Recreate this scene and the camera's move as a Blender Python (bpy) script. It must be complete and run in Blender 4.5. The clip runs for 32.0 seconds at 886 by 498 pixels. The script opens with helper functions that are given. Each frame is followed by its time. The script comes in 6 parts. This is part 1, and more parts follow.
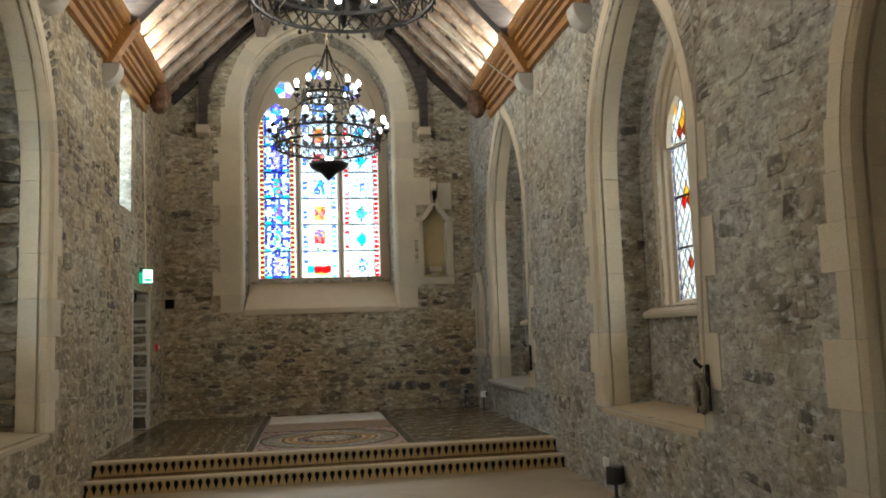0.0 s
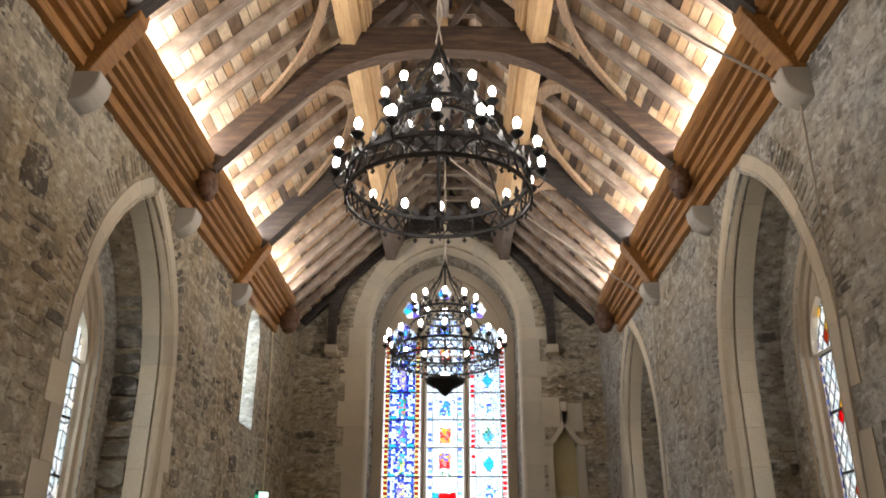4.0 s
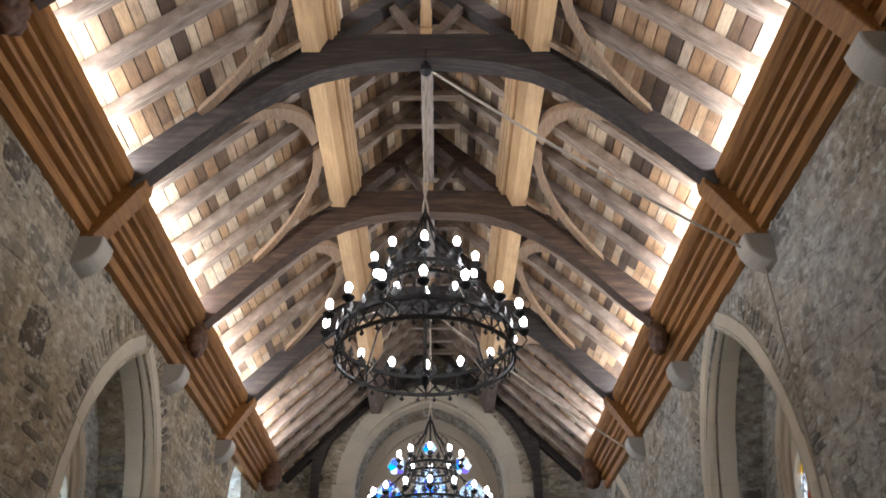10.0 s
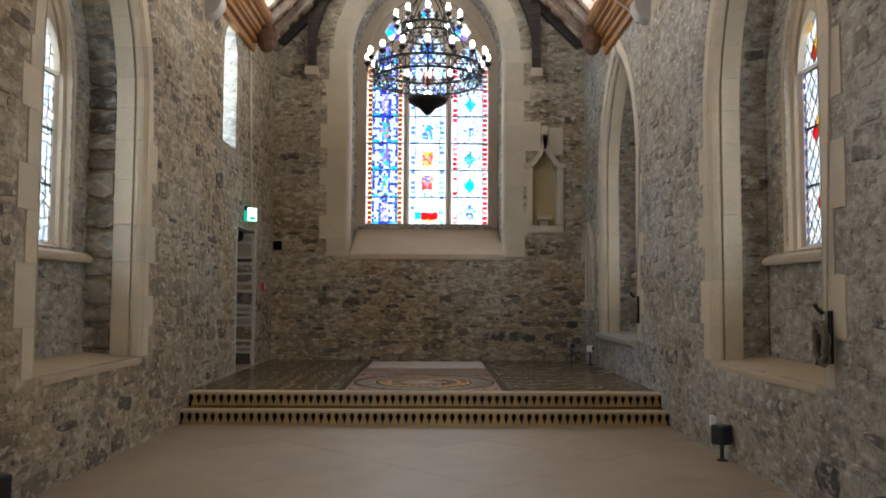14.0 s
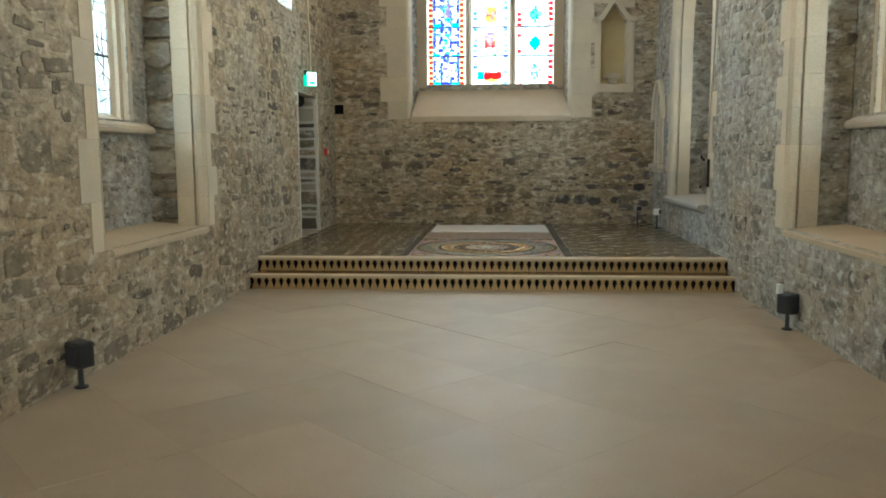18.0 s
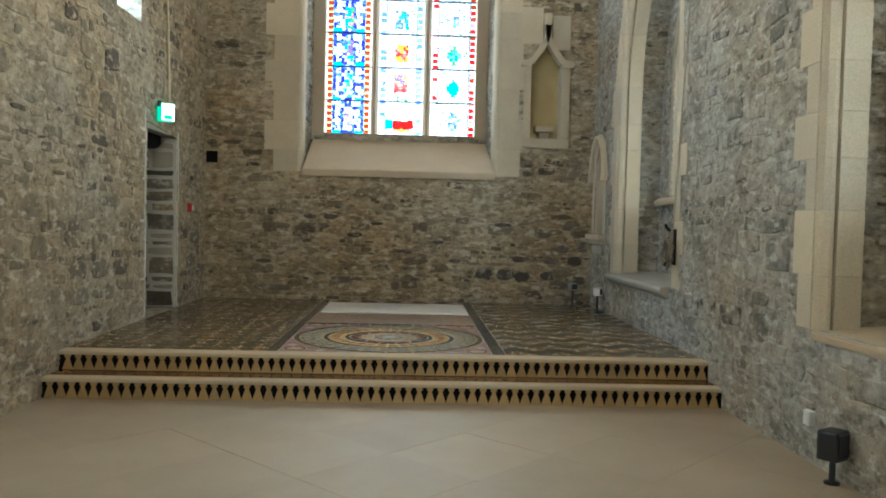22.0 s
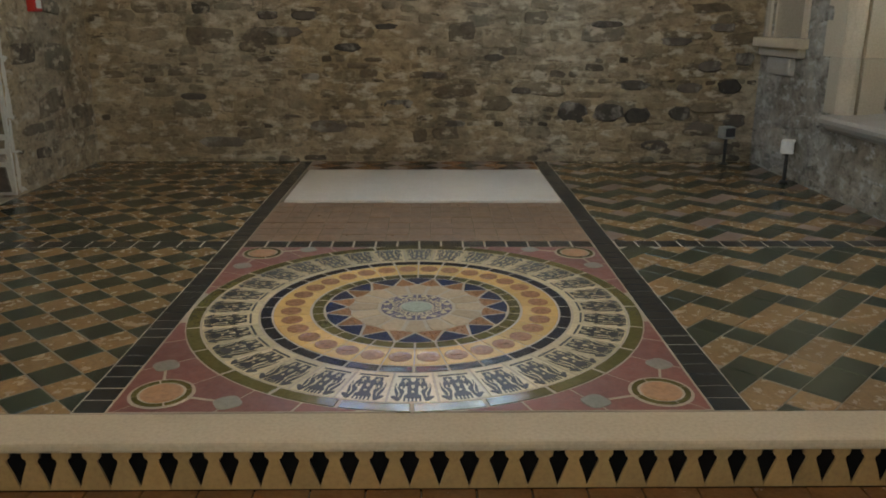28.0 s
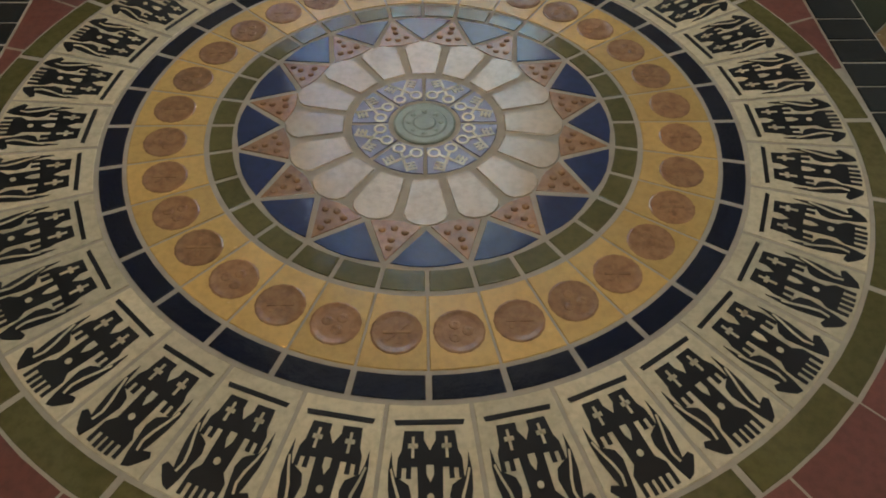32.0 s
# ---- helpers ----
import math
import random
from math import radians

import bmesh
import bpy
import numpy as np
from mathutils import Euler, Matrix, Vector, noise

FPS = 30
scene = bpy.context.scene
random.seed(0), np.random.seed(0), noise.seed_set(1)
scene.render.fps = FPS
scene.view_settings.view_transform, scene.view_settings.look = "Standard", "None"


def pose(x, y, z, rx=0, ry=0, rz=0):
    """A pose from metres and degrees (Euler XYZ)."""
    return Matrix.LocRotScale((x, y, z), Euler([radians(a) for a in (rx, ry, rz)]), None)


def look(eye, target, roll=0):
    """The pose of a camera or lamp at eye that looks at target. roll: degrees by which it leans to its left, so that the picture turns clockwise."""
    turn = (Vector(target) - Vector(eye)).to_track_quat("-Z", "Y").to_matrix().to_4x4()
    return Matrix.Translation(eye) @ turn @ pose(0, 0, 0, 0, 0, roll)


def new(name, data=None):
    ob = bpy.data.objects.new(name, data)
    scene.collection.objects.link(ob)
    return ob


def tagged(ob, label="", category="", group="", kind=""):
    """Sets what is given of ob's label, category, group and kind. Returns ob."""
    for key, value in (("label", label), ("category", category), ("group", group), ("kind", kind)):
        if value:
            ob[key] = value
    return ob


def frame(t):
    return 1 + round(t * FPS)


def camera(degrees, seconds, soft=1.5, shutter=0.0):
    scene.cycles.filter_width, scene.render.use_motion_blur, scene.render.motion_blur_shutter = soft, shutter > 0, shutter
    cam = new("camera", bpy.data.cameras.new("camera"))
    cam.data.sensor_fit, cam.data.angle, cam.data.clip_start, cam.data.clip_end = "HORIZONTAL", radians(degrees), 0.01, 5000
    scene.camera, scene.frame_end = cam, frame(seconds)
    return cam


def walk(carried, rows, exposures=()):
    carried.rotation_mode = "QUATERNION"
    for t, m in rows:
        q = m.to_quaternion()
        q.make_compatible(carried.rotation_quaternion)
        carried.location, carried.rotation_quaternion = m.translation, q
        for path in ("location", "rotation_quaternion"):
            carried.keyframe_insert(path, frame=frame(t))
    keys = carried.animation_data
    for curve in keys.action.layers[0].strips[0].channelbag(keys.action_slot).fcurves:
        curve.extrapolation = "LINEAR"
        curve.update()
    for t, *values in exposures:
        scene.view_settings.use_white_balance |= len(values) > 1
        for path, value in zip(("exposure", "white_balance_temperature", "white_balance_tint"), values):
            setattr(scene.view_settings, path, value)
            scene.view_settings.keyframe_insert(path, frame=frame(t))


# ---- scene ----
cam = camera(58.6, 32.0, 1.8)
PATH = [
    (0, (-0.24, 0.536, 1.523), (0.094, 2.497, 1.733), -1.9),
    (0.5, (-0.09, 0.671, 1.469), (0.026, 2.649, 1.739), -0.1),
    (1, (-0.031, 0.77, 1.441), (-0.004, 2.753, 1.694), -0.3),
    (1.5, (0.01, 0.875, 1.434), (0.013, 2.851, 1.739), 0.9),
    (2, (0.028, 0.953, 1.445), (-0.028, 2.923, 1.789), 1.2),
    (2.5, (0.021, 0.944, 1.461), (0.002, 2.899, 1.884), -0.5),
    (3, (0.018, 0.942, 1.463), (-0.03, 2.878, 1.961), -0.0),
    (3.5, (0.062, 0.954, 1.453), (0.027, 2.849, 2.092), -0.0),
    (5.5, (0.11, 0.701, 1.52), (0.096, 2.384, 2.601), 0.3),
    (6, (0.1, 0.686, 1.49), (0.086, 2.282, 2.695), 0.6),
    (6.5, (0.075, 0.697, 1.462), (0.091, 2.191, 2.793), 0.3),
    (7, (0.05, 0.726, 1.44), (0.075, 2.153, 2.849), -0.4),
    (7.5, (0.041, 0.678, 1.402), (0.074, 2.055, 2.855), -0.6),
    (8, (0.051, 0.68, 1.397), (0.082, 2.045, 2.859), -0.7),
    (8.5, (0.07, 0.686, 1.381), (0.097, 2.102, 2.792), -0.8),
    (9, (0.1, 0.676, 1.405), (0.112, 2.169, 2.738), -0.7),
    (9.5, (0.101, 0.675, 1.426), (0.111, 2.266, 2.638), -0.7),
    (10, (0.08, 0.695, 1.435), (0.097, 2.366, 2.534), -0.6),
    (10.5, (0.082, 0.721, 1.428), (0.103, 2.482, 2.376), -0.6),
    (11, (0.079, 0.761, 1.391), (0.114, 2.614, 2.144), -0.4),
    (11.5, (0.084, 0.788, 1.367), (0.105, 2.676, 2.025), -0.2),
    (12, (0.068, 0.805, 1.368), (0.085, 2.72, 1.947), -0.1),
    (12.5, (0.069, 0.822, 1.338), (0.093, 2.762, 1.823), -0.0),
    (13, (0.065, 0.843, 1.313), (0.092, 2.803, 1.708), -0.1),
    (13.5, (0.105, 0.878, 1.325), (0.121, 2.86, 1.594), 0.2),
    (14, (0.092, 0.958, 1.316), (0.112, 2.955, 1.435), 0.3),
    (14.5, (0.082, 0.931, 1.327), (0.119, 2.93, 1.272), 1.1),
    (15, (0.106, 0.946, 1.366), (0.121, 2.938, 1.187), 0.3),
    (15.5, (0.1, 0.987, 1.395), (0.12, 2.97, 1.135), 0.4),
    (17.5, (0.127, 1.078, 1.406), (0.072, 3.046, 1.056), 0.1),
    (18, (0.154, 1.047, 1.406), (0.005, 3.027, 1.166), -0.3),
    (18.5, (0.195, 1.191, 1.387), (0.091, 3.174, 1.149), 0.7),
    (19, (0.219, 1.43, 1.374), (0.105, 3.42, 1.21), 0.8),
    (19.5, (0.189, 1.669, 1.36), (0.111, 3.66, 1.184), 0.1),
    (20, (0.168, 1.994, 1.356), (0.095, 3.98, 1.13), 1.0),
    (20.5, (0.164, 2.316, 1.365), (0.178, 4.305, 1.149), 1.2),
    (21, (0.168, 2.61, 1.379), (0.227, 4.603, 1.216), -0.5),
    (21.5, (0.176, 2.951, 1.358), (0.163, 4.949, 1.268), 0.6),
    (22, (0.161, 3.326, 1.341), (0.239, 5.323, 1.273), 1.4),
    (22.5, (0.112, 3.7, 1.345), (0.233, 5.692, 1.202), -0.5),
    (23, (0.036, 4.023, 1.358), (0.085, 6.017, 1.204), -0.2),
    (23.5, (0.023, 4.385, 1.363), (0.061, 6.375, 1.168), 0.2),
    (24, (0.029, 4.757, 1.361), (0.108, 6.743, 1.136), -0.3),
    (24.5, (0.073, 5.123, 1.361), (0.079, 7.115, 1.184), 0.8),
    (25, (0.087, 5.485, 1.365), (0.083, 7.476, 1.171), -0.5),
    (25.5, (0.027, 5.86, 1.361), (0.088, 7.839, 1.077), -0.7),
    (27.5, (0.039, 7.226, 1.366), (0.041, 9.169, 0.893), -0.9),
    (28, (0.025, 7.55, 1.347), (0.057, 9.471, 0.79), 0.2),
    (28.5, (-0.037, 7.888, 1.339), (0.102, 9.767, 0.669), 0.5),
    (29, (-0.017, 8.18, 1.319), (0.035, 9.992, 0.475), 0.3),
    (29.5, (0.013, 8.443, 1.321), (0.001, 10.19, 0.347), 0.3),
    (30, (-0.018, 8.698, 1.315), (0.035, 10.374, 0.225), 0.3),
    (30.5, (-0.05, 8.885, 1.295), (0.063, 10.488, 0.104), 0.8),
    (31, (-0.032, 9.077, 1.28), (0.004, 10.54, -0.084), 0.6),
    (31.5, (-0.013, 9.18, 1.26), (0.01, 10.569, -0.179), 1.0),
    (32, (-0.033, 9.242, 1.261), (0.018, 10.542, -0.258), 1.0),
]
EXPOSE = [(0, 0.3, 6650, 1), (1, 0.12, 6600, 4), (2, 0.15, 6650, 10), (3.5, 0.06, 6800, 11), (6, -0.32, 6550, 13), (8, -0.28, 6300, 13), (10, -0.3, 5900, 11), (11, -0.45, 6050, 13), (13, -0.02, 6450, 13), (15, 0.54, 6000, 2), (18, 1.05, 6050, -6),
          (20, 0.95, 6000, -6), (22, 0.93, 6000, -6), (25, 0.93, 6050, -2), (28, 0.7, 6200, 0), (32, 0.37, 6200, 0)]
walk(cam, [(t, look(eye, target, roll)) for t, eye, target, roll in PATH], EXPOSE)

# ---- world, light ----
WEST_FILL_Y, P_WEST, P_PUR = -1.75, 8.0, 22.0
SKY, P_EAST, P_SIDE, P_SLIT, P_COVE, P_CH = 0.6, 165.0, 74.0, 42.0, 345.0, 8.0
world = bpy.data.worlds.new("sky")
scene.world = world
world.use_nodes = True
_n = world.node_tree.nodes
_sky = _n.new("ShaderNodeTexSky")
_sky.sky_type, _sky.sun_disc = "NISHITA", False
_sky.sun_elevation, _sky.sun_rotation = radians(38), radians(150)
world.node_tree.links.new(_sky.outputs[0], _n["Background"].inputs[0])
_n["Background"].inputs[1].default_value = SKY

_s = bpy.data.lights.new("sun", "SUN")
_s.energy, _s.angle, _s.color = 0.8, radians(12), (1.0, 0.95, 0.88)
_so = new("sun", _s)
_so.matrix_world = look((6, -8, 12), (0, 6, 2))


def area(name, eye, target, sx, sy, power, colour):
    d = bpy.data.lights.new(name, "AREA")
    d.shape, d.size, d.size_y, d.energy, d.color = "RECTANGLE", sx, sy, power, colour
    o = new(name, d)
    o.matrix_world = look(eye, target)
    return o


def point(name, at, power, colour, r=0.12):
    d = bpy.data.lights.new(name, "POINT")
    d.energy, d.color, d.shadow_soft_size = power, colour, r
    o = new(name, d)
    o.location = at
    return o


DAY = (0.86, 0.93, 1.0)
area("daylight_east", (-0.05, 15.05, 4.35), (-0.05, 4.0, 3.6), 2.1, 3.7, P_EAST, (1.0, 0.98, 0.95))
for _nm, _x, _y in (("daylight_north", -3.32, 7.05), ("daylight_south", 3.32, 6.82), ("daylight_chancel", 3.32, 11.34)):
    # in each window opening, just outside the glass
    area(_nm, (_x, _y, 2.75), (-_x * 0.2, _y, 1.9), 1.0, 2.0, P_SIDE * {7.05: 0.55, 6.82: 0.42, 11.34: 0.24}[_y], DAY)
# unseen fill lamp added behind the west wall to brighten west-facing surfaces
area("west_fill", (0, WEST_FILL_Y, 1.15), (0, 6.0, 1.7), 1.3, 2.0, P_WEST, DAY)
area("daylight_slit", (-3.12, 10.62, 4.0), (-2.62, 11.12, 3.9), 0.12, 1.3, P_SLIT, (0.55, 0.73, 1.0))
for _sx in (-1, 1):
    # warm-white strips on top of the two wall plates
    area("cove_strip", (_sx * 2.31, 5.35, 5.265), (_sx * 1.85, 5.35, 6.0), 12.9, 0.05, P_COVE, (0.97, 0.975, 1.0))
    # a short strip on the inner side of each purlin lights the ridge of one bay
    area("purlin_strip", (_sx * 0.66, 4.1, 6.93), (_sx * 0.45, 4.1, 7.5), 2.3, 0.04, P_PUR, (0.97, 0.975, 1.0))
for _y in (5.5, 9.65):
    point("chandelier_glow", (0, _y, 4.22), P_CH, (1.0, 0.97, 0.92), 0.3)

# ---- materials ----


class Mat:
    """A small node builder."""

    def __init__(self, name, rough=0.8, metal=0.0):
        self.m = bpy.data.materials.new(name)
        self.m.use_nodes = True
        self.t = self.m.node_tree
        self.b = self.t.nodes["Principled BSDF"]
        self.b.inputs["Roughness"].default_value = rough
        self.b.inputs["Metallic"].default_value = metal
        self.co = self.t.nodes.new("ShaderNodeTexCoord").outputs["Object"]

    def node(self, kind, **kw):
        n = self.t.nodes.new("ShaderNode" + kind)
        for k, v in kw.items():
            n.inputs[k].default_value = v
        return n

    def link(self, a, b):
        self.t.links.new(a, b)

    def world_co(self):
        self.co = self.t.nodes.new("ShaderNodeNewGeometry").outputs["Position"]
        return self

    def noise(self, scale, detail=5.0, stretch=None, rough=0.6):
        n = self.node("TexNoise", Scale=scale, Detail=detail, Roughness=rough)
        if stretch:
            mp = self.node("Mapping")
            mp.inputs["Scale"].default_value = stretch
            self.link(self.co, mp.inputs["Vector"])
            self.link(mp.outputs[0], n.inputs["Vector"])
        else:
            self.link(self.co, n.inputs["Vector"])
        return n.outputs["Fac"]

    def random(self):
        a = self.t.nodes.new("ShaderNodeObjectInfo").outputs["Random"]
        b = self.t.nodes.new("ShaderNodeNewGeometry").outputs["Random Per Island"]
        s = self.t.nodes.new("ShaderNodeMath")
        s.operation = "ADD"
        f = self.t.nodes.new("ShaderNodeMath")
        f.operation = "FRACT"
        self.link(a, s.inputs[0])
        self.link(b, s.inputs[1])
        self.link(s.outputs[0], f.inputs[0])
        return f.outputs[0]

    def ramp(self, fac, stops):
        r = self.t.nodes.new("ShaderNodeValToRGB")
        e = r.color_ramp.elements
        while len(e) < len(stops):
            e.new(0.5)
        for k, (p, c) in enumerate(stops):
            e[k].position, e[k].color = p, (*c, 1)
        self.link(fac, r.inputs[0])
        return r.outputs[0]

    def mix(self, fac, a, b, mode="MIX"):
        n = self.t.nodes.new("ShaderNodeMix")
        n.data_type, n.blend_type = "RGBA", mode
        for sock, v in ((n.inputs[0], fac), (n.inputs[6], a), (n.inputs[7], b)):
            if isinstance(v, (int, float)):
                sock.default_value = v
            elif isinstance(v, tuple):
                sock.default_value = (*v, 1)
            else:
                self.link(v, sock)
        return n.outputs[2]

    def colour(self, c):
        if isinstance(c, tuple):
            self.b.inputs["Base Color"].default_value = (*c, 1)
        else:
            self.link(c, self.b.inputs["Base Color"])
        return self

    def rough(self, fac, lo, hi):
        r = self.node("MapRange")
        r.inputs["To Min"].default_value, r.inputs["To Max"].default_value = lo, hi
        self.link(fac, r.inputs["Value"])
        self.link(r.outputs[0], self.b.inputs["Roughness"])
        return self

    def bump(self, h, strength=0.4, dist=0.01):
        n = self.node("Bump", Strength=strength, Distance=dist)
        self.link(h, n.inputs["Height"])
        self.link(n.outputs[0], self.b.inputs["Normal"])
        return self


def wall_stains(m, c, tint=(1, 1, 1)):
    """Broad brown and grey weathering, smeared lime and dark spots, painted as the shade in pits, that drift over
    stones and mortar alike.
    """
    c = m.mix(m.ramp(m.noise(0.75, 5), [(0.36, (0, 0, 0)), (0.62, (0.85, 0.85, 0.85))]), c, m.mix(1.0, c, (0.86, 0.74, 0.56), "MULTIPLY"))
    c = m.mix(m.ramp(m.noise(2.3, 6), [(0.48, (0, 0, 0)), (0.68, (0.85, 0.85, 0.85))]), c, m.mix(1.0, c, (0.60, 0.59, 0.57), "MULTIPLY"))
    c = m.mix(m.ramp(m.noise(13, 5, (1, 1, 1.6)), [(0.54, (0, 0, 0)), (0.66, (0.8, 0.8, 0.8))]), c, m.mix(1.0, c, (0.56, 0.53, 0.49), "MULTIPLY"))
    c = m.mix(m.ramp(m.noise(8, 6, (1, 1, 1.9)), [(0.54, (0, 0, 0)), (0.64, (0.8, 0.8, 0.8))]), c, m.mix(m.noise(40, 4), (0.40, 0.365, 0.31), (0.58, 0.54, 0.47)))
    # near-black spots put the shade of small crevices into the colour
    pit_shade = m.ramp(m.noise(34, 4, (1, 1, 1.5)), [(0.27, (0.65, 0.65, 0.65)), (0.34, (0, 0, 0))])
    c = m.mix(pit_shade, c, (0.055, 0.047, 0.038))
    return c if tint == (1, 1, 1) else m.mix(1.0, c, tint, "MULTIPLY")


def stone_material(name="rubble_stone", dark=False, tint=(1, 1, 1), lime=0.54):
    m = Mat(name, 0.9).world_co()
    r = m.random()
    if dark:
        base = m.ramp(r, [(0.0, (0.04, 0.034, 0.029)), (0.5, (0.085, 0.072, 0.058)), (1.0, (0.15, 0.126, 0.10))])
    else:
        base = m.ramp(r, [(0.0, (0.085, 0.077, 0.068)), (0.04, (0.115, 0.106, 0.094)), (0.10, (0.165, 0.152, 0.133)), (0.28, (0.225, 0.21, 0.182)), (0.45, (0.295, 0.275, 0.24)),
                          (0.65, (0.36, 0.33, 0.28)), (0.85, (0.21, 0.205, 0.19)), (1.0, (0.47, 0.43, 0.365))])
    c = m.mix(0.6, base, m.ramp(m.noise(16, 8), [(0.3, (0.45, 0.45, 0.45)), (0.5, (0.86, 0.85, 0.84)), (0.72, (1.35, 1.3, 1.24))]), "MULTIPLY")
    smear = m.ramp(m.noise(5.0, 6), [(lime, (0, 0, 0)), (lime + .12, (1, 1, 1))] if not dark else [(0.52, (0, 0, 0)), (0.64, (.75, .75, .75))])
    c = m.mix(smear, c, m.mix(m.noise(22, 6), (0.27, 0.25, 0.215), (0.49, 0.455, 0.39)))
    if not dark:
        c = wall_stains(m, c, tint)
    return m.colour(c).bump(m.noise(32, 8), 0.55, 0.012).m


def mortar_material(name="lime_mortar", tint=(1, 1, 1)):
    m = Mat(name, 0.95).world_co()
    c = m.ramp(m.noise(9, 8, (1, 1, 1.7), 0.66), [(0.32, (0.17, 0.158, 0.135)), (0.46, (0.31, 0.29, 0.252)), (0.6, (0.42, 0.39, 0.335)), (0.75, (0.54, 0.50, 0.43))])
    dark = m.ramp(m.noise(8, 6, (1, 1, 2.8)), [(0.31, (1, 1, 1)), (0.38, (0, 0, 0))])
    c = m.mix(dark, c, (0.09, 0.082, 0.072))
    return m.colour(wall_stains(m, c, tint)).bump(m.noise(22, 9), 0.85, 0.022).m


def dressed_material(name="dressed_limestone", a=(0.46, 0.395, 0.29), b=(0.60, 0.525, 0.40)):
    m = Mat(name, 0.85).world_co()
    c = m.mix(m.noise(4.5, 6), a, b)
    c = m.mix(0.5, c, m.ramp(m.noise(90, 3), [(0.3, (0.75, 0.75, 0.75)), (0.6, (1.06, 1.06, 1.06))]), "MULTIPLY")
    c = m.mix(0.55, c, m.ramp(m.random(), [(0, (0.82, 0.84, 0.88)), (0.5, (1, 0.98, 0.95)), (1, (1.1, 1.06, 1.0))]), "MULTIPLY")
    return m.colour(c).bump(m.noise(70, 5), 0.25, 0.006).m


def wood_material(name, cols, rough=0.6, axis=(14, 1.2, 14), sheen=0.25, vary=0.5):
    m = Mat(name, rough).world_co()
    grain = m.noise(5.5, 8, axis)
    c = m.ramp(grain, [(0.28, cols[0]), (0.5, cols[1]), (0.72, cols[2])])
    c = m.mix(vary, c, m.ramp(m.random(), [(0, (0.6, 0.6, 0.62)), (0.5, (1, 1, 1)), (1, (1.3, 1.24, 1.15))]), "MULTIPLY")
    c = m.mix(0.35, c, m.ramp(m.noise(1.7, 4), [(0.35, (0.6, 0.58, 0.56)), (0.65, (1.15, 1.15, 1.15))]), "MULTIPLY")
    return m.colour(c).rough(grain, rough - 0.1, rough + 0.15).bump(grain, sheen, 0.006).m


def board_material():
    m = Mat("roof_boards", 0.7).world_co()
    r = m.random()
    c = m.ramp(r, [(0, (0.07, 0.043, 0.027)), (0.14, (0.18, 0.11, 0.06)), (0.32, (0.34, 0.20, 0.10)), (0.55, (0.46, 0.30, 0.16)), (0.75, (0.45, 0.345, 0.24)), (1, (0.62, 0.48, 0.31))])
    gr = m.noise(5, 8, (16, 1.3, 16))
    c = m.mix(0.7, c, m.ramp(gr, [(0.3, (0.55, 0.53, 0.5)), (0.6, (1.1, 1.1, 1.1))]), "MULTIPLY")
    c = m.mix(0.6, c, m.ramp(m.noise(6, 5), [(0.34, (0.5, 0.47, 0.44)), (0.5, (1, 1, 1)), (0.68, (1.25, 1.25, 1.25))]), "MULTIPLY")
    return m.colour(c).bump(gr, 0.3, 0.004).m


def tile_material(name, a, b, rough=0.28, speck=0.5, big=9.0):
    m = Mat(name, rough).world_co()
    n = m.noise(big, 6)
    c = m.mix(n, a, b)
    c = m.mix(speck, c, m.ramp(m.noise(70, 5), [(0.32, (0.62, 0.62, 0.62)), (0.58, (1.1, 1.1, 1.1))]), "MULTIPLY")
    c = m.mix(0.5, c, m.ramp(m.random(), [(0, (0.72, 0.74, 0.74)), (0.5, (1, 1, 1)), (1, (1.22, 1.18, 1.12))]), "MULTIPLY")
    m.b.inputs["Specular IOR Level"].default_value = 0.75 if rough < .3 else .5
    return m.colour(c).rough(m.noise(28, 4), rough * 0.6, rough * 1.7).bump(m.noise(26, 5), 0.2, 0.004).m


def plain(name, c, rough=0.5, metal=0.0, k=0.25):
    m = Mat(name, rough, metal)
    col = m.mix(k, c, m.ramp(m.noise(35, 5), [(0.3, (0.5, 0.5, 0.5)), (0.65, (1.2, 1.2, 1.2))]), "MULTIPLY")
    return m.colour(col).m


def glow(name, c, s):
    m = bpy.data.materials.new(name)
    m.use_nodes = True
    b = m.node_tree.nodes["Principled BSDF"]
    b.inputs["Base Color"].default_value = (*c, 1)
    b.inputs["Emission Color"].default_value = (*c, 1)
    b.inputs["Emission Strength"].default_value = s
    return m


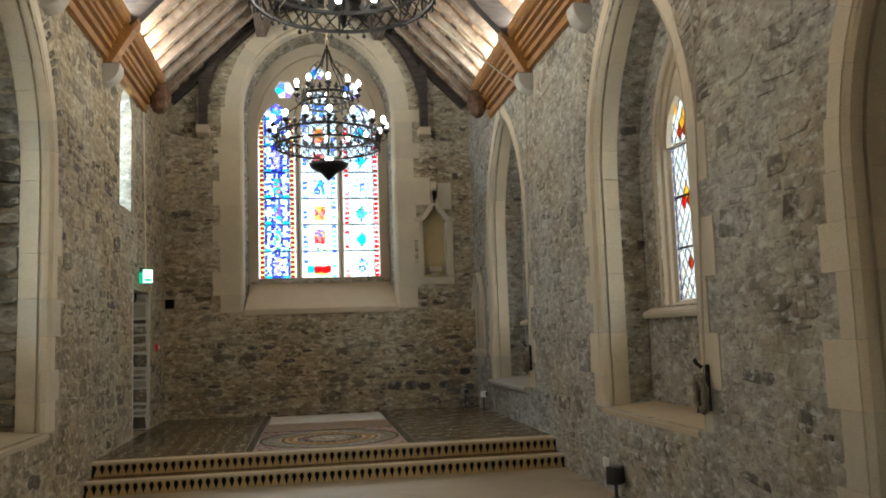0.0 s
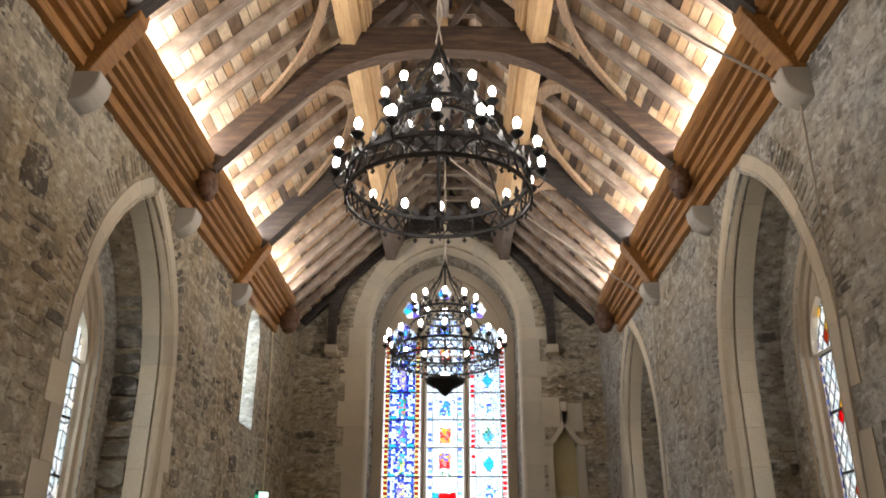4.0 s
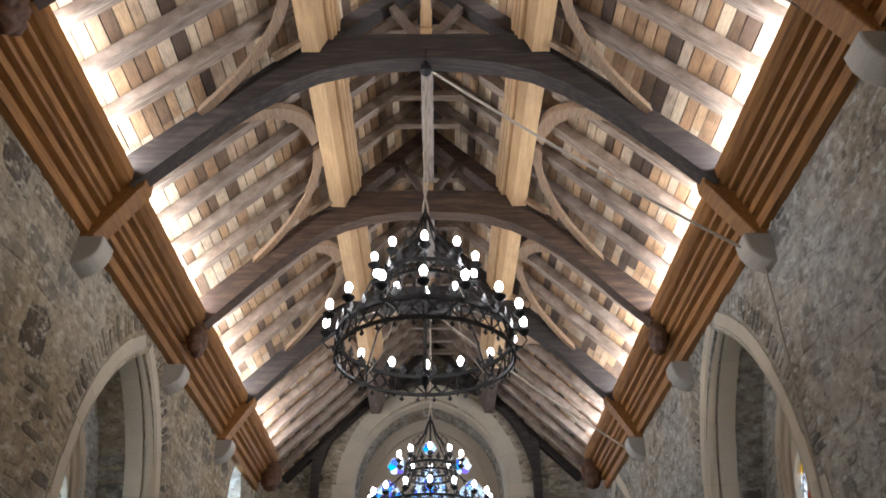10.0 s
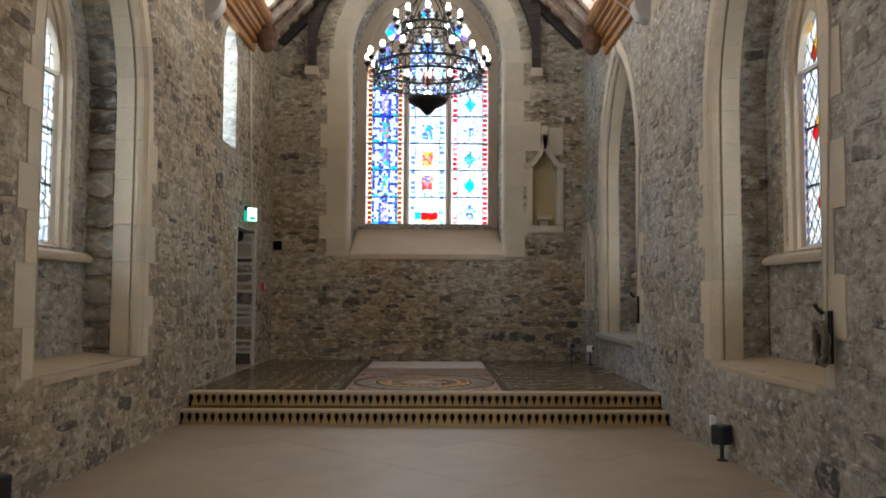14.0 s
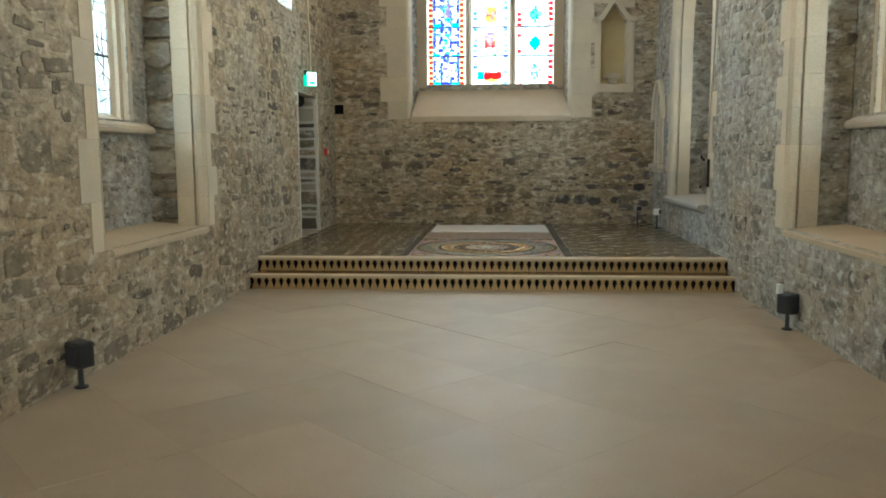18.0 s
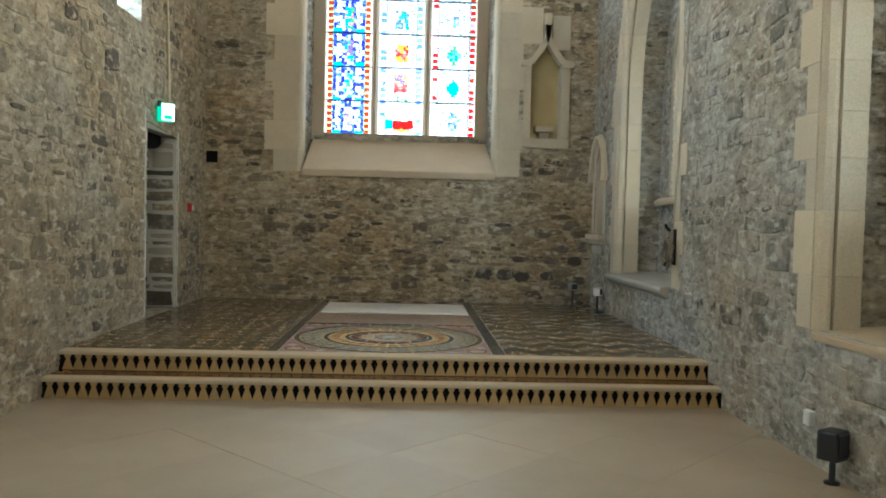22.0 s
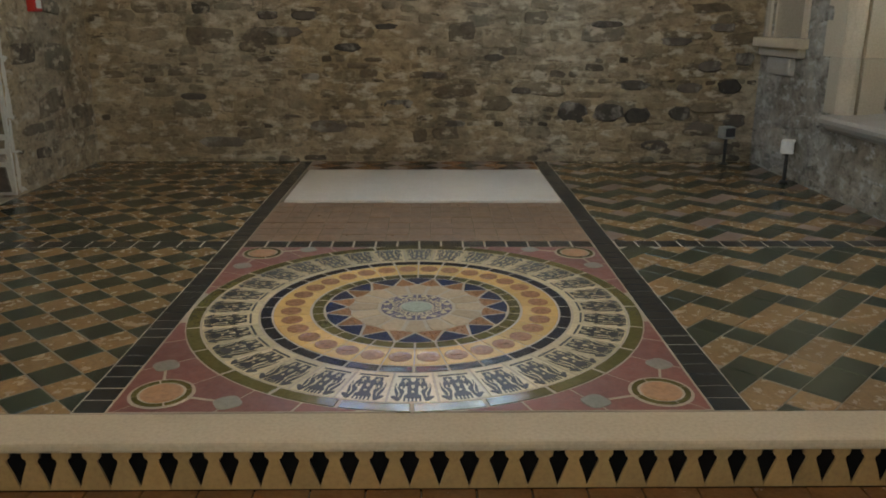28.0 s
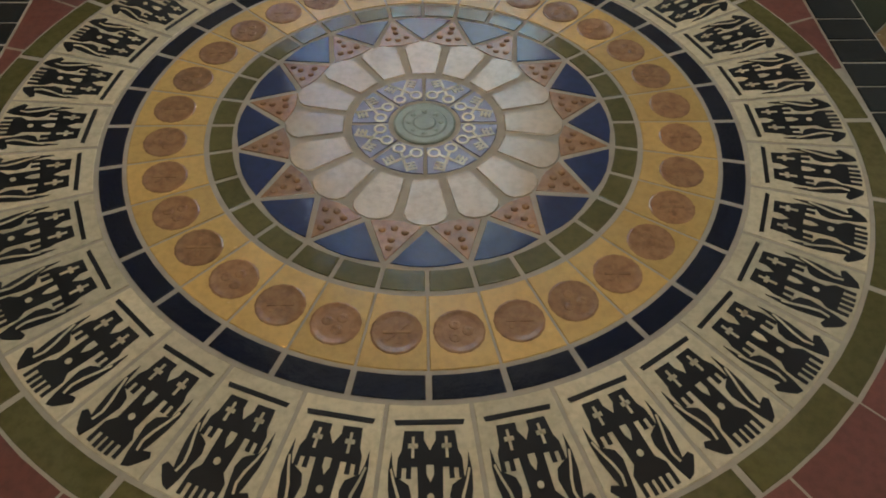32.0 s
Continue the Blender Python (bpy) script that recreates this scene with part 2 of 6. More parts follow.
def stained(name, c, clear=0.85):
    """Coloured glass that lets the sky through, with a little gloss."""
    m = bpy.data.materials.new(name)
    m.use_nodes = True
    t = m.node_tree
    t.nodes.clear()
    out, tr, gl, mx = (t.nodes.new("ShaderNode" + k) for k in ("OutputMaterial", "BsdfTransparent", "BsdfGlossy", "MixShader"))
    tl, m2 = t.nodes.new("ShaderNodeBsdfTranslucent"), t.nodes.new("ShaderNodeMixShader")
    n, r = t.nodes.new("ShaderNodeTexNoise"), t.nodes.new("ShaderNodeMix")
    r.data_type = "RGBA"
    n.inputs["Scale"].default_value = 14
    r.inputs[6].default_value = (*[v * 0.6 for v in c], 1)
    r.inputs[7].default_value = (*[min(1, v * 1.2) for v in c], 1)
    t.links.new(n.outputs["Fac"], r.inputs[0])
    t.links.new(r.outputs[2], tr.inputs[0])
    t.links.new(r.outputs[2], tl.inputs[0])
    m2.inputs[0].default_value = 1 - clear
    t.links.new(tr.outputs[0], m2.inputs[1])
    t.links.new(tl.outputs[0], m2.inputs[2])
    gl.inputs["Roughness"].default_value = 0.1
    mx.inputs[0].default_value = 0.05
    t.links.new(m2.outputs[0], mx.inputs[1])
    t.links.new(gl.outputs[0], mx.inputs[2])
    t.links.new(mx.outputs[0], out.inputs[0])
    return m


def flag_material():
    m = Mat("nave_flagstone", 0.5).world_co()
    c = m.mix(m.noise(0.9, 5), (0.285, 0.23, 0.162), (0.375, 0.31, 0.225))
    c = m.mix(0.3, c, m.ramp(m.noise(60, 5), [(0.3, (0.8, 0.8, 0.8)), (0.6, (1.05, 1.05, 1.05))]), "MULTIPLY")
    c = m.mix(0.45, c, m.ramp(m.random(), [(0, (0.86, 0.86, 0.86)), (0.5, (1, 0.99, 0.98)), (1, (1.12, 1.1, 1.08))]), "MULTIPLY")
    return m.colour(c).rough(m.noise(3, 5), 0.38, 0.7).bump(m.noise(20, 5), 0.08, 0.004).m


GREY_TINT = (1.03, 1.07, 1.13)
RUBBLE, MORTAR, DRESSED = stone_material(tint=GREY_TINT, lime=0.45), mortar_material(tint=GREY_TINT), dressed_material()
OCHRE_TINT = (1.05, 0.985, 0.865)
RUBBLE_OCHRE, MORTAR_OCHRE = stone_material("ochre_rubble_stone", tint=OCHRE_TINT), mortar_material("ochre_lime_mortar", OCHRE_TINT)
PALE = dressed_material("pale_sill_stone", (0.42, 0.35, 0.26), (0.53, 0.45, 0.34))
PLASTER = dressed_material("sill_plaster", (0.42, 0.335, 0.225), (0.50, 0.41, 0.285))
FLAG = flag_material()
NOSING = dressed_material("step_stone", (0.44, 0.355, 0.24), (0.52, 0.43, 0.305))
XOAK = wood_material("truss_oak", ((0.022, 0.011, 0.006), (0.06, 0.033, 0.018), (0.125, 0.076, 0.045)), 0.75, (0.5, 8, 4), 0.12)
XDARK = wood_material("black_truss_oak", ((0.012, 0.008, 0.006), (0.032, 0.022, 0.016), (0.075, 0.056, 0.043)), 0.75, (0.5, 8, 4), 0.12)
OLDWOOD = wood_material("old_oak", ((0.05, 0.034, 0.024), (0.13, 0.09, 0.064), (0.22, 0.16, 0.115)), 0.7)
RAFTER = wood_material("brown_rafter", ((0.10, 0.07, 0.05), (0.25, 0.185, 0.135), (0.42, 0.345, 0.275)), 0.68, (0.9, 11, 0.9), 0.15)
OLDGREY = wood_material("grey_beam", ((0.12, 0.095, 0.075), (0.25, 0.205, 0.17), (0.37, 0.32, 0.28)), 0.75)
NEWWOOD = wood_material("new_pine", ((0.40, 0.245, 0.115), (0.52, 0.335, 0.165), (0.60, 0.41, 0.22)), 0.5, (10, 0.8, 10), 0.12, 0.2)
PLATE = wood_material("red_brown_plate", ((0.15, 0.060, 0.012), (0.285, 0.124, 0.026), (0.41, 0.195, 0.046)), 0.6, (10, 0.8, 10), 0.15, 0.25)
wood_brace = wood_material("brace_oak", ((0.20, 0.125, 0.07), (0.33, 0.215, 0.125), (0.44, 0.31, 0.19)), 0.65)
BOARDS = board_material()
BOSSWOOD = wood_material("dark_carved_oak", ((0.05, 0.022, 0.012), (0.11, 0.05, 0.025), (0.17, 0.085, 0.04)), 0.55, (6, 6, 6), 0.3)
CORBEL = dressed_material("grey_corbel_stone", (0.36, 0.33, 0.28), (0.48, 0.445, 0.385))
IRON = plain("black_iron", (0.025, 0.024, 0.024), 0.45, 0.7)
BLACK = plain("flat_black", (0.0025, 0.0022, 0.002), 0.9)
BLACK.node_tree.nodes["Principled BSDF"].inputs["Specular IOR Level"].default_value = 0.15
BLACKBOX = plain("black_plastic", (0.015, 0.015, 0.016), 0.4)
WHITE = plain("white_plastic", (0.75, 0.75, 0.72), 0.4)
ROPE = plain("hemp_rope", (0.40, 0.34, 0.265), 0.9)
RED = plain("red_plastic", (0.55, 0.03, 0.02), 0.35)
GROUT = plain("grey_grout", (0.21, 0.18, 0.135), 0.9)
FLAGBED = plain("flag_joint", (0.32, 0.26, 0.185), 0.9)
LEAD = plain("lead_came", (0.03, 0.03, 0.032), 0.6, 0.3)
BULB = glow("lamp_glass", (1.0, 0.97, 0.93), 60.0)
SIGN = glow("sign_face", (0.75, 1.0, 0.92), 2.2)
SIGNGREEN = glow("sign_green", (0.02, 0.45, 0.28), 0.9)
T_TAN = tile_material("tan_tile", (0.225, 0.14, 0.062), (0.325, 0.212, 0.104), 0.22, 0.55)
T_GREEN = tile_material("green_tile", (0.020, 0.027, 0.016), (0.054, 0.064, 0.037), 0.19, 0.7)
T_BLACK = tile_material("black_tile", (0.010, 0.012, 0.015), (0.028, 0.032, 0.035), 0.18)
T_BROWN = tile_material("brown_tile", (0.13, 0.085, 0.062), (0.26, 0.175, 0.125), 0.33, 0.8, 14)
T_RED = tile_material("red_tile", (0.145, 0.042, 0.028), (0.22, 0.068, 0.045), 0.4)
T_CREAM = tile_material("cream_tile", (0.60, 0.505, 0.32), (0.75, 0.655, 0.46), 0.14, 0.4)
T_PETAL = tile_material("petal_tile", (0.47, 0.36, 0.235), (0.62, 0.51, 0.37), 0.12, 0.4)
T_BLUE = tile_material("blue_tile", (0.008, 0.016, 0.065), (0.022, 0.045, 0.15), 0.10)
T_NAVY = tile_material("navy_tile", (0.004, 0.007, 0.02), (0.010, 0.016, 0.04), 0.10)
T_OLIVE = tile_material("olive_tile", (0.078, 0.068, 0.02), (0.165, 0.145, 0.052), 0.09)
T_YELLOW = tile_material("yellow_tile", (0.58, 0.355, 0.10), (0.73, 0.49, 0.18), 0.2, 0.3)
T_COPPER = tile_material("terracotta_tile", (0.29, 0.142, 0.062), (0.41, 0.22, 0.107), 0.16, 0.8, 40)
T_PURPLE = tile_material("purple_tile", (0.085, 0.075, 0.13), (0.20, 0.18, 0.27), 0.2)
T_SAGE = tile_material("sage_tile", (0.25, 0.29, 0.22), (0.38, 0.41, 0.33), 0.3)
T_TERRA = tile_material("orange_terracotta", (0.34, 0.17, 0.07), (0.46, 0.26, 0.13), 0.35, 0.6, 20)
T_BUD = tile_material("grey_green_tile", (0.17, 0.165, 0.13), (0.27, 0.26, 0.21), 0.3)
PALEGROUT = plain("pale_grout", (.43, .365, .275), .85)
DARKSTONE = stone_material("dark_schist", True)
T_RELIEF = tile_material("brown_relief_tile", (0.08, 0.046, 0.028), (0.36, 0.225, 0.135), 0.29, 0.9, 17)
QUOIN = dressed_material("grey_quoin_stone", (0.28, 0.26, 0.21), (0.45, 0.42, 0.345))
REVEAL = stone_material("grey_reveal_block", tint=(0.9, 0.94, 0.98), lime=0.5)
LIMEWASH = dressed_material("flaking_limewash", (0.50, 0.48, 0.43), (0.66, 0.64, 0.58))
INK = plain("black_glaze", (0.006, 0.0055, 0.006), 0.35)
OCHRE = dressed_material("ochre_limewash", (0.46, 0.38, 0.20), (0.58, 0.49, 0.28))
SLABWHITE = tile_material("white_marble", (0.60, 0.56, 0.50), (0.74, 0.71, 0.66), 0.35, 0.3)
AMBER = tile_material("amber_tread_tile", (0.11, 0.048, 0.017), (0.23, 0.108, 0.036), 0.2, 0.45, 9)
AMBERGLAZE = tile_material("amber_relief_glaze", (0.26, 0.135, 0.04), (0.42, 0.25, 0.085), 0.16, 0.4, 20)
FRIEZE = tile_material("ochre_frieze_tile", (0.30, 0.185, 0.07), (0.42, 0.275, 0.115), 0.35, 0.4)

# ---- mesh helpers ----


def obj(name, bm, mat, parent=None, label=""):
    me = bpy.data.meshes.new(name)
    bmesh.ops.recalc_face_normals(bm, faces=bm.faces)
    bm.to_mesh(me)
    bm.free()
    for m in (mat if isinstance(mat, (list, tuple)) else [mat]):
        me.materials.append(m)
    o = new(name, me)
    o.parent = parent
    if label:
        o["label"] = label
    return o


def part(name, bm, mat, parent, label=""):
    return obj(name, bm, mat, parent, label)


def again(name, ob, parent, m):
    """Another object on ob's mesh."""
    o = new(name, ob.data)
    o.parent = parent
    o.matrix_basis = m
    return o


def thing(name, label, category, group="", at=(0, 0, 0)):
    e = new(name)
    e.empty_display_size = 0.1
    e.location = at
    return tagged(e, label, category, group)


def shade(o):
    for p in o.data.polygons:
        p.use_smooth = True
    return o


def hexa(bm, pts):
    v = [bm.verts.new(p) for p in pts]
    for f in ((0, 1, 2, 3), (7, 6, 5, 4), (0, 4, 5, 1), (1, 5, 6, 2), (2, 6, 7, 3), (3, 7, 4, 0)):
        bm.faces.new([v[i] for i in f])


def box(bm, x0, x1, y0, y1, z0, z1):
    hexa(bm, [(x0, y0, z0), (x1, y0, z0), (x1, y1, z0), (x0, y1, z0), (x0, y0, z1), (x1, y0, z1), (x1, y1, z1), (x0, y1, z1)])


def bbox(x0, x1, y0, y1, z0, z1, bev=0.0):
    bm = bmesh.new()
    box(bm, x0, x1, y0, y1, z0, z1)
    if bev:
        bmesh.ops.bevel(bm, geom=bm.edges[:], offset=bev, segments=2, affect="EDGES", profile=0.6)
    return bm


def prism(bm, pts, f0, f1, inset=0.0):
    """A polygon between two layers, f0 and f1 map 2D points into the world; the second layer may be inset."""
    n = len(pts)
    cx, cy = sum(p[0] for p in pts) / n, sum(p[1] for p in pts) / n
    a = [bm.verts.new(f0(*p)) for p in pts]
    b = [bm.verts.new(f1(cx + (p[0] - cx) * (1 - inset), cy + (p[1] - cy) * (1 - inset))) for p in pts]
    bm.faces.new(a)
    bm.faces.new(b[::-1])
    for i in range(n):
        j = (i + 1) % n
        bm.faces.new((a[i], b[i], b[j], a[j]))


def tube(bm, pts, r, sides=6):
    rings = []
    pts = [Vector(p) for p in pts]
    for i, p in enumerate(pts):
        d = (pts[min(i + 1, len(pts) - 1)] - pts[max(i - 1, 0)]).normalized()
        up = Vector((0, 0, 1)) if abs(d.z) < 0.95 else Vector((1, 0, 0))
        s = d.cross(up).normalized()
        u = s.cross(d)
        rr = r[i] if isinstance(r, (list, tuple)) else r
        rings.append([bm.verts.new(p + (s * math.cos(2 * math.pi * k / sides) + u * math.sin(2 * math.pi * k / sides)) * rr) for k in range(sides)])
    for a, b in zip(rings, rings[1:]):
        for k in range(sides):
            bm.faces.new((a[k], a[(k + 1) % sides], b[(k + 1) % sides], b[k]))
    bm.faces.new(rings[0][::-1])
    bm.faces.new(rings[-1])


def bar(bm, a, b, w, h, up=(0, 0, 1)):
    """A squared timber from a to b."""
    a, b = Vector(a), Vector(b)
    d = (b - a).normalized()
    s = d.cross(Vector(up)).normalized() * w / 2
    u = s.cross(d).normalized() * h / 2
    hexa(bm, [a - s - u, a + s - u, a + s + u, a - s + u, b - s - u, b + s - u, b + s + u, b - s + u])


def lathe(bm, prof, at=(0, 0, 0), n=14):
    rings = []
    for r, z in prof:
        rings.append([bm.verts.new((at[0] + r * math.cos(2 * math.pi * k / n), at[1] + r * math.sin(2 * math.pi * k / n), at[2] + z)) for k in range(n)])
    for a, b in zip(rings, rings[1:]):
        for k in range(n):
            bm.faces.new((a[k], a[(k + 1) % n], b[(k + 1) % n], b[k]))
    bm.faces.new(rings[0][::-1])
    bm.faces.new(rings[-1])


def slab(name, outer, holes, to3, depth, mat):
    """A thick wall with openings right through it."""
    from mathutils.geometry import tessellate_polygon
    loops = [outer] + holes
    flat = [p for lp in loops for p in lp]
    tris = tessellate_polygon([[Vector((p[0], p[1], 0)) for p in lp] for lp in loops])
    bm = bmesh.new()
    f = [bm.verts.new(to3(u, v, 0)) for u, v in flat]
    b = [bm.verts.new(to3(u, v, depth)) for u, v in flat]
    for t in tris:
        try:
            bm.faces.new([f[i] for i in t])
            bm.faces.new([b[i] for i in t[::-1]])
        except ValueError:
            pass
    k = 0
    for lp in loops:
        n = len(lp)
        for i in range(n):
            j = (i + 1) % n
            bm.faces.new((f[k + i], f[k + j], b[k + j], b[k + i]))
        k += n
    return obj(name, bm, mat)


def arch(c, hw, z0, spring, n=9, grow=0.0, k=2.0):
    """A pointed arch struck with radius k times its half width, from the near foot over the apex to the far foot, moved outwards by grow."""
    r, pts = k * hw, []
    pts.append((c - hw - grow, z0))
    end = math.acos((r - hw) / (r + grow))
    for i in range(n + 1):
        a = end * i / n
        pts.append((c - hw + r - (r + grow) * math.cos(a), spring + (r + grow) * math.sin(a)))
    right = [(2 * c - u, v) for u, v in pts[:-1]]
    return pts + right[::-1]


def inside(p, poly):
    x, y, hit = p[0], p[1], False
    for i in range(len(poly)):
        (x1, y1), (x2, y2) = poly[i - 1], poly[i]
        if (y1 > y) != (y2 > y) and x < (x2 - x1) * (y - y1) / (y2 - y1) + x1:
            hit = not hit
    return hit


def clip(poly, x0, x1, y0, y1):
    for ax, lim, sg in ((0, x0, 1), (0, x1, -1), (1, y0, 1), (1, y1, -1)):
        out = []
        for i in range(len(poly)):
            p, q = poly[i - 1], poly[i]
            dp, dq = (p[ax] - lim) * sg, (q[ax] - lim) * sg
            if (dp >= 0) != (dq >= 0):
                k = dp / (dp - dq)
                out.append((p[0] + (q[0] - p[0]) * k, p[1] + (q[1] - p[1]) * k))
            if dq >= 0:
                out.append(q)
        poly = out
        if len(poly) < 3:
            return []
    return poly


# ---- rubble: irregular stones, a few shapes shared by all walls ----
RNG = random.Random(7)
STONE_SHAPES = []
for _k in range(22):
    _pts = []
    for _x, _y in ((-.5, -.5), (-.15, -.5), (.2, -.5), (.5, -.5), (.5, 0), (.5, .5), (.15, .5), (-.2, .5), (-.5, .5), (-.5, 0)):
        _corner = abs(_x) == .5 and abs(_y) == .5
        _f = RNG.uniform(0.72, 0.96) if _corner else RNG.uniform(0.9, 1.04)
        _pts.append((_x * _f + RNG.uniform(-.05, .05), _y * _f + RNG.uniform(-.06, .06)))
    _q = [(p[0] * RNG.uniform(.84, .93), p[1] * RNG.uniform(.74, .88), RNG.uniform(.7, 1.15)) for p in _pts]
    STONE_SHAPES.append((_pts, _q, (RNG.uniform(-.1, .1), RNG.uniform(-.1, .1), RNG.uniform(1.05, 1.5))))


def stone_geo(k):
    pts, q, top = STONE_SHAPES[k]
    n = len(pts)
    v = [(x, y, -0.4) for x, y in pts] + list(q) + [top]
    f = [(i, (i + 1) % n, n + (i + 1) % n, n + i) for i in range(n)] + [(n + i, n + (i + 1) % n, 2 * n) for i in range(n)]
    return v, f


STONE_MESH = {}
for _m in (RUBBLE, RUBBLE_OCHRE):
    STONE_MESH[_m] = []
    for _k in range(22):
        _v, _f = stone_geo(_k)
        _me = bpy.data.meshes.new("stone")
        _me.from_pydata(_v, [], _f)
        _me.materials.append(_m)
        STONE_MESH[_m].append(_me)


def courses(u0, u1, v0, v1, rng, avoid, fine=1.0, gap=0.25):
    """Courses of stones over a rectangle: (shape, u, v, length, height, proud)."""
    out, v = [], v0
    while v < v1 - 0.03:
        h = min(rng.choice((0.045, 0.06, 0.075, 0.1, 0.13, 0.16, 0.2)) * fine, v1 - v)
        u = u0 - rng.uniform(0, 0.2)
        while u < u1:
            w = h * rng.uniform(1.0, 4.2)
            w = min(max(w, 0.09), 0.48)
            ww, hh = w * rng.uniform(.7, .97), h * rng.choice((.45, .7, .85, .95, 1.1))
            cu, cv = u + w / 2, v + h / 2 + rng.uniform(-.22, .22) * h
            corners = [(cu + a * ww / 2, cv + b * hh / 2) for a in (-1, 0, 1) for b in (-1, 1)] + [(cu, cv)]
            ok = cu - ww / 2 > u0 - 0.02 and cu + ww / 2 < u1 + 0.02 and not any(inside(c, a) for a in avoid for c in corners)
            if ok and rng.random() > gap:
                out.append((rng.randrange(22), cu, cv, ww, hh, rng.uniform(.002, .011), rng.uniform(-.13, .13)))
            u += w
        v += h
    return out


def rubble(wall, stones, place, near=None, limit=300, mat=RUBBLE):
    """Lays stones on a wall. place(u, v, d) is a world point; those that near() accepts become objects of their own."""
    verts, faces, made = [], [], 0
    for k, cu, cv, w, h, proud, tilt in stones:
        o = Vector(place(cu, cv, 0))
        eu = (Vector(place(cu + 0.01, cv, 0)) - o).normalized()
        ev = (Vector(place(cu, cv + 0.01, 0)) - o).normalized()
        en = (Vector(place(cu, cv, 0.01)) - o).normalized()
        ca, sa = math.cos(tilt), math.sin(tilt)
        eu, ev = eu * ca + ev * sa, ev * ca - eu * sa
        if near and made < limit and near(cu, cv):
            s = new("stone", STONE_MESH[mat][k])
            s.parent = wall
            s.matrix_basis = Matrix(((eu.x * w, ev.x * h, en.x * proud, o.x), (eu.y * w, ev.y * h, en.y * proud, o.y), (eu.z * w, ev.z * h, en.z * proud, o.z), (0, 0, 0, 1)))
            made += 1
        else:
            b = len(verts)
            sv, sf = stone_geo(k)
            verts += [tuple(o + eu * (x * w) + ev * (y * h) + en * (z * proud)) for x, y, z in sv]
            faces += [tuple(i + b for i in f) for f in sf]
    if verts:
        me = bpy.data.meshes.new("stonework")
        me.from_pydata(verts, [], faces)
        me.materials.append(mat)
        s = new("stonework", me)
        s.parent = wall
        tagged(s, kind="stuff")


def sweep_block(bm, path, prof, to3):
    """Sweeps a profile of (outward, depth) along path points (u, v, nu, nv)."""
    rings = [[bm.verts.new(to3(u + nu * o, v + nv * o, d)) for o, d in prof] for u, v, nu, nv in path]
    n = len(prof)
    for a, b in zip(rings, rings[1:]):
        for i in range(n):
            bm.faces.new((a[i], a[(i + 1) % n], b[(i + 1) % n], b[i]))
    bm.faces.new(rings[0][::-1])
    bm.faces.new(rings[-1])


def arch_line(c, hw, z0, spring, step=0.06, k=2.0):
    """Points (u, v, nu, nv) up the near jamb and over to the apex; mirrored by the caller."""
    r, pts = k * hw, []
    j = max(2, int((spring - z0) / 0.3))
    for i in range(j):
        pts.append((c - hw, z0 + (spring - z0) * i / j, -1.0, 0.0))
    end = math.acos((r - hw) / r)
    m = max(6, int(r * end / step))
    for i in range(m + 1):
        a = end * i / m
        pts.append((c - hw + r - r * math.cos(a), spring + r * math.sin(a), -math.cos(a), math.sin(a)))
    return pts


def jamb_profile(out, proud, depth):
    """Flat face, a narrow quirk, a rounded arris, a deeper quirk and the plain reveal."""
    return [(out, -proud), (.074, -proud), (.072, -.0008), (.062, -.0008), (.058, -proud), (.045, -.004), (.02, .014), (.003, .048), (0, .07), (.03, .073), (.03, .09), (0, .094), (0, depth), (out, depth)]


def jamb_hole(c, hw, z0, spring, k=2.0):
    """Outline of an opening cut a little wider than its dressed stones, closing in towards the apex."""
    pts = arch_line(c, hw, z0, spring, k=k)
    top = pts[-1][1]
    side = []
    for u, v, nu, nv in pts:
        g = .06 * (1 - .8 * max(0, (v - spring) / (top - spring)))
        side.append((u + nu * g, v + nv * g))
    return side + [(2 * c - u, v) for u, v in side[::-1]]


def surround(parent, c, hw, z0, spring, to3, rng, depth=0.25, ring=0.19, name="dressed_stone", jag=0.14, mat=DRESSED, proud=0.009, curve=2.0, thin=0.0):
    """Jamb blocks and arch stones of a pointed opening, each an object of its own."""
    for side in (1, -1):
        v = z0
        k = 0
        while v < spring - 0.01:
            h = min(rng.uniform(0.26, 0.42), spring - v)
            if spring - v - h < 0.15:
                h = spring - v
            out = ring + (jag if k % 2 else 0.02) + rng.uniform(-.03, .03)
            prof = jamb_profile(out, proud, depth)
            bm = bmesh.new()
            sweep_block(bm, [(c - side * hw, v + .0012, -side, 0), (c - side * hw, v + h - .0012, -side, 0)], prof, to3)
            part(name, bm, mat, parent)
            v += h
            k += 1
        r, n = curve * hw, 7 if curve == 2.0 else 9
        end = math.acos((r - hw) / r)
        for i in range(n):
            a0, a1 = end * i / n + .0006, end * (i + 1) / n - .0006
            out = ring - thin + rng.uniform(-.012, .012)
            prof = jamb_profile(out, proud, depth)
            path = []
            for j in range(4):
                a = a0 + (a1 - a0) * j / 3
                path.append((c + side * (r - hw - r * math.cos(a)), spring + r * math.sin(a), -side * math.cos(a), math.sin(a)))
            bm = bmesh.new()
            sweep_block(bm, path, prof, to3)
            part(name, bm, mat, parent)

# ---- plan: nave along y, altar wall at EAST ----
EAST, WEST, HALF = 13.59, -1.2, 2.5
DAIS, STEP = 0.30, 0.15
RECESS = 0.505
RIDGE = 7.68
TRUSS = (1.4, 3.68, 5.45, 7.65, 9.7)


def left(u, v, d):
    return (-HALF - d, u, v)


def right(u, v, d):
    return (HALF + d, u, v)


def east(u, v, d):
    return (u, EAST + d, v)


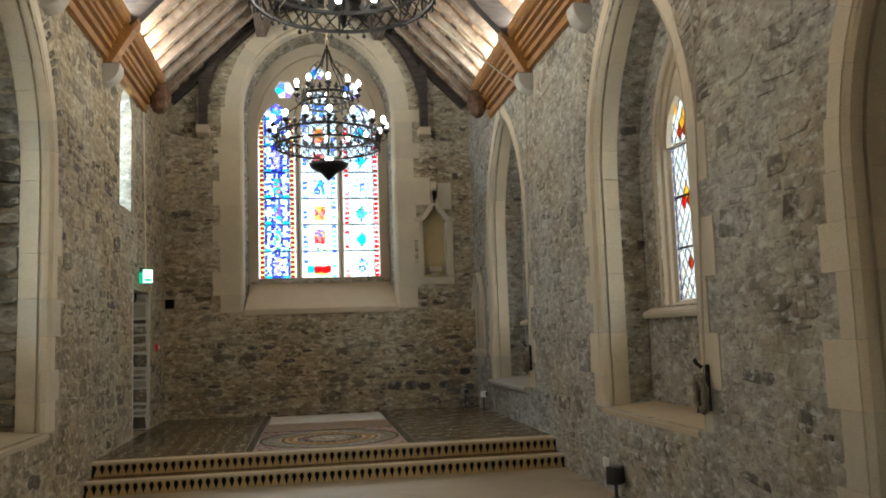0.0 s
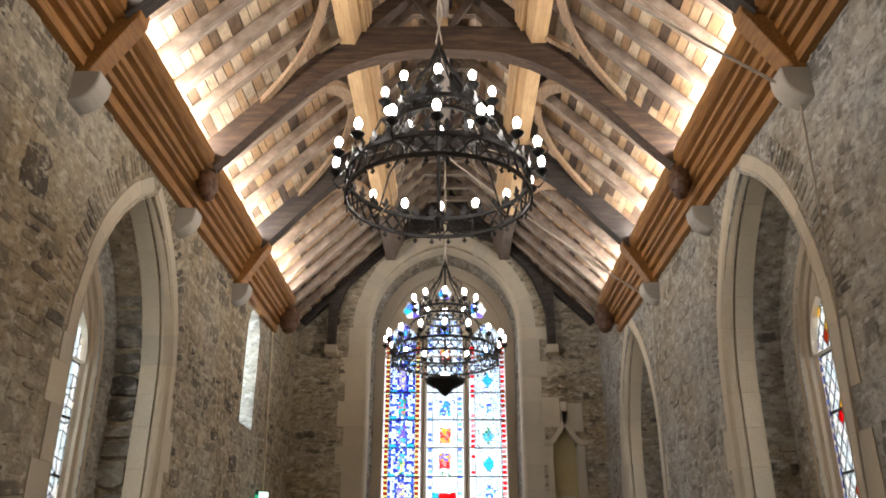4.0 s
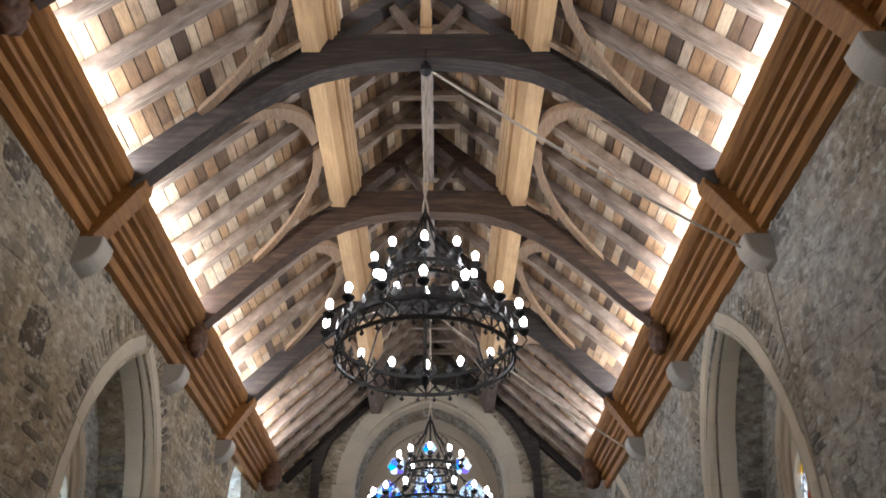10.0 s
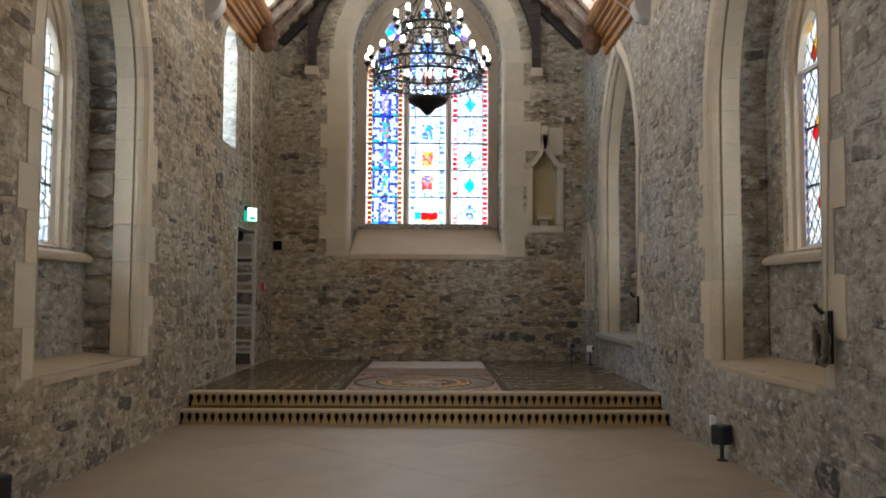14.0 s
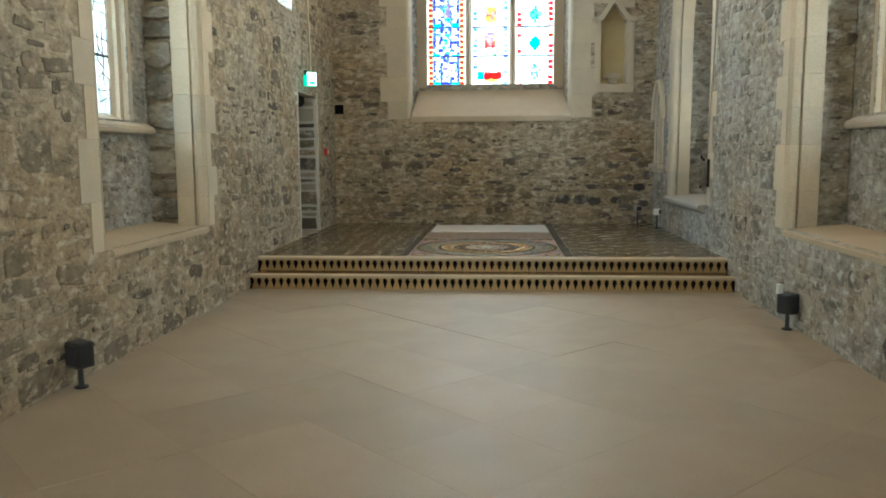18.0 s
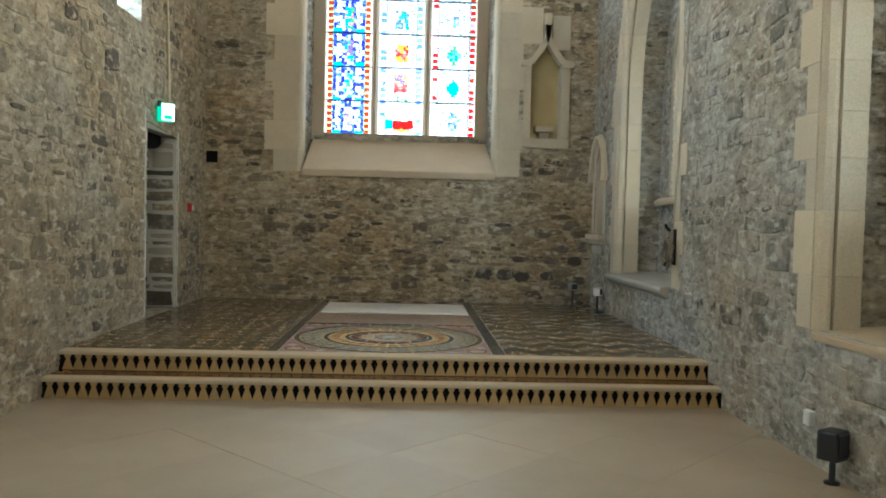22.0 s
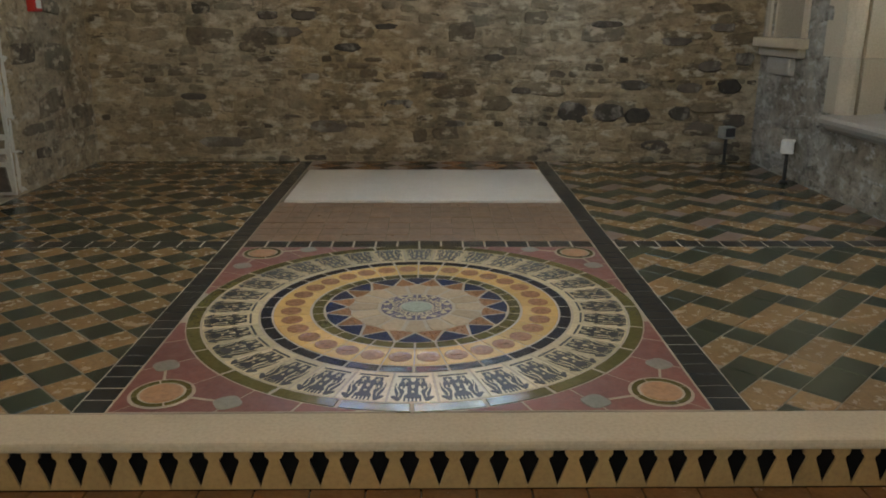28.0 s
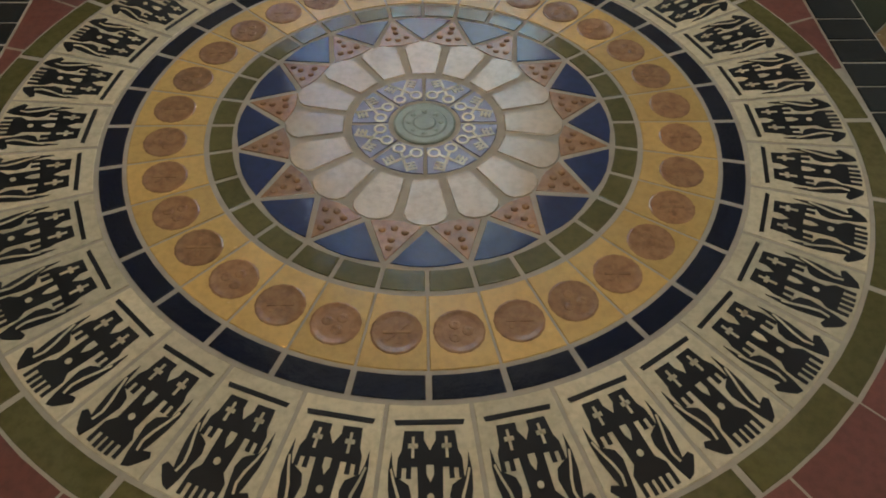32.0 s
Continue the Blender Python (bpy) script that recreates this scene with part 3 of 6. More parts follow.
W_L, W_R1, W_R2, W_R0 = (7.05, 0.88, 0.77, 2.98), (6.82, 0.94, 0.77, 2.95), (11.34, 0.96, 0.80, 2.93), (3.22, 0.88, 0.05, 2.3)
SLIT = [(10.5, 3.2), (11.12, 3.2), (11.12, 4.45), (11.0, 4.66), (10.81, 4.78), (10.62, 4.66), (10.5, 4.45)]
DOORWAY = [(11.33, 0.3), (12.34, 0.3), (12.34, 2.2), (11.33, 2.28)]
NICHE_R = arch(13.2, 0.24, 1.24, 1.95, 7)
E_C, E_HW, E_Z0, E_SPRING = -0.055, 1.24, 1.95, 5.32
E_K, E_GS = 1.19, 5.28

# floor of the nave, flags laid diagonally, and the dais
floor = obj("floor", bbox(-3.4, 3.4, WEST - 0.4, EAST + 1.2, -0.3, -0.0015), FLAGBED)
tagged(floor, "pale tan stone flags of the nave floor", "floor", kind="structure")
dais = obj("floor_dais", bbox(-HALF - 0.02, HALF + 0.02, 9.44, EAST + 0.02, -0.02, DAIS - 0.0025), GROUT)
tagged(dais, "raised chancel floor paved with patterned glazed tiles", "floor", kind="structure")


TILT = random.Random(77)


def paver(name, poly, z, mat, parent, thick=0.02, gap=0.004, bev=0.003, tilt=0.005):
    n = len(poly)
    tx, ty = TILT.uniform(-tilt, tilt), TILT.uniform(-tilt, tilt)
    cx, cy = sum(p[0] for p in poly) / n, sum(p[1] for p in poly) / n
    r = max(math.hypot(p[0] - cx, p[1] - cy) for p in poly)
    k = 1 - gap / max(r, .01)
    a = [(cx + (p[0] - cx) * k, cy + (p[1] - cy) * k) for p in poly]
    k2 = 1 - bev / max(r, .01)
    v = [(x, y, z - thick) for x, y in a] + [(x, y, z - bev) for x, y in a] + [(cx + (x - cx) * k2, cy + (y - cy) * k2, z + (x - cx) * tx + (y - cy) * ty) for x, y in a]
    f = [tuple(range(2 * n, 3 * n))]
    for lv in (0, n):
        f += [(lv + i, lv + (i + 1) % n, lv + n + (i + 1) % n, lv + n + i) for i in range(n)]
    me = bpy.data.meshes.new(name)
    me.from_pydata(v, [], f)
    me.materials.append(mat)
    o = new(name, me)
    o.parent = parent
    return o


def lattice(name, a, x0, x1, y0, y1, z, parent, pick, gap=0.004, org=(0, 0), bev=0.003):
    """Square tiles set at 45 degrees over a rectangle, cut at its edges; pick(i, j) gives the material."""
    s = a / math.sqrt(2)
    shared = {}
    ni = int((x1 - x0 + y1 - y0) / a) + 4
    for i in range(-ni, ni):
        for j in range(-ni, ni):
            cx, cy = org[0] + (i - j) * s, org[1] + (i + j) * s
            if cx < x0 - s or cx > x1 + s or cy < y0 - s or cy > y1 + s:
                continue
            mat = pick(i, j)
            poly = [(cx, cy - s), (cx + s, cy), (cx, cy + s), (cx - s, cy)]
            cut = clip(poly, x0, x1, y0, y1)
            if len(cut) < 3:
                continue
            area2 = abs(sum(cut[k - 1][0] * cut[k][1] - cut[k][0] * cut[k - 1][1] for k in range(len(cut))))
            if area2 < a * a * 0.1:
                continue
            whole = area2 > 1.99 * a * a
            if whole and mat in shared:
                again(name, shared[mat][0], parent, Matrix.Translation((cx - shared[mat][1], cy - shared[mat][2], random.uniform(-.0012, .0012))))
            else:
                o = paver(name, cut, z, mat, parent, gap=gap, bev=bev, tilt=0.0)
                if whole:
                    shared[mat] = (o, cx, cy)


lattice("flagstone", 0.66, -HALF, HALF, WEST, 9.105, 0.0, floor, lambda i, j: FLAG, gap=0.0008, bev=0.0006, org=(0.06, 5.05 - 0.467))

# two steps
for nm, y0, z0 in (("step_lower", 9.095, 0.0), ("step_upper", 9.378, 0.15)):
    st = thing(nm, "stone step with a glazed tile frieze of pale balusters on black", "step", "chancel steps")
    st["kind"] = "structure"
    bm = bbox(-HALF, HALF, y0 - 0.006, y0 + (0.122 if z0 == 0 else 0.156), z0 + 0.119, z0 + 0.15, 0.010)
    part("nosing", bm, NOSING, st, "worn pale stone nosing")
    part("riser", bbox(-HALF, HALF, y0 + 0.014, y0 + 0.2, z0 - 0.01, z0 + 0.121), BLACK, st)
    if z0 == 0:
        part("tread_core", bbox(-HALF, HALF, y0 + 0.1, y0 + 0.30, z0 + 0.1, z0 + 0.138), GROUT, st)
    top, low = z0 + 0.1195, z0 + (0.001 if z0 == 0 else 0.004)
    half = [(.5, 0), (.5, .05), (.42, .22), (.325, .42), (.22, .6), (.165, .70), (.18, .77), (.27, .82), (.305, .88), (.30, 1)]
    prof = [(-u, v) for u, v in half] + half[::-1]
    bm = bmesh.new()
    wd, ht = 0.0787 * 0.99, top - low
    prism(bm, [(u * wd, w * ht) for u, w in prof], lambda u, w: (u, y0 + 0.015, low + w), lambda u, w: (u, y0 + 0.007, low + w))
    first = part("baluster_tile", bm, FRIEZE, st)
    start = -2.431 if z0 else -2.438
    first.location.x = start
    for i in range(1, 63):
        again("baluster_tile", first, st, Matrix.Translation((start + 0.0787 * i, 0, 0)))
    if z0:
        # glazed amber tiles along the back of the lower tread
        for i in range(34):
            a = -HALF + 2 * HALF * i / 34
            paver("tread_tile", [(a, 9.2185), (a + 2 * HALF / 34, 9.2185), (a + 2 * HALF / 34, y0 + .012), (a, y0 + .012)], 0.150, AMBER, st, 0.012, .002)
            cx, cy = a + HALF / 34, (9.2185 + y0 + .012) / 2
            if i == 0:
                bm = bmesh.new()
                for q in range(4):
                    rim = []
                    for w in range(10):
                        f = math.radians(-60 + q * 90 + w * 26)
                        rim.append((.036 * math.cos(q * 1.571) + .017 * math.cos(f), .03 * math.sin(q * 1.571) + .017 * math.sin(f), 0.1505))
                    tube(bm, rim, .0042, 4)
                lathe(bm, [(.013, .1485), (.012, .153), (.004, .155)], (0, 0, 0), 8)
                curl = part("tread_motif", bm, AMBERGLAZE, st, "raised yellow-brown curl")
                curl.location = (cx, cy, 0)
                x_first = cx
            else:
                again("tread_motif", curl, st, Matrix.Translation((cx - x_first, 0, 0)))

# side walls with arched recesses; thin outer walls with the windows
holes_l = [jamb_hole(*W_L), SLIT, DOORWAY]
holes_r = [jamb_hole(*W_R1), jamb_hole(*W_R2), jamb_hole(*W_R0), NICHE_R]
outer_side = [(WEST, -0.25), (EAST + 1.15, -0.25), (EAST + 1.15, 5.22), (WEST, 5.22)]
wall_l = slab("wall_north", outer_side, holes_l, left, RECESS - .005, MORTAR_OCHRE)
tagged(wall_l, "rough rubble stone wall with smeared lime mortar", "wall", kind="structure")
wall_r = slab("wall_south", outer_side, holes_r, right, RECESS - .005, MORTAR)
tagged(wall_r, "rough rubble stone wall with smeared lime mortar", "wall", kind="structure")
WIN = {W_L: 0.50, W_R1: 0.54, W_R2: 0.56}
WIN_SPRING = 3.1


def glass_hole(w):
    return arch(w[0], WIN[w] + .08, 1.70, WIN_SPRING)


back_l = slab("wall_north_outer", outer_side, [glass_hole(W_L), SLIT], lambda u, v, d: left(u, v, d + RECESS), 0.5, MORTAR)
tagged(back_l, "outer skin of the rubble stone wall", "wall", kind="structure")
back_r = slab("wall_south_outer", outer_side, [glass_hole(W_R1), glass_hole(W_R2)], lambda u, v, d: right(u, v, d + RECESS), 0.5, MORTAR)
tagged(back_r, "outer skin of the rubble stone wall", "wall", kind="structure")

# altar wall and west wall
gable = [(-HALF - .7, -0.25), (HALF + .7, -0.25), (HALF + .7, 5.0), (0, RIDGE + 0.35), (-HALF - .7, 5.0)]
e_hole = jamb_hole(E_C, E_HW, E_Z0, E_SPRING, E_K)
NICHE_E = [(1.65, 2.45), (2.06, 2.45), (2.06, 3.35), (1.99, 3.53), (1.88, 3.63), (1.85, 3.71), (1.82, 3.63), (1.72, 3.53), (1.65, 3.35)]
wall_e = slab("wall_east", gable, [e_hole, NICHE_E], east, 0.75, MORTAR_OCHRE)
tagged(wall_e, "rubble stone altar wall with dark stained stones", "wall", kind="structure")
E_GLASS = arch(E_C, 1.065, 2.54, E_GS, k=E_K)
back_e = slab("wall_east_outer", gable, [E_GLASS], lambda u, v, d: east(u, v, d + 0.755), 0.3, MORTAR)
tagged(back_e, "outer skin of the altar wall", "wall", kind="structure")
# the opening is unseen, added to let the west fill lamp in
wall_w = slab("wall_west", gable, [[(-.7, .01), (.7, .01), (.7, 2.2), (-.7, 2.2)]], lambda u, v, d: (u, WEST - d, v), 0.4, MORTAR)
tagged(wall_w, "plain rubble stone west wall", "wall", kind="structure")
bm = bmesh.new()
hexa(bm, [(x, y, z) for z in (3.0, 3.3) for x, y in ((-HALF - .01, WEST - .01), (HALF + .01, WEST - .01), (HALF + .01, 1.53), (-HALF - .01, 1.67))])
gal = obj("gallery_floor", bm, BLACK)
tagged(gal, "black painted underside and edge of a west gallery", "gallery", kind="structure")

# roof: boards over rafters, one mesh for the boarding
ceil_v, ceil_f = [], []
edges = (WEST + .1,) + TRUSS + (EAST - .22,)
RAFTERS = [a + (b - a) * k / max(1, round((b - a) / .47)) for a, b in zip(edges, edges[1:]) for k in range(1, max(1, round((b - a) / .47)))]
BUTTS = sorted(RAFTERS + list(TRUSS)) + [EAST + .25]
rng = random.Random(3)
for sx in (-1, 1):
    s, wb = 0.0, 0.0
    while s < 3.75:
        wb = rng.uniform(0.085, 0.125)
        y = WEST
        nb = -1
        while nb < len(BUTTS) - 1:
            # board ends meet on the rafters
            nb = min(nb + rng.choice((1, 1, 2, 2, 3, 4)), len(BUTTS) - 1)
            y2 = BUTTS[nb]
            k = 1 / math.sqrt(2)
            dz = rng.uniform(0, .006)
            b = len(ceil_v)
            for yy in (y + .002, y2 - .002):
                for ss, nn in ((s + .005, .125 + dz), (s + wb - .005, .125 + dz), (s + wb - .005, .15), (s + .005, .15)):
                    ceil_v.append((sx * (ss * k + nn * k) , yy, RIDGE - ss * k + nn * k))
            ceil_f += [tuple(b + i for i in q) for q in ((0, 1, 2, 3), (7, 6, 5, 4), (0, 4, 5, 1), (1, 5, 6, 2), (2, 6, 7, 3), (3, 7, 4, 0))]
            y = y2
        s += wb
me = bpy.data.meshes.new("ceiling")
me.from_pydata(ceil_v, [], ceil_f)
me.materials.append(BOARDS)
tagged(new("ceiling", me), "old roof boards in mixed browns and greys between the rafters", "ceiling", kind="structure")
bm = bmesh.new()
for sx in (-1, 1):
    hexa(bm, [(0, WEST - .4, RIDGE + .26), (sx * 3.3, WEST - .4, RIDGE - 3.04), (sx * 3.3, EAST + 1.1, RIDGE - 3.04), (0, EAST + 1.1, RIDGE + .26),
              (0, WEST - .4, RIDGE + .36), (sx * 3.4, WEST - .4, RIDGE - 3.04), (sx * 3.4, EAST + 1.1, RIDGE - 3.04), (0, EAST + 1.1, RIDGE + .36)])
tagged(obj("roof", bm, plain("roof_slate", (0.06, 0.06, 0.065), 0.7)), "slate roof covering over the boards", "roof", kind="structure")


def rafter_pair(y):
    r = thing("rafter_pair", "old grey-brown rafters joined by a short collar tie", "rafter", "common rafters", (0, y, 0))
    rg = random.Random(int(y * 100))
    for sx in (-1, 1):
        bm = bmesh.new()
        w = rg.uniform(.085, .105)
        bar(bm, (sx * 2.62, 0, RIDGE - 2.62 + .08), (sx * 0.02, 0, RIDGE - .02 + .08), w, .11, (0, 0, 1))
        part("rafter", bm, RAFTER, r)
    bm = bmesh.new()
    bar(bm, (-.4, 0, 7.37), (.4, 0, 7.37), .08, .075)
    part("collar_tie", bm, RAFTER, r)


for y in RAFTERS:
    rafter_pair(y)


def truss(y, mat, wood2):
    t = thing("roof_truss", "dark oak roof truss with a cambered collar and king post", "roof truss", "roof trusses", (0, y, 0))
    for sx in (-1, 1):
        bm = bmesh.new()
        pts = [(2.42, RIDGE - 2.42), (0.06, RIDGE - .06), (0.06, RIDGE - .27), (1.0, RIDGE - 1.21), (2.16, RIDGE - 2.37), (2.3, RIDGE - 2.50)]
        prism(bm, [(sx * u, v) for u, v in pts], lambda u, v: (u, -.075, v), lambda u, v: (u, .075, v))
        part("principal", bm, mat, t)
    rg = random.Random(int(y * 10))
    bm = bmesh.new()
    # straight collar, slightly hewn, from principal to principal
    top = [(-1.0, 6.64), (-.8, 6.70), (-.4, 6.72), (0, 6.715), (.4, 6.72), (.8, 6.70), (1.0, 6.64)]
    pts = [(-1.12, 6.47), (-.9, 6.50), (-.45, 6.535), (0, 6.54), (.45, 6.53), (.9, 6.50), (1.12, 6.47)] + top[::-1]
    prism(bm, [(u, v + rg.uniform(-.008, .008)) for u, v in pts], lambda u, v: (u, -.09, v), lambda u, v: (u, .09, v))
    part("collar", bm, mat, t)
    low = [(2.2, 5.10), (1.9, 5.43), (1.64, 5.72), (1.4, 5.95), (1.16, 6.14), (.9, 6.28), (.6, 6.385), (.3, 6.43), (.004, 6.44)]
    upp = [(.004, 6.60), (.65, 6.60), (.96, 6.50), (1.24, 6.34), (1.48, 6.12), (1.71, 5.86), (1.98, 5.56), (2.28, 5.22)]
    for sx in (-1, 1):
        bm = bmesh.new()
        prism(bm, [(sx * u, v + (rg.uniform(-.008, .008) if 0 < i < len(low) - 1 else 0)) for i, (u, v) in enumerate(low)] + [(sx * u, v) for u, v in upp], lambda u, v: (u, -.082, v), lambda u, v: (u, .07, v))
        part("arch_brace", bm, mat, t)
    bm = bmesh.new()
    bar(bm, (0, 0, 6.65), (0, 0, 7.12), .10, .10, (0, 1, 0))
    part("king_post_foot", bm, NEWWOOD, t, "new pale timber repair")
    bm = bmesh.new()
    bar(bm, (0, 0, 7.1), (0, 0, 7.66), .10, .11, (0, 1, 0))
    part("king_post", bm, RAFTER, t)
    for sx in (-1, 1):
        bm = bmesh.new()
        bar(bm, (sx * .04, 0, 6.72), (sx * .36, 0, 7.25), .07, .06, (0, 1, 0))
        part("strut", bm, wood2, t)
        bm = bmesh.new()
        bar(bm, (sx * 1.04, -.20, 6.50), (sx * 1.27, -.12, 6.40), .05, .06)
        part("peg", bm, wood_brace, t)


for k, y in enumerate(TRUSS):
    truss(y, XDARK if k in (2, 4) else XOAK, OLDWOOD)

# collar purlin: a long beam on the crowns of the collars, spliced with new timber in one bay
for k, (a, b) in enumerate(zip(TRUSS, TRUSS[1:])):
    cp = thing("collar_purlin", "old grey collar purlin resting on the truss collars", "beam", "collar purlins")
    end = a + .62 * (b - a) if k == 1 else b - .06
    bm = bmesh.new()
    bar(bm, (0, a + .06, 6.91), (0, end, 6.91), .115, .11)
    part("beam", bm, OLDGREY, cp)
    if k == 1:
        bm = bmesh.new()
        bar(bm, (0, end, 6.905), (0, b - .06, 6.885), .078, .09)
        part("splice", bm, NEWWOOD, cp, "new pale pine splice")

# purlins of new timber, moulded on the inner side
PUR = [(.90, 6.5), (1.05, 6.5), (1.05, 6.61), (.745, 6.91), (.745, 6.84), (.775, 6.82)]
spans = list(zip((WEST,) + TRUSS, TRUSS + (EAST,)))
purlin_ends = (WEST,) + TRUSS + (11.78, EAST)
for sx in (-1, 1):
    for a, b in zip(purlin_ends, purlin_ends[1:]):
        bm = bmesh.new()
        pu = thing("purlin", "new pale pine purlin with a moulded inner face" if b < EAST else "short old dark oak purlin by the altar wall", "purlin", "purlins")
        prism(bm, [(sx * u, v) for u, v in PUR], lambda u, v: (u, a + .08, v), lambda u, v: (u, b - .08, v))
        part("beam", bm, NEWWOOD if b < EAST else OLDWOOD, pu)
        for k in range(3 if b < EAST else 0):
            # rounded fillets with dark quirks between them; the lower half of the face is plain
            pts = []
            for f, d in ((.08, .03), (.08, .004), (.2, -.012), (.5, -.018), (.8, -.012), (.92, .004), (.92, .03)):
                q = (k + f) / 5.6
                pts.append((sx * (.745 + .135 * q + d * .9), 6.81 - .305 * q + d * .42))
            bm = bmesh.new()
            prism(bm, pts, lambda u, v: (u, a + .085, v), lambda u, v: (u, b - .085, v))
            part("fillet", bm, NEWWOOD, pu)
    # wind braces curving from purlin to truss
    for a, b in spans[1:]:
        ym = (a + b) / 2
        for yt, sg in ((a, -1), (b, 1))[:2 if b < EAST else 1]:
            bm = bmesh.new()
            p0, p1, p2 = Vector((1.07, ym + sg * .05)), Vector((1.12, yt - sg * .3)), Vector((1.78, yt - sg * .1))
            n, pts = 9, []
            for i in range(n + 1):
                k = i / n
                q = p0 * (1 - k) ** 2 + p1 * 2 * k * (1 - k) + p2 * k * k
                pts.append(q)
            ra = []
            for i, q in enumerate(pts):
                d = (pts[min(i + 1, n)] - pts[max(i - 1, 0)]).normalized()
                nx = Vector((-d.y, d.x)) * .045
                ra.append((q + nx, q - nx))
            for h in range(n):
                (a1, a2), (b1, b2) = ra[h], ra[h + 1]
                zz = lambda q, o: (sx * q.x, q.y, RIDGE - q.x + o)
                hexa(bm, [zz(a1, -.12), zz(a2, -.12), zz(b2, -.12), zz(b1, -.12), zz(a1, -.05), zz(a2, -.05), zz(b2, -.05), zz(b1, -.05)])
            bmesh.ops.remove_doubles(bm, verts=bm.verts, dist=.0005)
            o = obj("wind_brace", bm, wood_brace)
            tagged(o, "curved light brown oak wind brace", "brace", "wind braces")

# moulded wall plates
PLT = [(2.51, 4.70), (2.44, 4.705), (2.43, 4.78), (2.465, 4.80), (2.465, 4.82), (2.405, 4.83), (2.395, 4.88), (2.43, 4.90), (2.43, 4.915), (2.37, 4.925), (2.36, 4.945), (2.385, 4.96), (2.34, 4.97), (2.33, 5.02), (2.365, 5.035), (2.365, 5.05), (2.295, 5.06), (2.285, 5.085), (2.31, 5.10), (2.25, 5.11), (2.20, 5.14), (2.20, 5.23), (2.36, 5.235), (2.38, 5.16), (2.51, 5.14)]
for sx in (-1, 1):
    pl = thing("wall_plate", "red-brown moulded timber wall plate along the eaves", "wall plate", "wall plates")
    for a, b in zip((WEST, 3.7, 5.45, 7.65, 9.7), (3.7, 5.45, 7.65, 9.7, 11.82)):
        bm = bmesh.new()
        prism(bm, [(sx * u, v) for u, v in PLT], lambda u, v: (u, a + .003, v), lambda u, v: (u, b - .003, v))
        part("plate_length", bm, PLATE, pl)
    for y in (5.5, 9.72, 1.2) + ((3.62,) if sx > 0 else ()):
        bm = bmesh.new()
        pts = [(2.12, 5.25), (2.12, 5.13), (2.16, 5.08), (2.40, 4.68), (2.51, 4.66), (2.51, 5.1), (2.3, 5.25)]
        prism(bm, [(sx * u, v) for u, v in pts], lambda u, v: (u, y - .085, v), lambda u, v: (u, y + .085, v))
        bmesh.ops.bevel(bm, geom=bm.edges[:], offset=.008, segments=1, affect="EDGES")
        part("bracket", bm, PLATE, pl)
    for y in (3.62, 7.68, 11.84)[(1 if sx > 0 else 0):]:
        bm = bmesh.new()
        bmesh.ops.create_icosphere(bm, subdivisions=4, radius=0.125)
        for v in bm.verts:
            a = math.atan2(v.co.z, v.co.y)
            r = math.hypot(v.co.y, v.co.z) / .125
            n = noise.noise(v.co * 26 + Vector((y, sx, 0)))
            v.co *= 1 + .10 * n + .13 * r * math.cos(7 * a + 3 * r) - .12 * (abs(r - .62) < .09)
        o = part("carved_boss", bm, BOSSWOOD, pl, "dark carved leafy boss")
        o.matrix_basis = Matrix.Translation((sx * 2.27, y, 4.96)) @ Matrix.Diagonal((.75, 1.0, 1.25, 1)) if y < 11 else Matrix.Translation((sx * 2.28, y, 4.93)) @ Matrix.Diagonal((1.2, 1.1, 1.65, 1))
        shade(o)
    for y in (3.62, 5.5, 7.66, 9.72):
        bm = bmesh.new()
        pts = [(2.515, 4.42)] + [(2.515 - .205 * math.sin(a), 4.61 - .2 * math.cos(a) * .95) for a in (0.3, .6, .9, 1.2, 1.45)] + [(2.305, 4.66), (2.515, 4.66)]
        prism(bm, [(sx * u, v) for u, v in pts], lambda u, v: (u, y - .10, v), lambda u, v: (u, y + .10, v))
        bmesh.ops.bevel(bm, geom=bm.edges[:], offset=.01, segments=1, affect="EDGES")
        o = obj("stone_corbel", bm, CORBEL)
        tagged(o, "pale rounded stone corbel under the wall plate", "corbel", "stone corbels")

# end truss against the altar wall, arched braces on wall posts
t = thing("end_truss", "dark oak arch-braced end truss against the altar wall", "roof truss", "", (0, EAST - .16, 0))
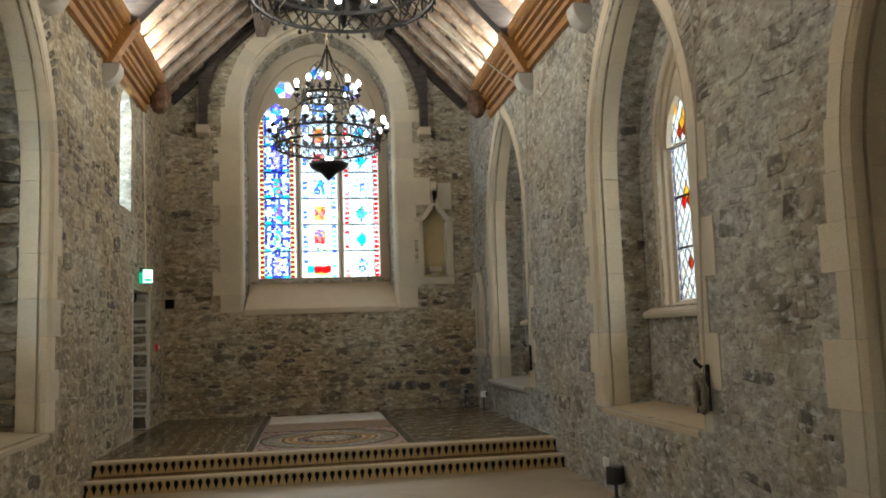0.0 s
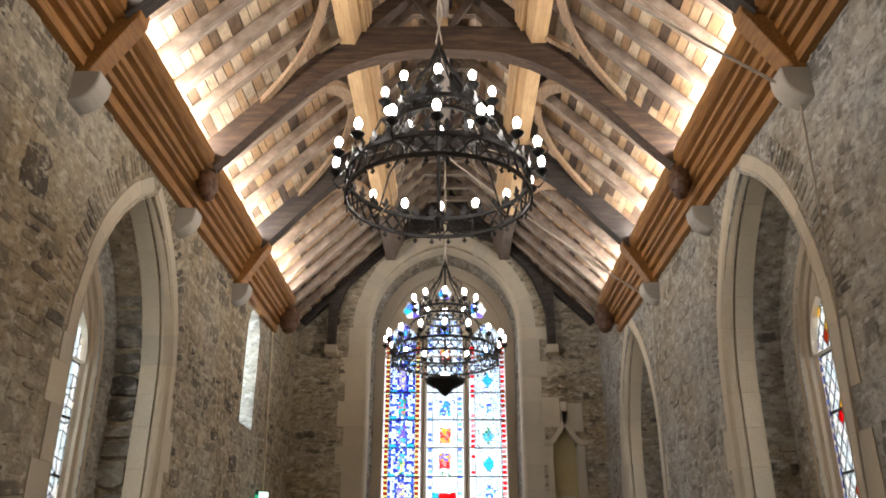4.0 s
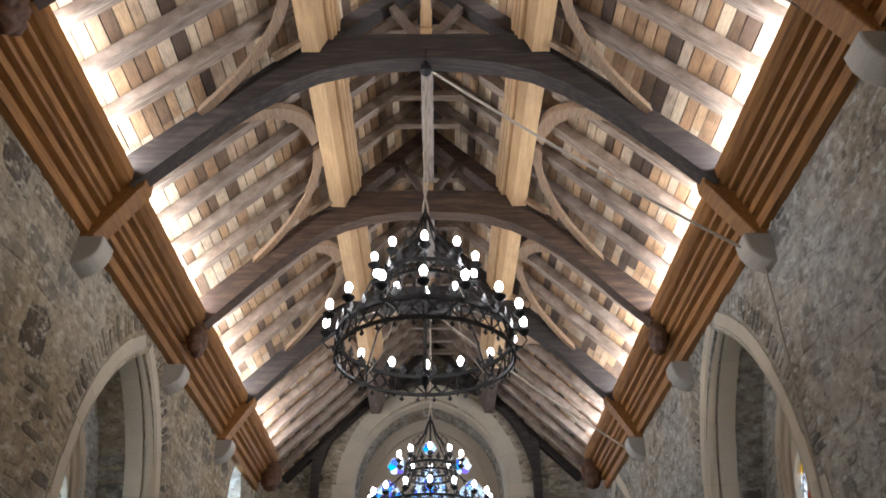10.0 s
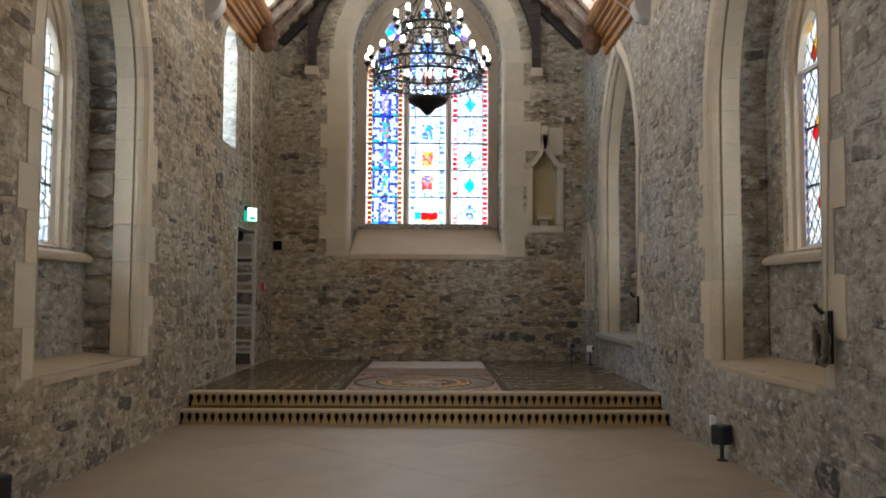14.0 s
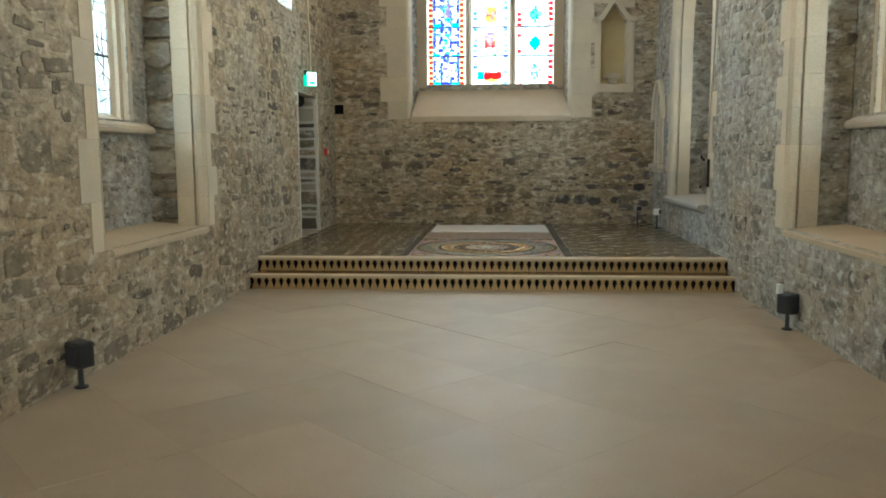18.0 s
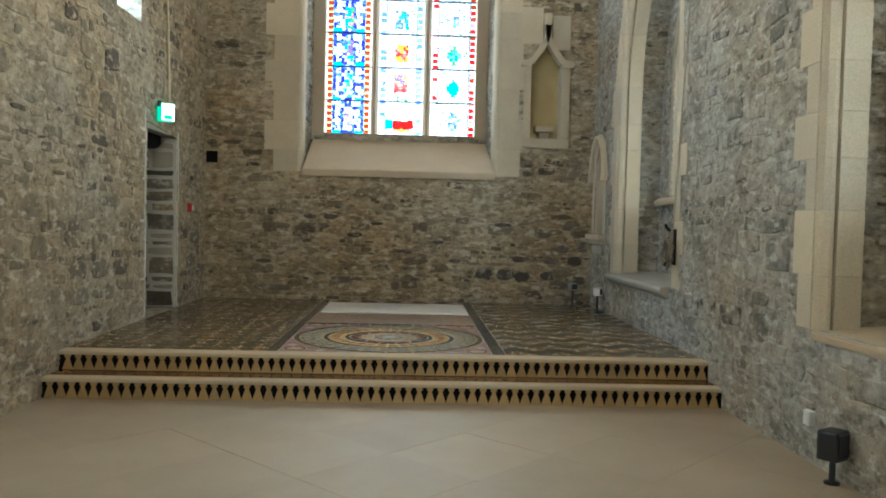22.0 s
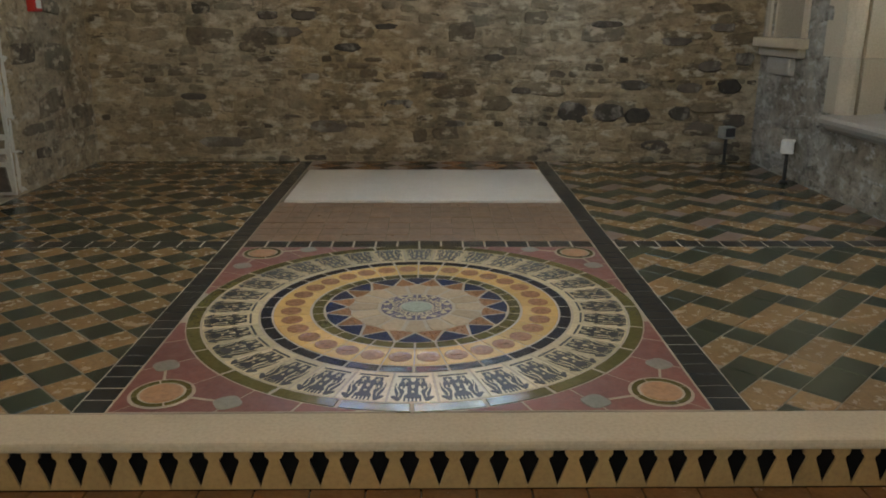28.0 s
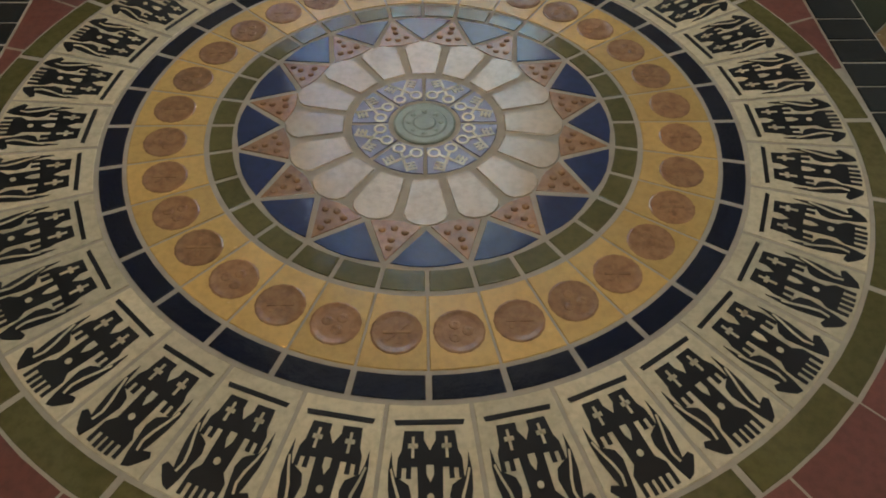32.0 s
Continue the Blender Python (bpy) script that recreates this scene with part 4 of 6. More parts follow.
for sx in (-1, 1):
    bm = bmesh.new()
    pts = [(2.45, RIDGE - 2.29), (.03, RIDGE + .13), (.03, RIDGE - .03), (2.36, RIDGE - 2.36)]
    prism(bm, [(sx * u, v) for u, v in pts], lambda u, v: (u, -.02, v), lambda u, v: (u, .1, v))
    part("principal", bm, XDARK, t)
    bm = bmesh.new()
    px = 1.70 if sx > 0 else 1.90
    bar(bm, (sx * px, 0, 4.95), (sx * px, 0, RIDGE - px + .04), .13, .14, (0, 1, 0))
    part("wall_post", bm, XDARK, t)
    bm = bmesh.new()
    n = 10
    for i in range(n):
        def pt(k, o):
            a = k / n
            u = px * (1 - a) ** 2 + (px - .20) * 2 * a * (1 - a) + .0 * a * a
            v = 5.35 * (1 - a) ** 2 + 6.95 * 2 * a * (1 - a) + 7.12 * a * a
            return (sx * (u + o * .5), v + o)
        p = [pt(i, -.07), pt(i + 1, -.07), pt(i + 1, .09), pt(i, .09)]
        hexa(bm, [(u, -.08, v) for u, v in p] + [(u, .08, v) for u, v in p])
    bmesh.ops.remove_doubles(bm, verts=bm.verts, dist=.0005)
    part("arch_brace", bm, XDARK, t)
    o = obj("post_corbel", bbox(sx * px - .1, sx * px + .1, EAST - .27, EAST + .02, 4.82, 4.96, .015), PALE)
    tagged(o, "small pale stone corbel under the wall post", "corbel", "post corbels")

# ---- dressed surrounds, windows and glass ----
rng = random.Random(11)
s_l = tagged(thing("window_surround", "pale dressed limestone surround of a pointed arched recess", "window surround", "arched surrounds"), kind="structure")
surround(s_l, *W_L, left, rng)
s_r1 = tagged(thing("window_surround", "pale dressed limestone surround of a pointed arched recess", "window surround", "arched surrounds"), kind="structure")
surround(s_r1, *W_R1, right, rng)
s_r2 = tagged(thing("window_surround", "pale dressed limestone surround of a pointed arched recess", "window surround", "arched surrounds"), kind="structure")
surround(s_r2, *W_R2, right, rng)
s_r0 = tagged(thing("doorway_surround", "pale dressed limestone surround of a pointed doorway", "doorway", ""), kind="structure")
surround(s_r0, *W_R0, right, rng)
s_e = tagged(thing("window_surround", "wide pale limestone surround of the great altar window", "window surround", ""), kind="structure")
surround(s_e, E_C, E_HW, E_Z0, E_SPRING, east, rng, 0.34, 0.33, jag=0.12, curve=E_K, thin=0.05)

# plastered ledges inside the recesses
for w, to3 in ((W_L, left), (W_R1, right)):
    c, hw, z0 = w[0], w[1], w[2]
    bm = bmesh.new()
    a, b = c - hw + .02, c + hw + .05
    pts = [to3(a, z0 - .06, -.02), to3(b, z0 - .06, -.02), to3(b, z0 - .06, .51), to3(a, z0 - .06, .51), to3(a, z0 - .005, -.02), to3(b, z0 - .005, -.02), to3(b, z0 + .04, .51), to3(a, z0 + .04, .51)]
    hexa(bm, pts)
    bmesh.ops.bevel(bm, geom=bm.edges[:], offset=.012, segments=2, affect="EDGES")
    o = obj("sill_ledge", bm, PLASTER)
    tagged(o, "smooth tan plastered ledge at the foot of the recess", "sill", "sill ledges", kind="structure")

# the chancel recess has a moulded stone ledge instead
bm = bmesh.new()
prism(bm, [(.51, .74), (.51, .83), (0, .80), (-.075, .795), (-.085, .775), (-.082, .75), (-.06, .742), (-.055, .725), (-.02, .70), (.02, .70)], lambda d, v: right(W_R2[0] - W_R2[1] + .02, v, d), lambda d, v: right(W_R2[0] + W_R2[1] + .10, v, d))
tagged(obj("sill_ledge", bm, CORBEL), "moulded grey stone ledge projecting from the chancel recess", "sill", "sill ledges", kind="structure")

# great window: sloping sill, frame, mullions, heads
sill = obj("window_sill", bmesh.new(), PALE)
bm = bmesh.new()
x0, x1 = -1.28, 1.215
hexa(bm, [(x0, EAST - .035, 1.90), (x1, EAST - .035, 1.90), (1.13, EAST + .92, 1.90), (-1.24, EAST + .92, 1.90),
          (x0, EAST - .035, 1.985), (x1, EAST - .035, 1.985), (1.13, EAST + .92, 2.54), (-1.24, EAST + .92, 2.54)])
bmesh.ops.bevel(bm, geom=bm.edges[:], offset=.008, segments=2, affect="EDGES")
bm.to_mesh(sill.data)
bm.free()
tagged(sill, "sloping smooth pale stone sill below the altar window", "sill", kind="structure")

GY = EAST + 0.915
win = tagged(thing("window_east", "three-light stained glass altar window in a stone frame", "window", "", (0, 0, 0)), kind="structure")


def flat_arch_bar(parent, name, pts, w, y0, y1, mat=PALE):
    """A stone bar that follows points (x, z) in the window's plane."""
    bm = bmesh.new()
    q = [Vector(p) for p in pts]
    rows = []
    for i, p in enumerate(q):
        d = (q[min(i + 1, len(q) - 1)] - q[max(i - 1, 0)]).normalized()
        nrm = Vector((-d.y, d.x)) * w / 2
        rows.append((p + nrm, p - nrm))
    rings = [[bm.verts.new((a.x, y0, a.y)), bm.verts.new((b.x, y0, b.y)), bm.verts.new((b.x, y1, b.y)), bm.verts.new((a.x, y1, a.y))] for a, b in rows]
    for a, b in zip(rings, rings[1:]):
        for i in range(4):
            bm.faces.new((a[i], a[(i + 1) % 4], b[(i + 1) % 4], b[i]))
    bm.faces.new(rings[0][::-1])
    bm.faces.new(rings[-1])
    return part(name, bm, mat, parent)


flat_arch_bar(win, "frame", arch(E_C, 1.145, 2.5, E_GS, 12, k=E_K), 0.20, GY - .178, GY + .06)
LIGHTS = ((-1.10, -.47), (-.36, .26), (.37, 1.0))
for x in (-.415, .315):
    bm = bmesh.new()
    prism(bm, [(x - .055, 0), (x - .055, .04), (x - .018, .14), (x + .018, .14), (x + .055, .04), (x + .055, 0)], lambda u, v: (u, GY + .05 - v * 1.4, 2.48), lambda u, v: (u, GY + .05 - v * 1.4, 5.4))
    part("mullion", bm, PALE, win)
# stone plate of the window head, pierced by the light heads and two foiled eyes


def foil(cx, cz, r, lobes=6, n=5):
    out = []
    for k in range(lobes):
        a0 = 2 * math.pi * k / lobes
        lx, lz = cx + r * .62 * math.cos(a0), cz + r * .62 * math.sin(a0)
        for i in range(n):
            a = a0 - 1.15 + 2.3 * i / (n - 1)
            out.append((lx + r * .38 * math.cos(a), lz + r * .38 * math.sin(a)))
    return out


def lancet(a, b, z0, spring, n=6):
    c, hw = (a + b) / 2, (b - a) / 2
    return arch(c, hw, z0, spring, n)


head = [(E_C - 1.06, 5.05)] + [p for p in arch(E_C, 1.06, 5.05, E_GS, 14, k=E_K) if p[1] > 5.1] + [(E_C + 1.06, 5.05)]
cuts = [lancet(LIGHTS[0][0] + .01, LIGHTS[0][1] - .005, 5.06, 5.14), lancet(LIGHTS[1][0] + .005, LIGHTS[1][1] - .005, 5.06, 5.4), lancet(LIGHTS[2][0] + .005, LIGHTS[2][1] - .01, 5.06, 5.14)]
cuts = [[(u, max(v, 5.056)) for u, v in c] for c in cuts]
EYES = ((-.63, 5.90, .17), (.52, 5.90, .17), (E_C, 6.22, .13))
eyes = [foil(*e) for e in EYES]
o = slab("tracery", head, cuts + eyes, lambda u, v, d: (u, GY - .07 + d, v), 0.11, PALE)
o.parent = win

GLASS = {k: stained("glass_" + k, c) for k, c in dict(white=(0.93, 0.97, 1.0), pale=(0.80, 0.92, 1.0), blue=(0.06, 0.08, 0.55), mid=(0.22, 0.36, 0.92), cyan=(0.05, 0.62, 0.85),
         red=(0.75, 0.02, 0.03), rust=(0.50, 0.10, 0.03), amber=(0.95, 0.62, 0.10), green=(0.20, 0.50, 0.30), violet=(0.40, 0.28, 0.72), rose=(0.92, 0.45, 0.45), sky=(0.42, 0.66, 1.0), straw=(0.95, 0.86, 0.5), lilac=(0.62, 0.56, 0.85), haze=(0.27, 0.36, 0.52), haze_blue=(0.20, 0.30, 0.52)).items()}


def pane(parent, pts, key, to3, join=None):
    """One piece of coloured glass; pieces high up are joined by colour."""
    if join is not None:
        join.setdefault(key, []).append(pts)
        return
    bm = bmesh.new()
    prism(bm, pts, lambda u, v: to3(u, v, 0), lambda u, v: to3(u, v, .004))
    o = part("pane", bm, GLASS[key], parent)
    o.visible_shadow = False


def field_colour(which, u, v, r, small):
    """Colour of a piece: u across the field of a light 0 to 1, v its height; small pieces fill the corners."""
    h = v - 2.54
    row, q = int(h / .47), h % 0.47 / 0.47
    cx = abs(u - .5)
    if which == 0:
        # a medallion figure in each panel, white foliage curling over a dark blue ground round it
        if cx < .17 - .1 * abs(q - .45) and .12 < q < .8:
            return r.choice((("violet", "lilac", "lilac", "straw"), ("cyan", "green", "lilac", "straw"), ("lilac", "violet", "cyan"), ("cyan", "rose", "green"))[row % 4])
        if q < .12 and cx > .2:
            return "cyan"
        ring = math.hypot((cx - .32) * .42, (h % .118) - .059)
        if small:
            return r.choice(("blue", "mid", "sky"))
        return r.choice(("white", "white", "pale")) if .014 < ring < .046 or r.random() < .3 else r.choice(("blue", "blue", "mid"))
    if which == 1:
        if row == 0 and .10 < h < .2:
            return "cyan" if u < .27 else ("red" if u < .93 else "white")
        if row == 0 and .05 < h <= .10 and .3 < u < .8:
            return r.choice(("amber", "straw", "amber"))
        if row == 1 and cx < .24 and .62 < h < .86:
            return r.choice(("red", "rose", "red") if h < .74 else ("violet", "rose", "amber"))
        if row == 1 and cx < .2 and h <= .62:
            return r.choice(("green", "pale", "white"))
        if row > 1 and cx < .22 and .15 < q < .7:
            return r.choice((("pale", "cyan", "mid"), ("red", "rose", "red"), ("red", "amber", "rose"))[row % 3])
        if cx > .28 and .55 < q < .85:
            return r.choice(("mid", "pale", "white", "cyan") if small else ("white", "pale"))
        return r.choice(("mid", "pale", "white", "white")) if small and cx > .2 else r.choice(("white", "white", "pale", "white"))
    if cx < .2 and abs(q - .45) < .26 - cx:
        return r.choice((("sky", "white", "mid"), ("cyan", "cyan", "cyan"), ("cyan", "green", "sky"))[row % 3])
    return r.choice(("mid", "sky", "pale", "white", "white", "green")) if small else r.choice(("white", "white", "white", "pale"))


def glaze(parent, a, b, z0, z1, which, to3, r, objects_below, border=True, inside_of=None):
    """Leaded lights: a border of small squares, a field of irregular pieces, lead between and saddle bars."""
    joined, lead = {}, bmesh.new()
    bw = 0.10 if border else 0.0
    def came(p, q, w=.007):
        p, q = Vector(p), Vector(q)
        d = (q - p).normalized()
        n = Vector((-d.y, d.x)) * w / 2
        c = [p + n, q + n, q - n, p - n]
        hexa(lead, [to3(k.x, k.y, -.004) for k in c] + [to3(k.x, k.y, .008) for k in c])
    def put(pts, key):
        m = (sum(p[0] for p in pts) / len(pts), sum(p[1] for p in pts) / len(pts))
        if inside_of is not None and not inside(m, inside_of):
            return
        pane(parent, pts, key, to3, None if m[1] < objects_below else joined)
    if border:
        n = int((z1 - z0) / .085)
        for side in (0, 1):
            u0, u1 = (a, a + bw) if side == 0 else (b - bw, b)
            edge = .018
            for i in range(n):
                v0, v1 = z0 + (z1 - z0) * i / n, z0 + (z1 - z0) * (i + 1) / n
                brick, gap = {0: ("rust", "straw"), 1: (r.choice(("mid", "sky", "white", "pale")), "white"), 2: (("rose", "red", "rust")[r.randrange(3)] if side else r.choice(("rose", "red", "pale")), "white")}[which]
                ue = (u0 + edge, u1 - .012) if side == 0 else (u0 + .012, u1 - edge)
                vm = v0 + (v1 - v0) * .66
                for w0, w1, key in ((v0, vm, brick), (vm, v1, gap)):
                    put([(ue[0], w0), (ue[1], w0), (ue[1], w1), (ue[0], w1)], key)
                    came((ue[0], w0), (ue[1], w0), .005)
                ui = (ue[1], u1) if side == 0 else (u0, ue[0])
                put([(ui[0], v0), (ui[1], v0), (ui[1], v1), (ui[0], v1)], "white")
                came((ue[side == 0], v0), (ue[side == 0], v1), .005)
            uo = (u0, u0 + edge) if side == 0 else (u1 - edge, u1)
            for i in range(6):
                v0, v1 = z0 + (z1 - z0) * i / 6, z0 + (z1 - z0) * (i + 1) / 6
                put([(uo[0], v0), (uo[1], v0), (uo[1], v1), (uo[0], v1)], "white")
            came((u0 if side else u1, z0), (u0 if side else u1, z1), .009)
    if which == 4:
        # white diamond quarries, a narrow blue bead at each edge and a few painted medallions
        bead = .03
        n = int((z1 - z0) / .045)
        for i in range(n):
            v0, v1 = z0 + (z1 - z0) * i / n, z0 + (z1 - z0) * (i + 1) / n
            for u0, u1 in ((a, a + bead), (b - bead, b)):
                put([(u0, v0), (u1, v0), (u1, v1), (u0, v1)], ("blue", "white", "mid", "white")[i % 4])
                if inside(((u0 + u1) / 2, v1), inside_of):
                    came((u0, v0), (u1, v0), .005)
        a, b = a + bead, b - bead
        nd, hh = 4, (b - a) / 4 * 1.5
        rows = int((z1 - z0) / hh) + 1
        for i in range(-1, 2 * nd + 2):
            for j in range(2 * rows + 1):
                if (i + j) % 2:
                    continue
                cu, cv = a + (b - a) * i / (2 * nd), z0 + hh * j / 2
                q = clip([(cu - (b - a) / (2 * nd), cv), (cu, cv - hh / 2), (cu + (b - a) / (2 * nd), cv), (cu, cv + hh / 2)], a, b, z0, z1)
                if len(q) < 3:
                    continue
                d = abs((cv - z0) % .62 - .33)
                key = r.choice(("rust", "rust", "rust", "red", "amber")) if d < .07 and abs(i - nd) < 2 else ("amber" if cv > z1 - .16 and r.random() < .3 else r.choice(("white", "white", "white", "white", "pale", "pale")))
                put(q, key)
                m = (sum(p[0] for p in q) / len(q), sum(p[1] for p in q) / len(q))
                if inside(m, inside_of):
                    came(q[0], q[1], .005)
                    came(q[1], q[2], .005)
        for u in (a, b):
            came((u, z0), (u, min(z1, 3.0)), .007)
        nu = nv = 0
    fa, fb = a + bw, b - bw
    if which != 4:
        nu, nv = (11, int((z1 - z0) / .042)) if border else (5, int((z1 - z0) / .10))
    g, pu, pv = {}, (fb - fa) / max(nu, 1), (z1 - z0) / max(nv, 1)
    for i in range(nu + 1):
        for j in range(nv + 1):
            ju = r.uniform(-.33, .33) if 0 < i < nu else 0
            jv = r.uniform(-.33, .33) if 0 < j < nv else 0
            g[i, j] = Vector((fa + pu * (i + ju), z0 + pv * (j + jv)))
    if border:
        # eight-sided pieces of painted glass; the corners they leave are small dark-coloured squares
        cut = {(i, j): r.uniform(.10, .46) for i in range(nu + 1) for j in range(nv + 1)}
        for i in range(nu):
            for j in range(nv):
                ring = [(i, j), (i + 1, j), (i + 1, j + 1), (i, j + 1)]
                pts = []
                for n in range(4):
                    p, q0, q1 = g[ring[n]], g[ring[n - 1]], g[ring[(n + 1) % 4]]
                    c = cut[ring[n]]
                    pts += [tuple(p + (q0 - p) * c), tuple(p + (q1 - p) * c)]
                put(pts, field_colour(which, (i + .5) / nu, z0 + pv * (j + .5), r, False))
                for n in range(8):
                    if n < 5:
                        came(pts[n], pts[(n + 1) % 8], .0045)
        for (i, j), c in cut.items():
            p = g[i, j]
            q = [tuple(p + (g[k] - p) * c) if k in g else tuple(p) for k in ((i - 1, j), (i, j - 1), (i + 1, j), (i, j + 1))]
            q = [v for n, v in enumerate(q) if v not in q[:n]]
            if len(q) >= 3:
                put(q, field_colour(which, i / nu, z0 + pv * j, r, True))
    else:
        for i in range(nu):
            for j in range(nv):
                put([tuple(g[k]) for k in ((i, j), (i + 1, j), (i + 1, j + 1), (i, j + 1))], r.choice(("haze", "haze", "haze_blue") if which == 6 else ("white", "pale")))
        for i in range(nu + 1):
            for j in range(nv + 1):
                for k in ((i, j + 1), (i + 1, j)):
                    if k in g and r.random() < .8:
                        came(g[i, j], g[k], .005)
    k = z0 + .47
    while k < z1 - .1:
        came((a, k), (b, k), .02)
        k += .47
    part("lead_came", lead, LEAD, parent)
    for key, polys in joined.items():
        bm = bmesh.new()
        for p in polys:
            prism(bm, p, lambda u, v: to3(u, v, 0), lambda u, v: to3(u, v, .004))
        o = part("glass_pieces", bm, GLASS[key], parent)
        o.visible_shadow = False
        tagged(o, kind="stuff")


rg = random.Random(21)
for k, (a, b) in enumerate(LIGHTS):
    glaze(win, a, b, 2.545, (5.70, 5.94, 5.70)[k], k, lambda u, v, d: (u, GY + d, v), rg, 2.86)
eye_glass = thing("rose_light", "small foiled eye of coloured glass in the window head", "window light")
eye_glass["kind"] = "structure"
for cx, cz, rr in EYES:
    for k in range(6):
        a0, a1 = 2 * math.pi * (k - .5) / 6, 2 * math.pi * (k + .5) / 6
        pane(eye_glass, [(cx, cz), (cx + rr * 1.1 * math.cos(a0), cz + rr * 1.1 * math.sin(a0)), (cx + rr * 1.1 * math.cos(a1), cz + rr * 1.1 * math.sin(a1))], ("white", "pale", "mid", "cyan", "white", "violet")[k], lambda u, v, d: (u, GY + .02 + d, v))

# side windows: two lights under a pointed head
for nm, w, to3, which in (("window_north", W_L, left, 5), ("window_south", W_R1, right, 4), ("window_chancel", W_R2, right, 4)):
    c, WIN_HW = w[0], WIN[w]
    wn = tagged(thing(nm, "two-light leaded window with a pale stone frame and mullion", "window", "side windows"), kind="structure")
    f3 = lambda u, v, d, to3=to3: to3(u, v, RECESS + d)
    hw = WIN_HW
    bm = bmesh.new()
    path = arch_line(c, hw, 1.70, WIN_SPRING)
    prof = [(0, .17), (0, .115), (.03, .09), (.034, .06), (.07, .045), (.078, .012), (.10, -.004), (.125, -.012), (.14, .004), (.14, .17)]
    for side in (1, -1):
        pp = [(2 * c - u if side < 0 else u, v, nu * side, nv) for u, v, nu, nv in path]
        sweep_block(bm, pp, prof, f3)
    part("window_frame", bm, PALE, wn)
    bm = bmesh.new()
    e = w[1] - .004
    hexa(bm, [f3(c - e, 1.59, -.09), f3(c + e, 1.59, -.09), f3(c + e, 1.59, .16), f3(c - e, 1.59, .16), f3(c - e, 1.645, -.09), f3(c + e, 1.645, -.09), f3(c + e, 1.755, .16), f3(c - e, 1.755, .16)])
    bmesh.ops.bevel(bm, geom=bm.edges[:], offset=.012, segments=2, affect="EDGES")
    part("window_sill", bm, PALE, wn)
    bm = bmesh.new()
    prism(bm, [(c - .05, .16), (c - .05, .09), (c - .02, .02), (c + .02, .02), (c + .05, .09), (c + .05, .16)], lambda u, v: f3(u, 1.72, v), lambda u, v: f3(u, 3.4, v))
    part("mullion", bm, PALE, wn)
    zl = WIN_SPRING + .06
    hd = [(c - hw, zl)] + [p for p in arch(c, hw, zl - .01, WIN_SPRING, 8) if p[1] > zl + .02] + [(c + hw, zl)]
    ez = WIN_SPRING + hw * 1.28
    ct = [[(u, max(v, zl + .005)) for u, v in lancet(c - hw + .015, c - .04, zl + .005, zl + .03, 5)], [(u, max(v, zl + .005)) for u, v in lancet(c + .04, c + hw - .015, zl + .005, zl + .03, 5)], foil(c, ez, .12, 4)]
    tr = slab("tracery", hd, ct, lambda u, v, d: f3(u, v, d + .07), .08, PALE)
    tr.parent = wn
    outline = arch(c, hw, 1.70, WIN_SPRING, 8)
    for a, b in ((c - hw, c - .05), (c + .05, c + hw)):
        glaze(wn, a, b, 1.75, WIN_SPRING + hw * .9, which, lambda u, v, d: f3(u, v, d + .125), rg, 0.0, border=False, inside_of=outline)
    for k in range(4):
        a0, a1 = 2 * math.pi * k / 4, 2 * math.pi * (k + 1) / 4
        pane(wn, [(c, ez), (c + .15 * math.cos(a0), ez + .15 * math.sin(a0)), (c + .15 * math.cos(a1), ez + .15 * math.sin(a1))], ("blue", "mid", "blue", "cyan")[k], lambda u, v, d: f3(u, v, d + .11))
slitw = tagged(thing("window_slit", "narrow slit window glowing with pale daylight", "window"), kind="structure")
glaze(slitw, 10.49, 11.13, 3.19, 4.79, 6, lambda u, v, d: left(u, v, .8 + d), rg, 0.0, border=False)

# rubble in the splays of the recesses
for w, to3, wall in ((W_L, left, back_l), (W_R1, right, back_r), (W_R2, right, back_r)):
    c, hw, z0, sp = w
    line = arch_line(c, hw + .05, z0 + .04, sp)
    length = [0.0]
    for p, q in zip(line, line[1:]):
        length.append(length[-1] + math.hypot(q[0] - p[0], q[1] - p[1]))
    for side in (1, -1):
        def place(u, v, d, side=side):
            k = 0
            while k < len(length) - 2 and length[k + 1] < v:
                k += 1
            f = (v - length[k]) / (length[k + 1] - length[k])
            p, q = line[k], line[k + 1]
            y, z = p[0] + (q[0] - p[0]) * f, p[1] + (q[1] - p[1]) * f
            ny, nz = -p[2], -p[3]
            y, z = y + ny * d, z + nz * d
            return to3(2 * c - y if side < 0 else y, z, .262 + u)
        st = [(*q[:5], q[5] * 1.6, q[6]) for q in courses(0, .235, 0, length[-1] - .05, rng, [], 1.0, .04)]
        blocks = side < 0 and wall is back_l
        if blocks:
            # large squared blocks, one to a course, in the far splay
            st, v = [], .02
            while v < length[-1] - .2:
                h = rng.uniform(.09, .25)
                st.append((rng.randrange(22), .118, v + h / 2, .29, h * 1.06, rng.uniform(.022, .034), rng.uniform(-.02, .02)))
                v += h + rng.choice((.02, .03, .04))
        rubble(wall, st, place, mat=REVEAL if blocks else RUBBLE)
    st = courses(c - hw, c + hw, z0 + .06, 4.6, rng, [arch(c, WIN[w], 1.55, WIN_SPRING, 8, .16)], .9, .15)
    st = [s for s in st if inside((s[1], s[2]), arch(c, hw - .05, z0, sp))]
    rubble(wall, st, lambda u, v, d: to3(u, v, RECESS - d))

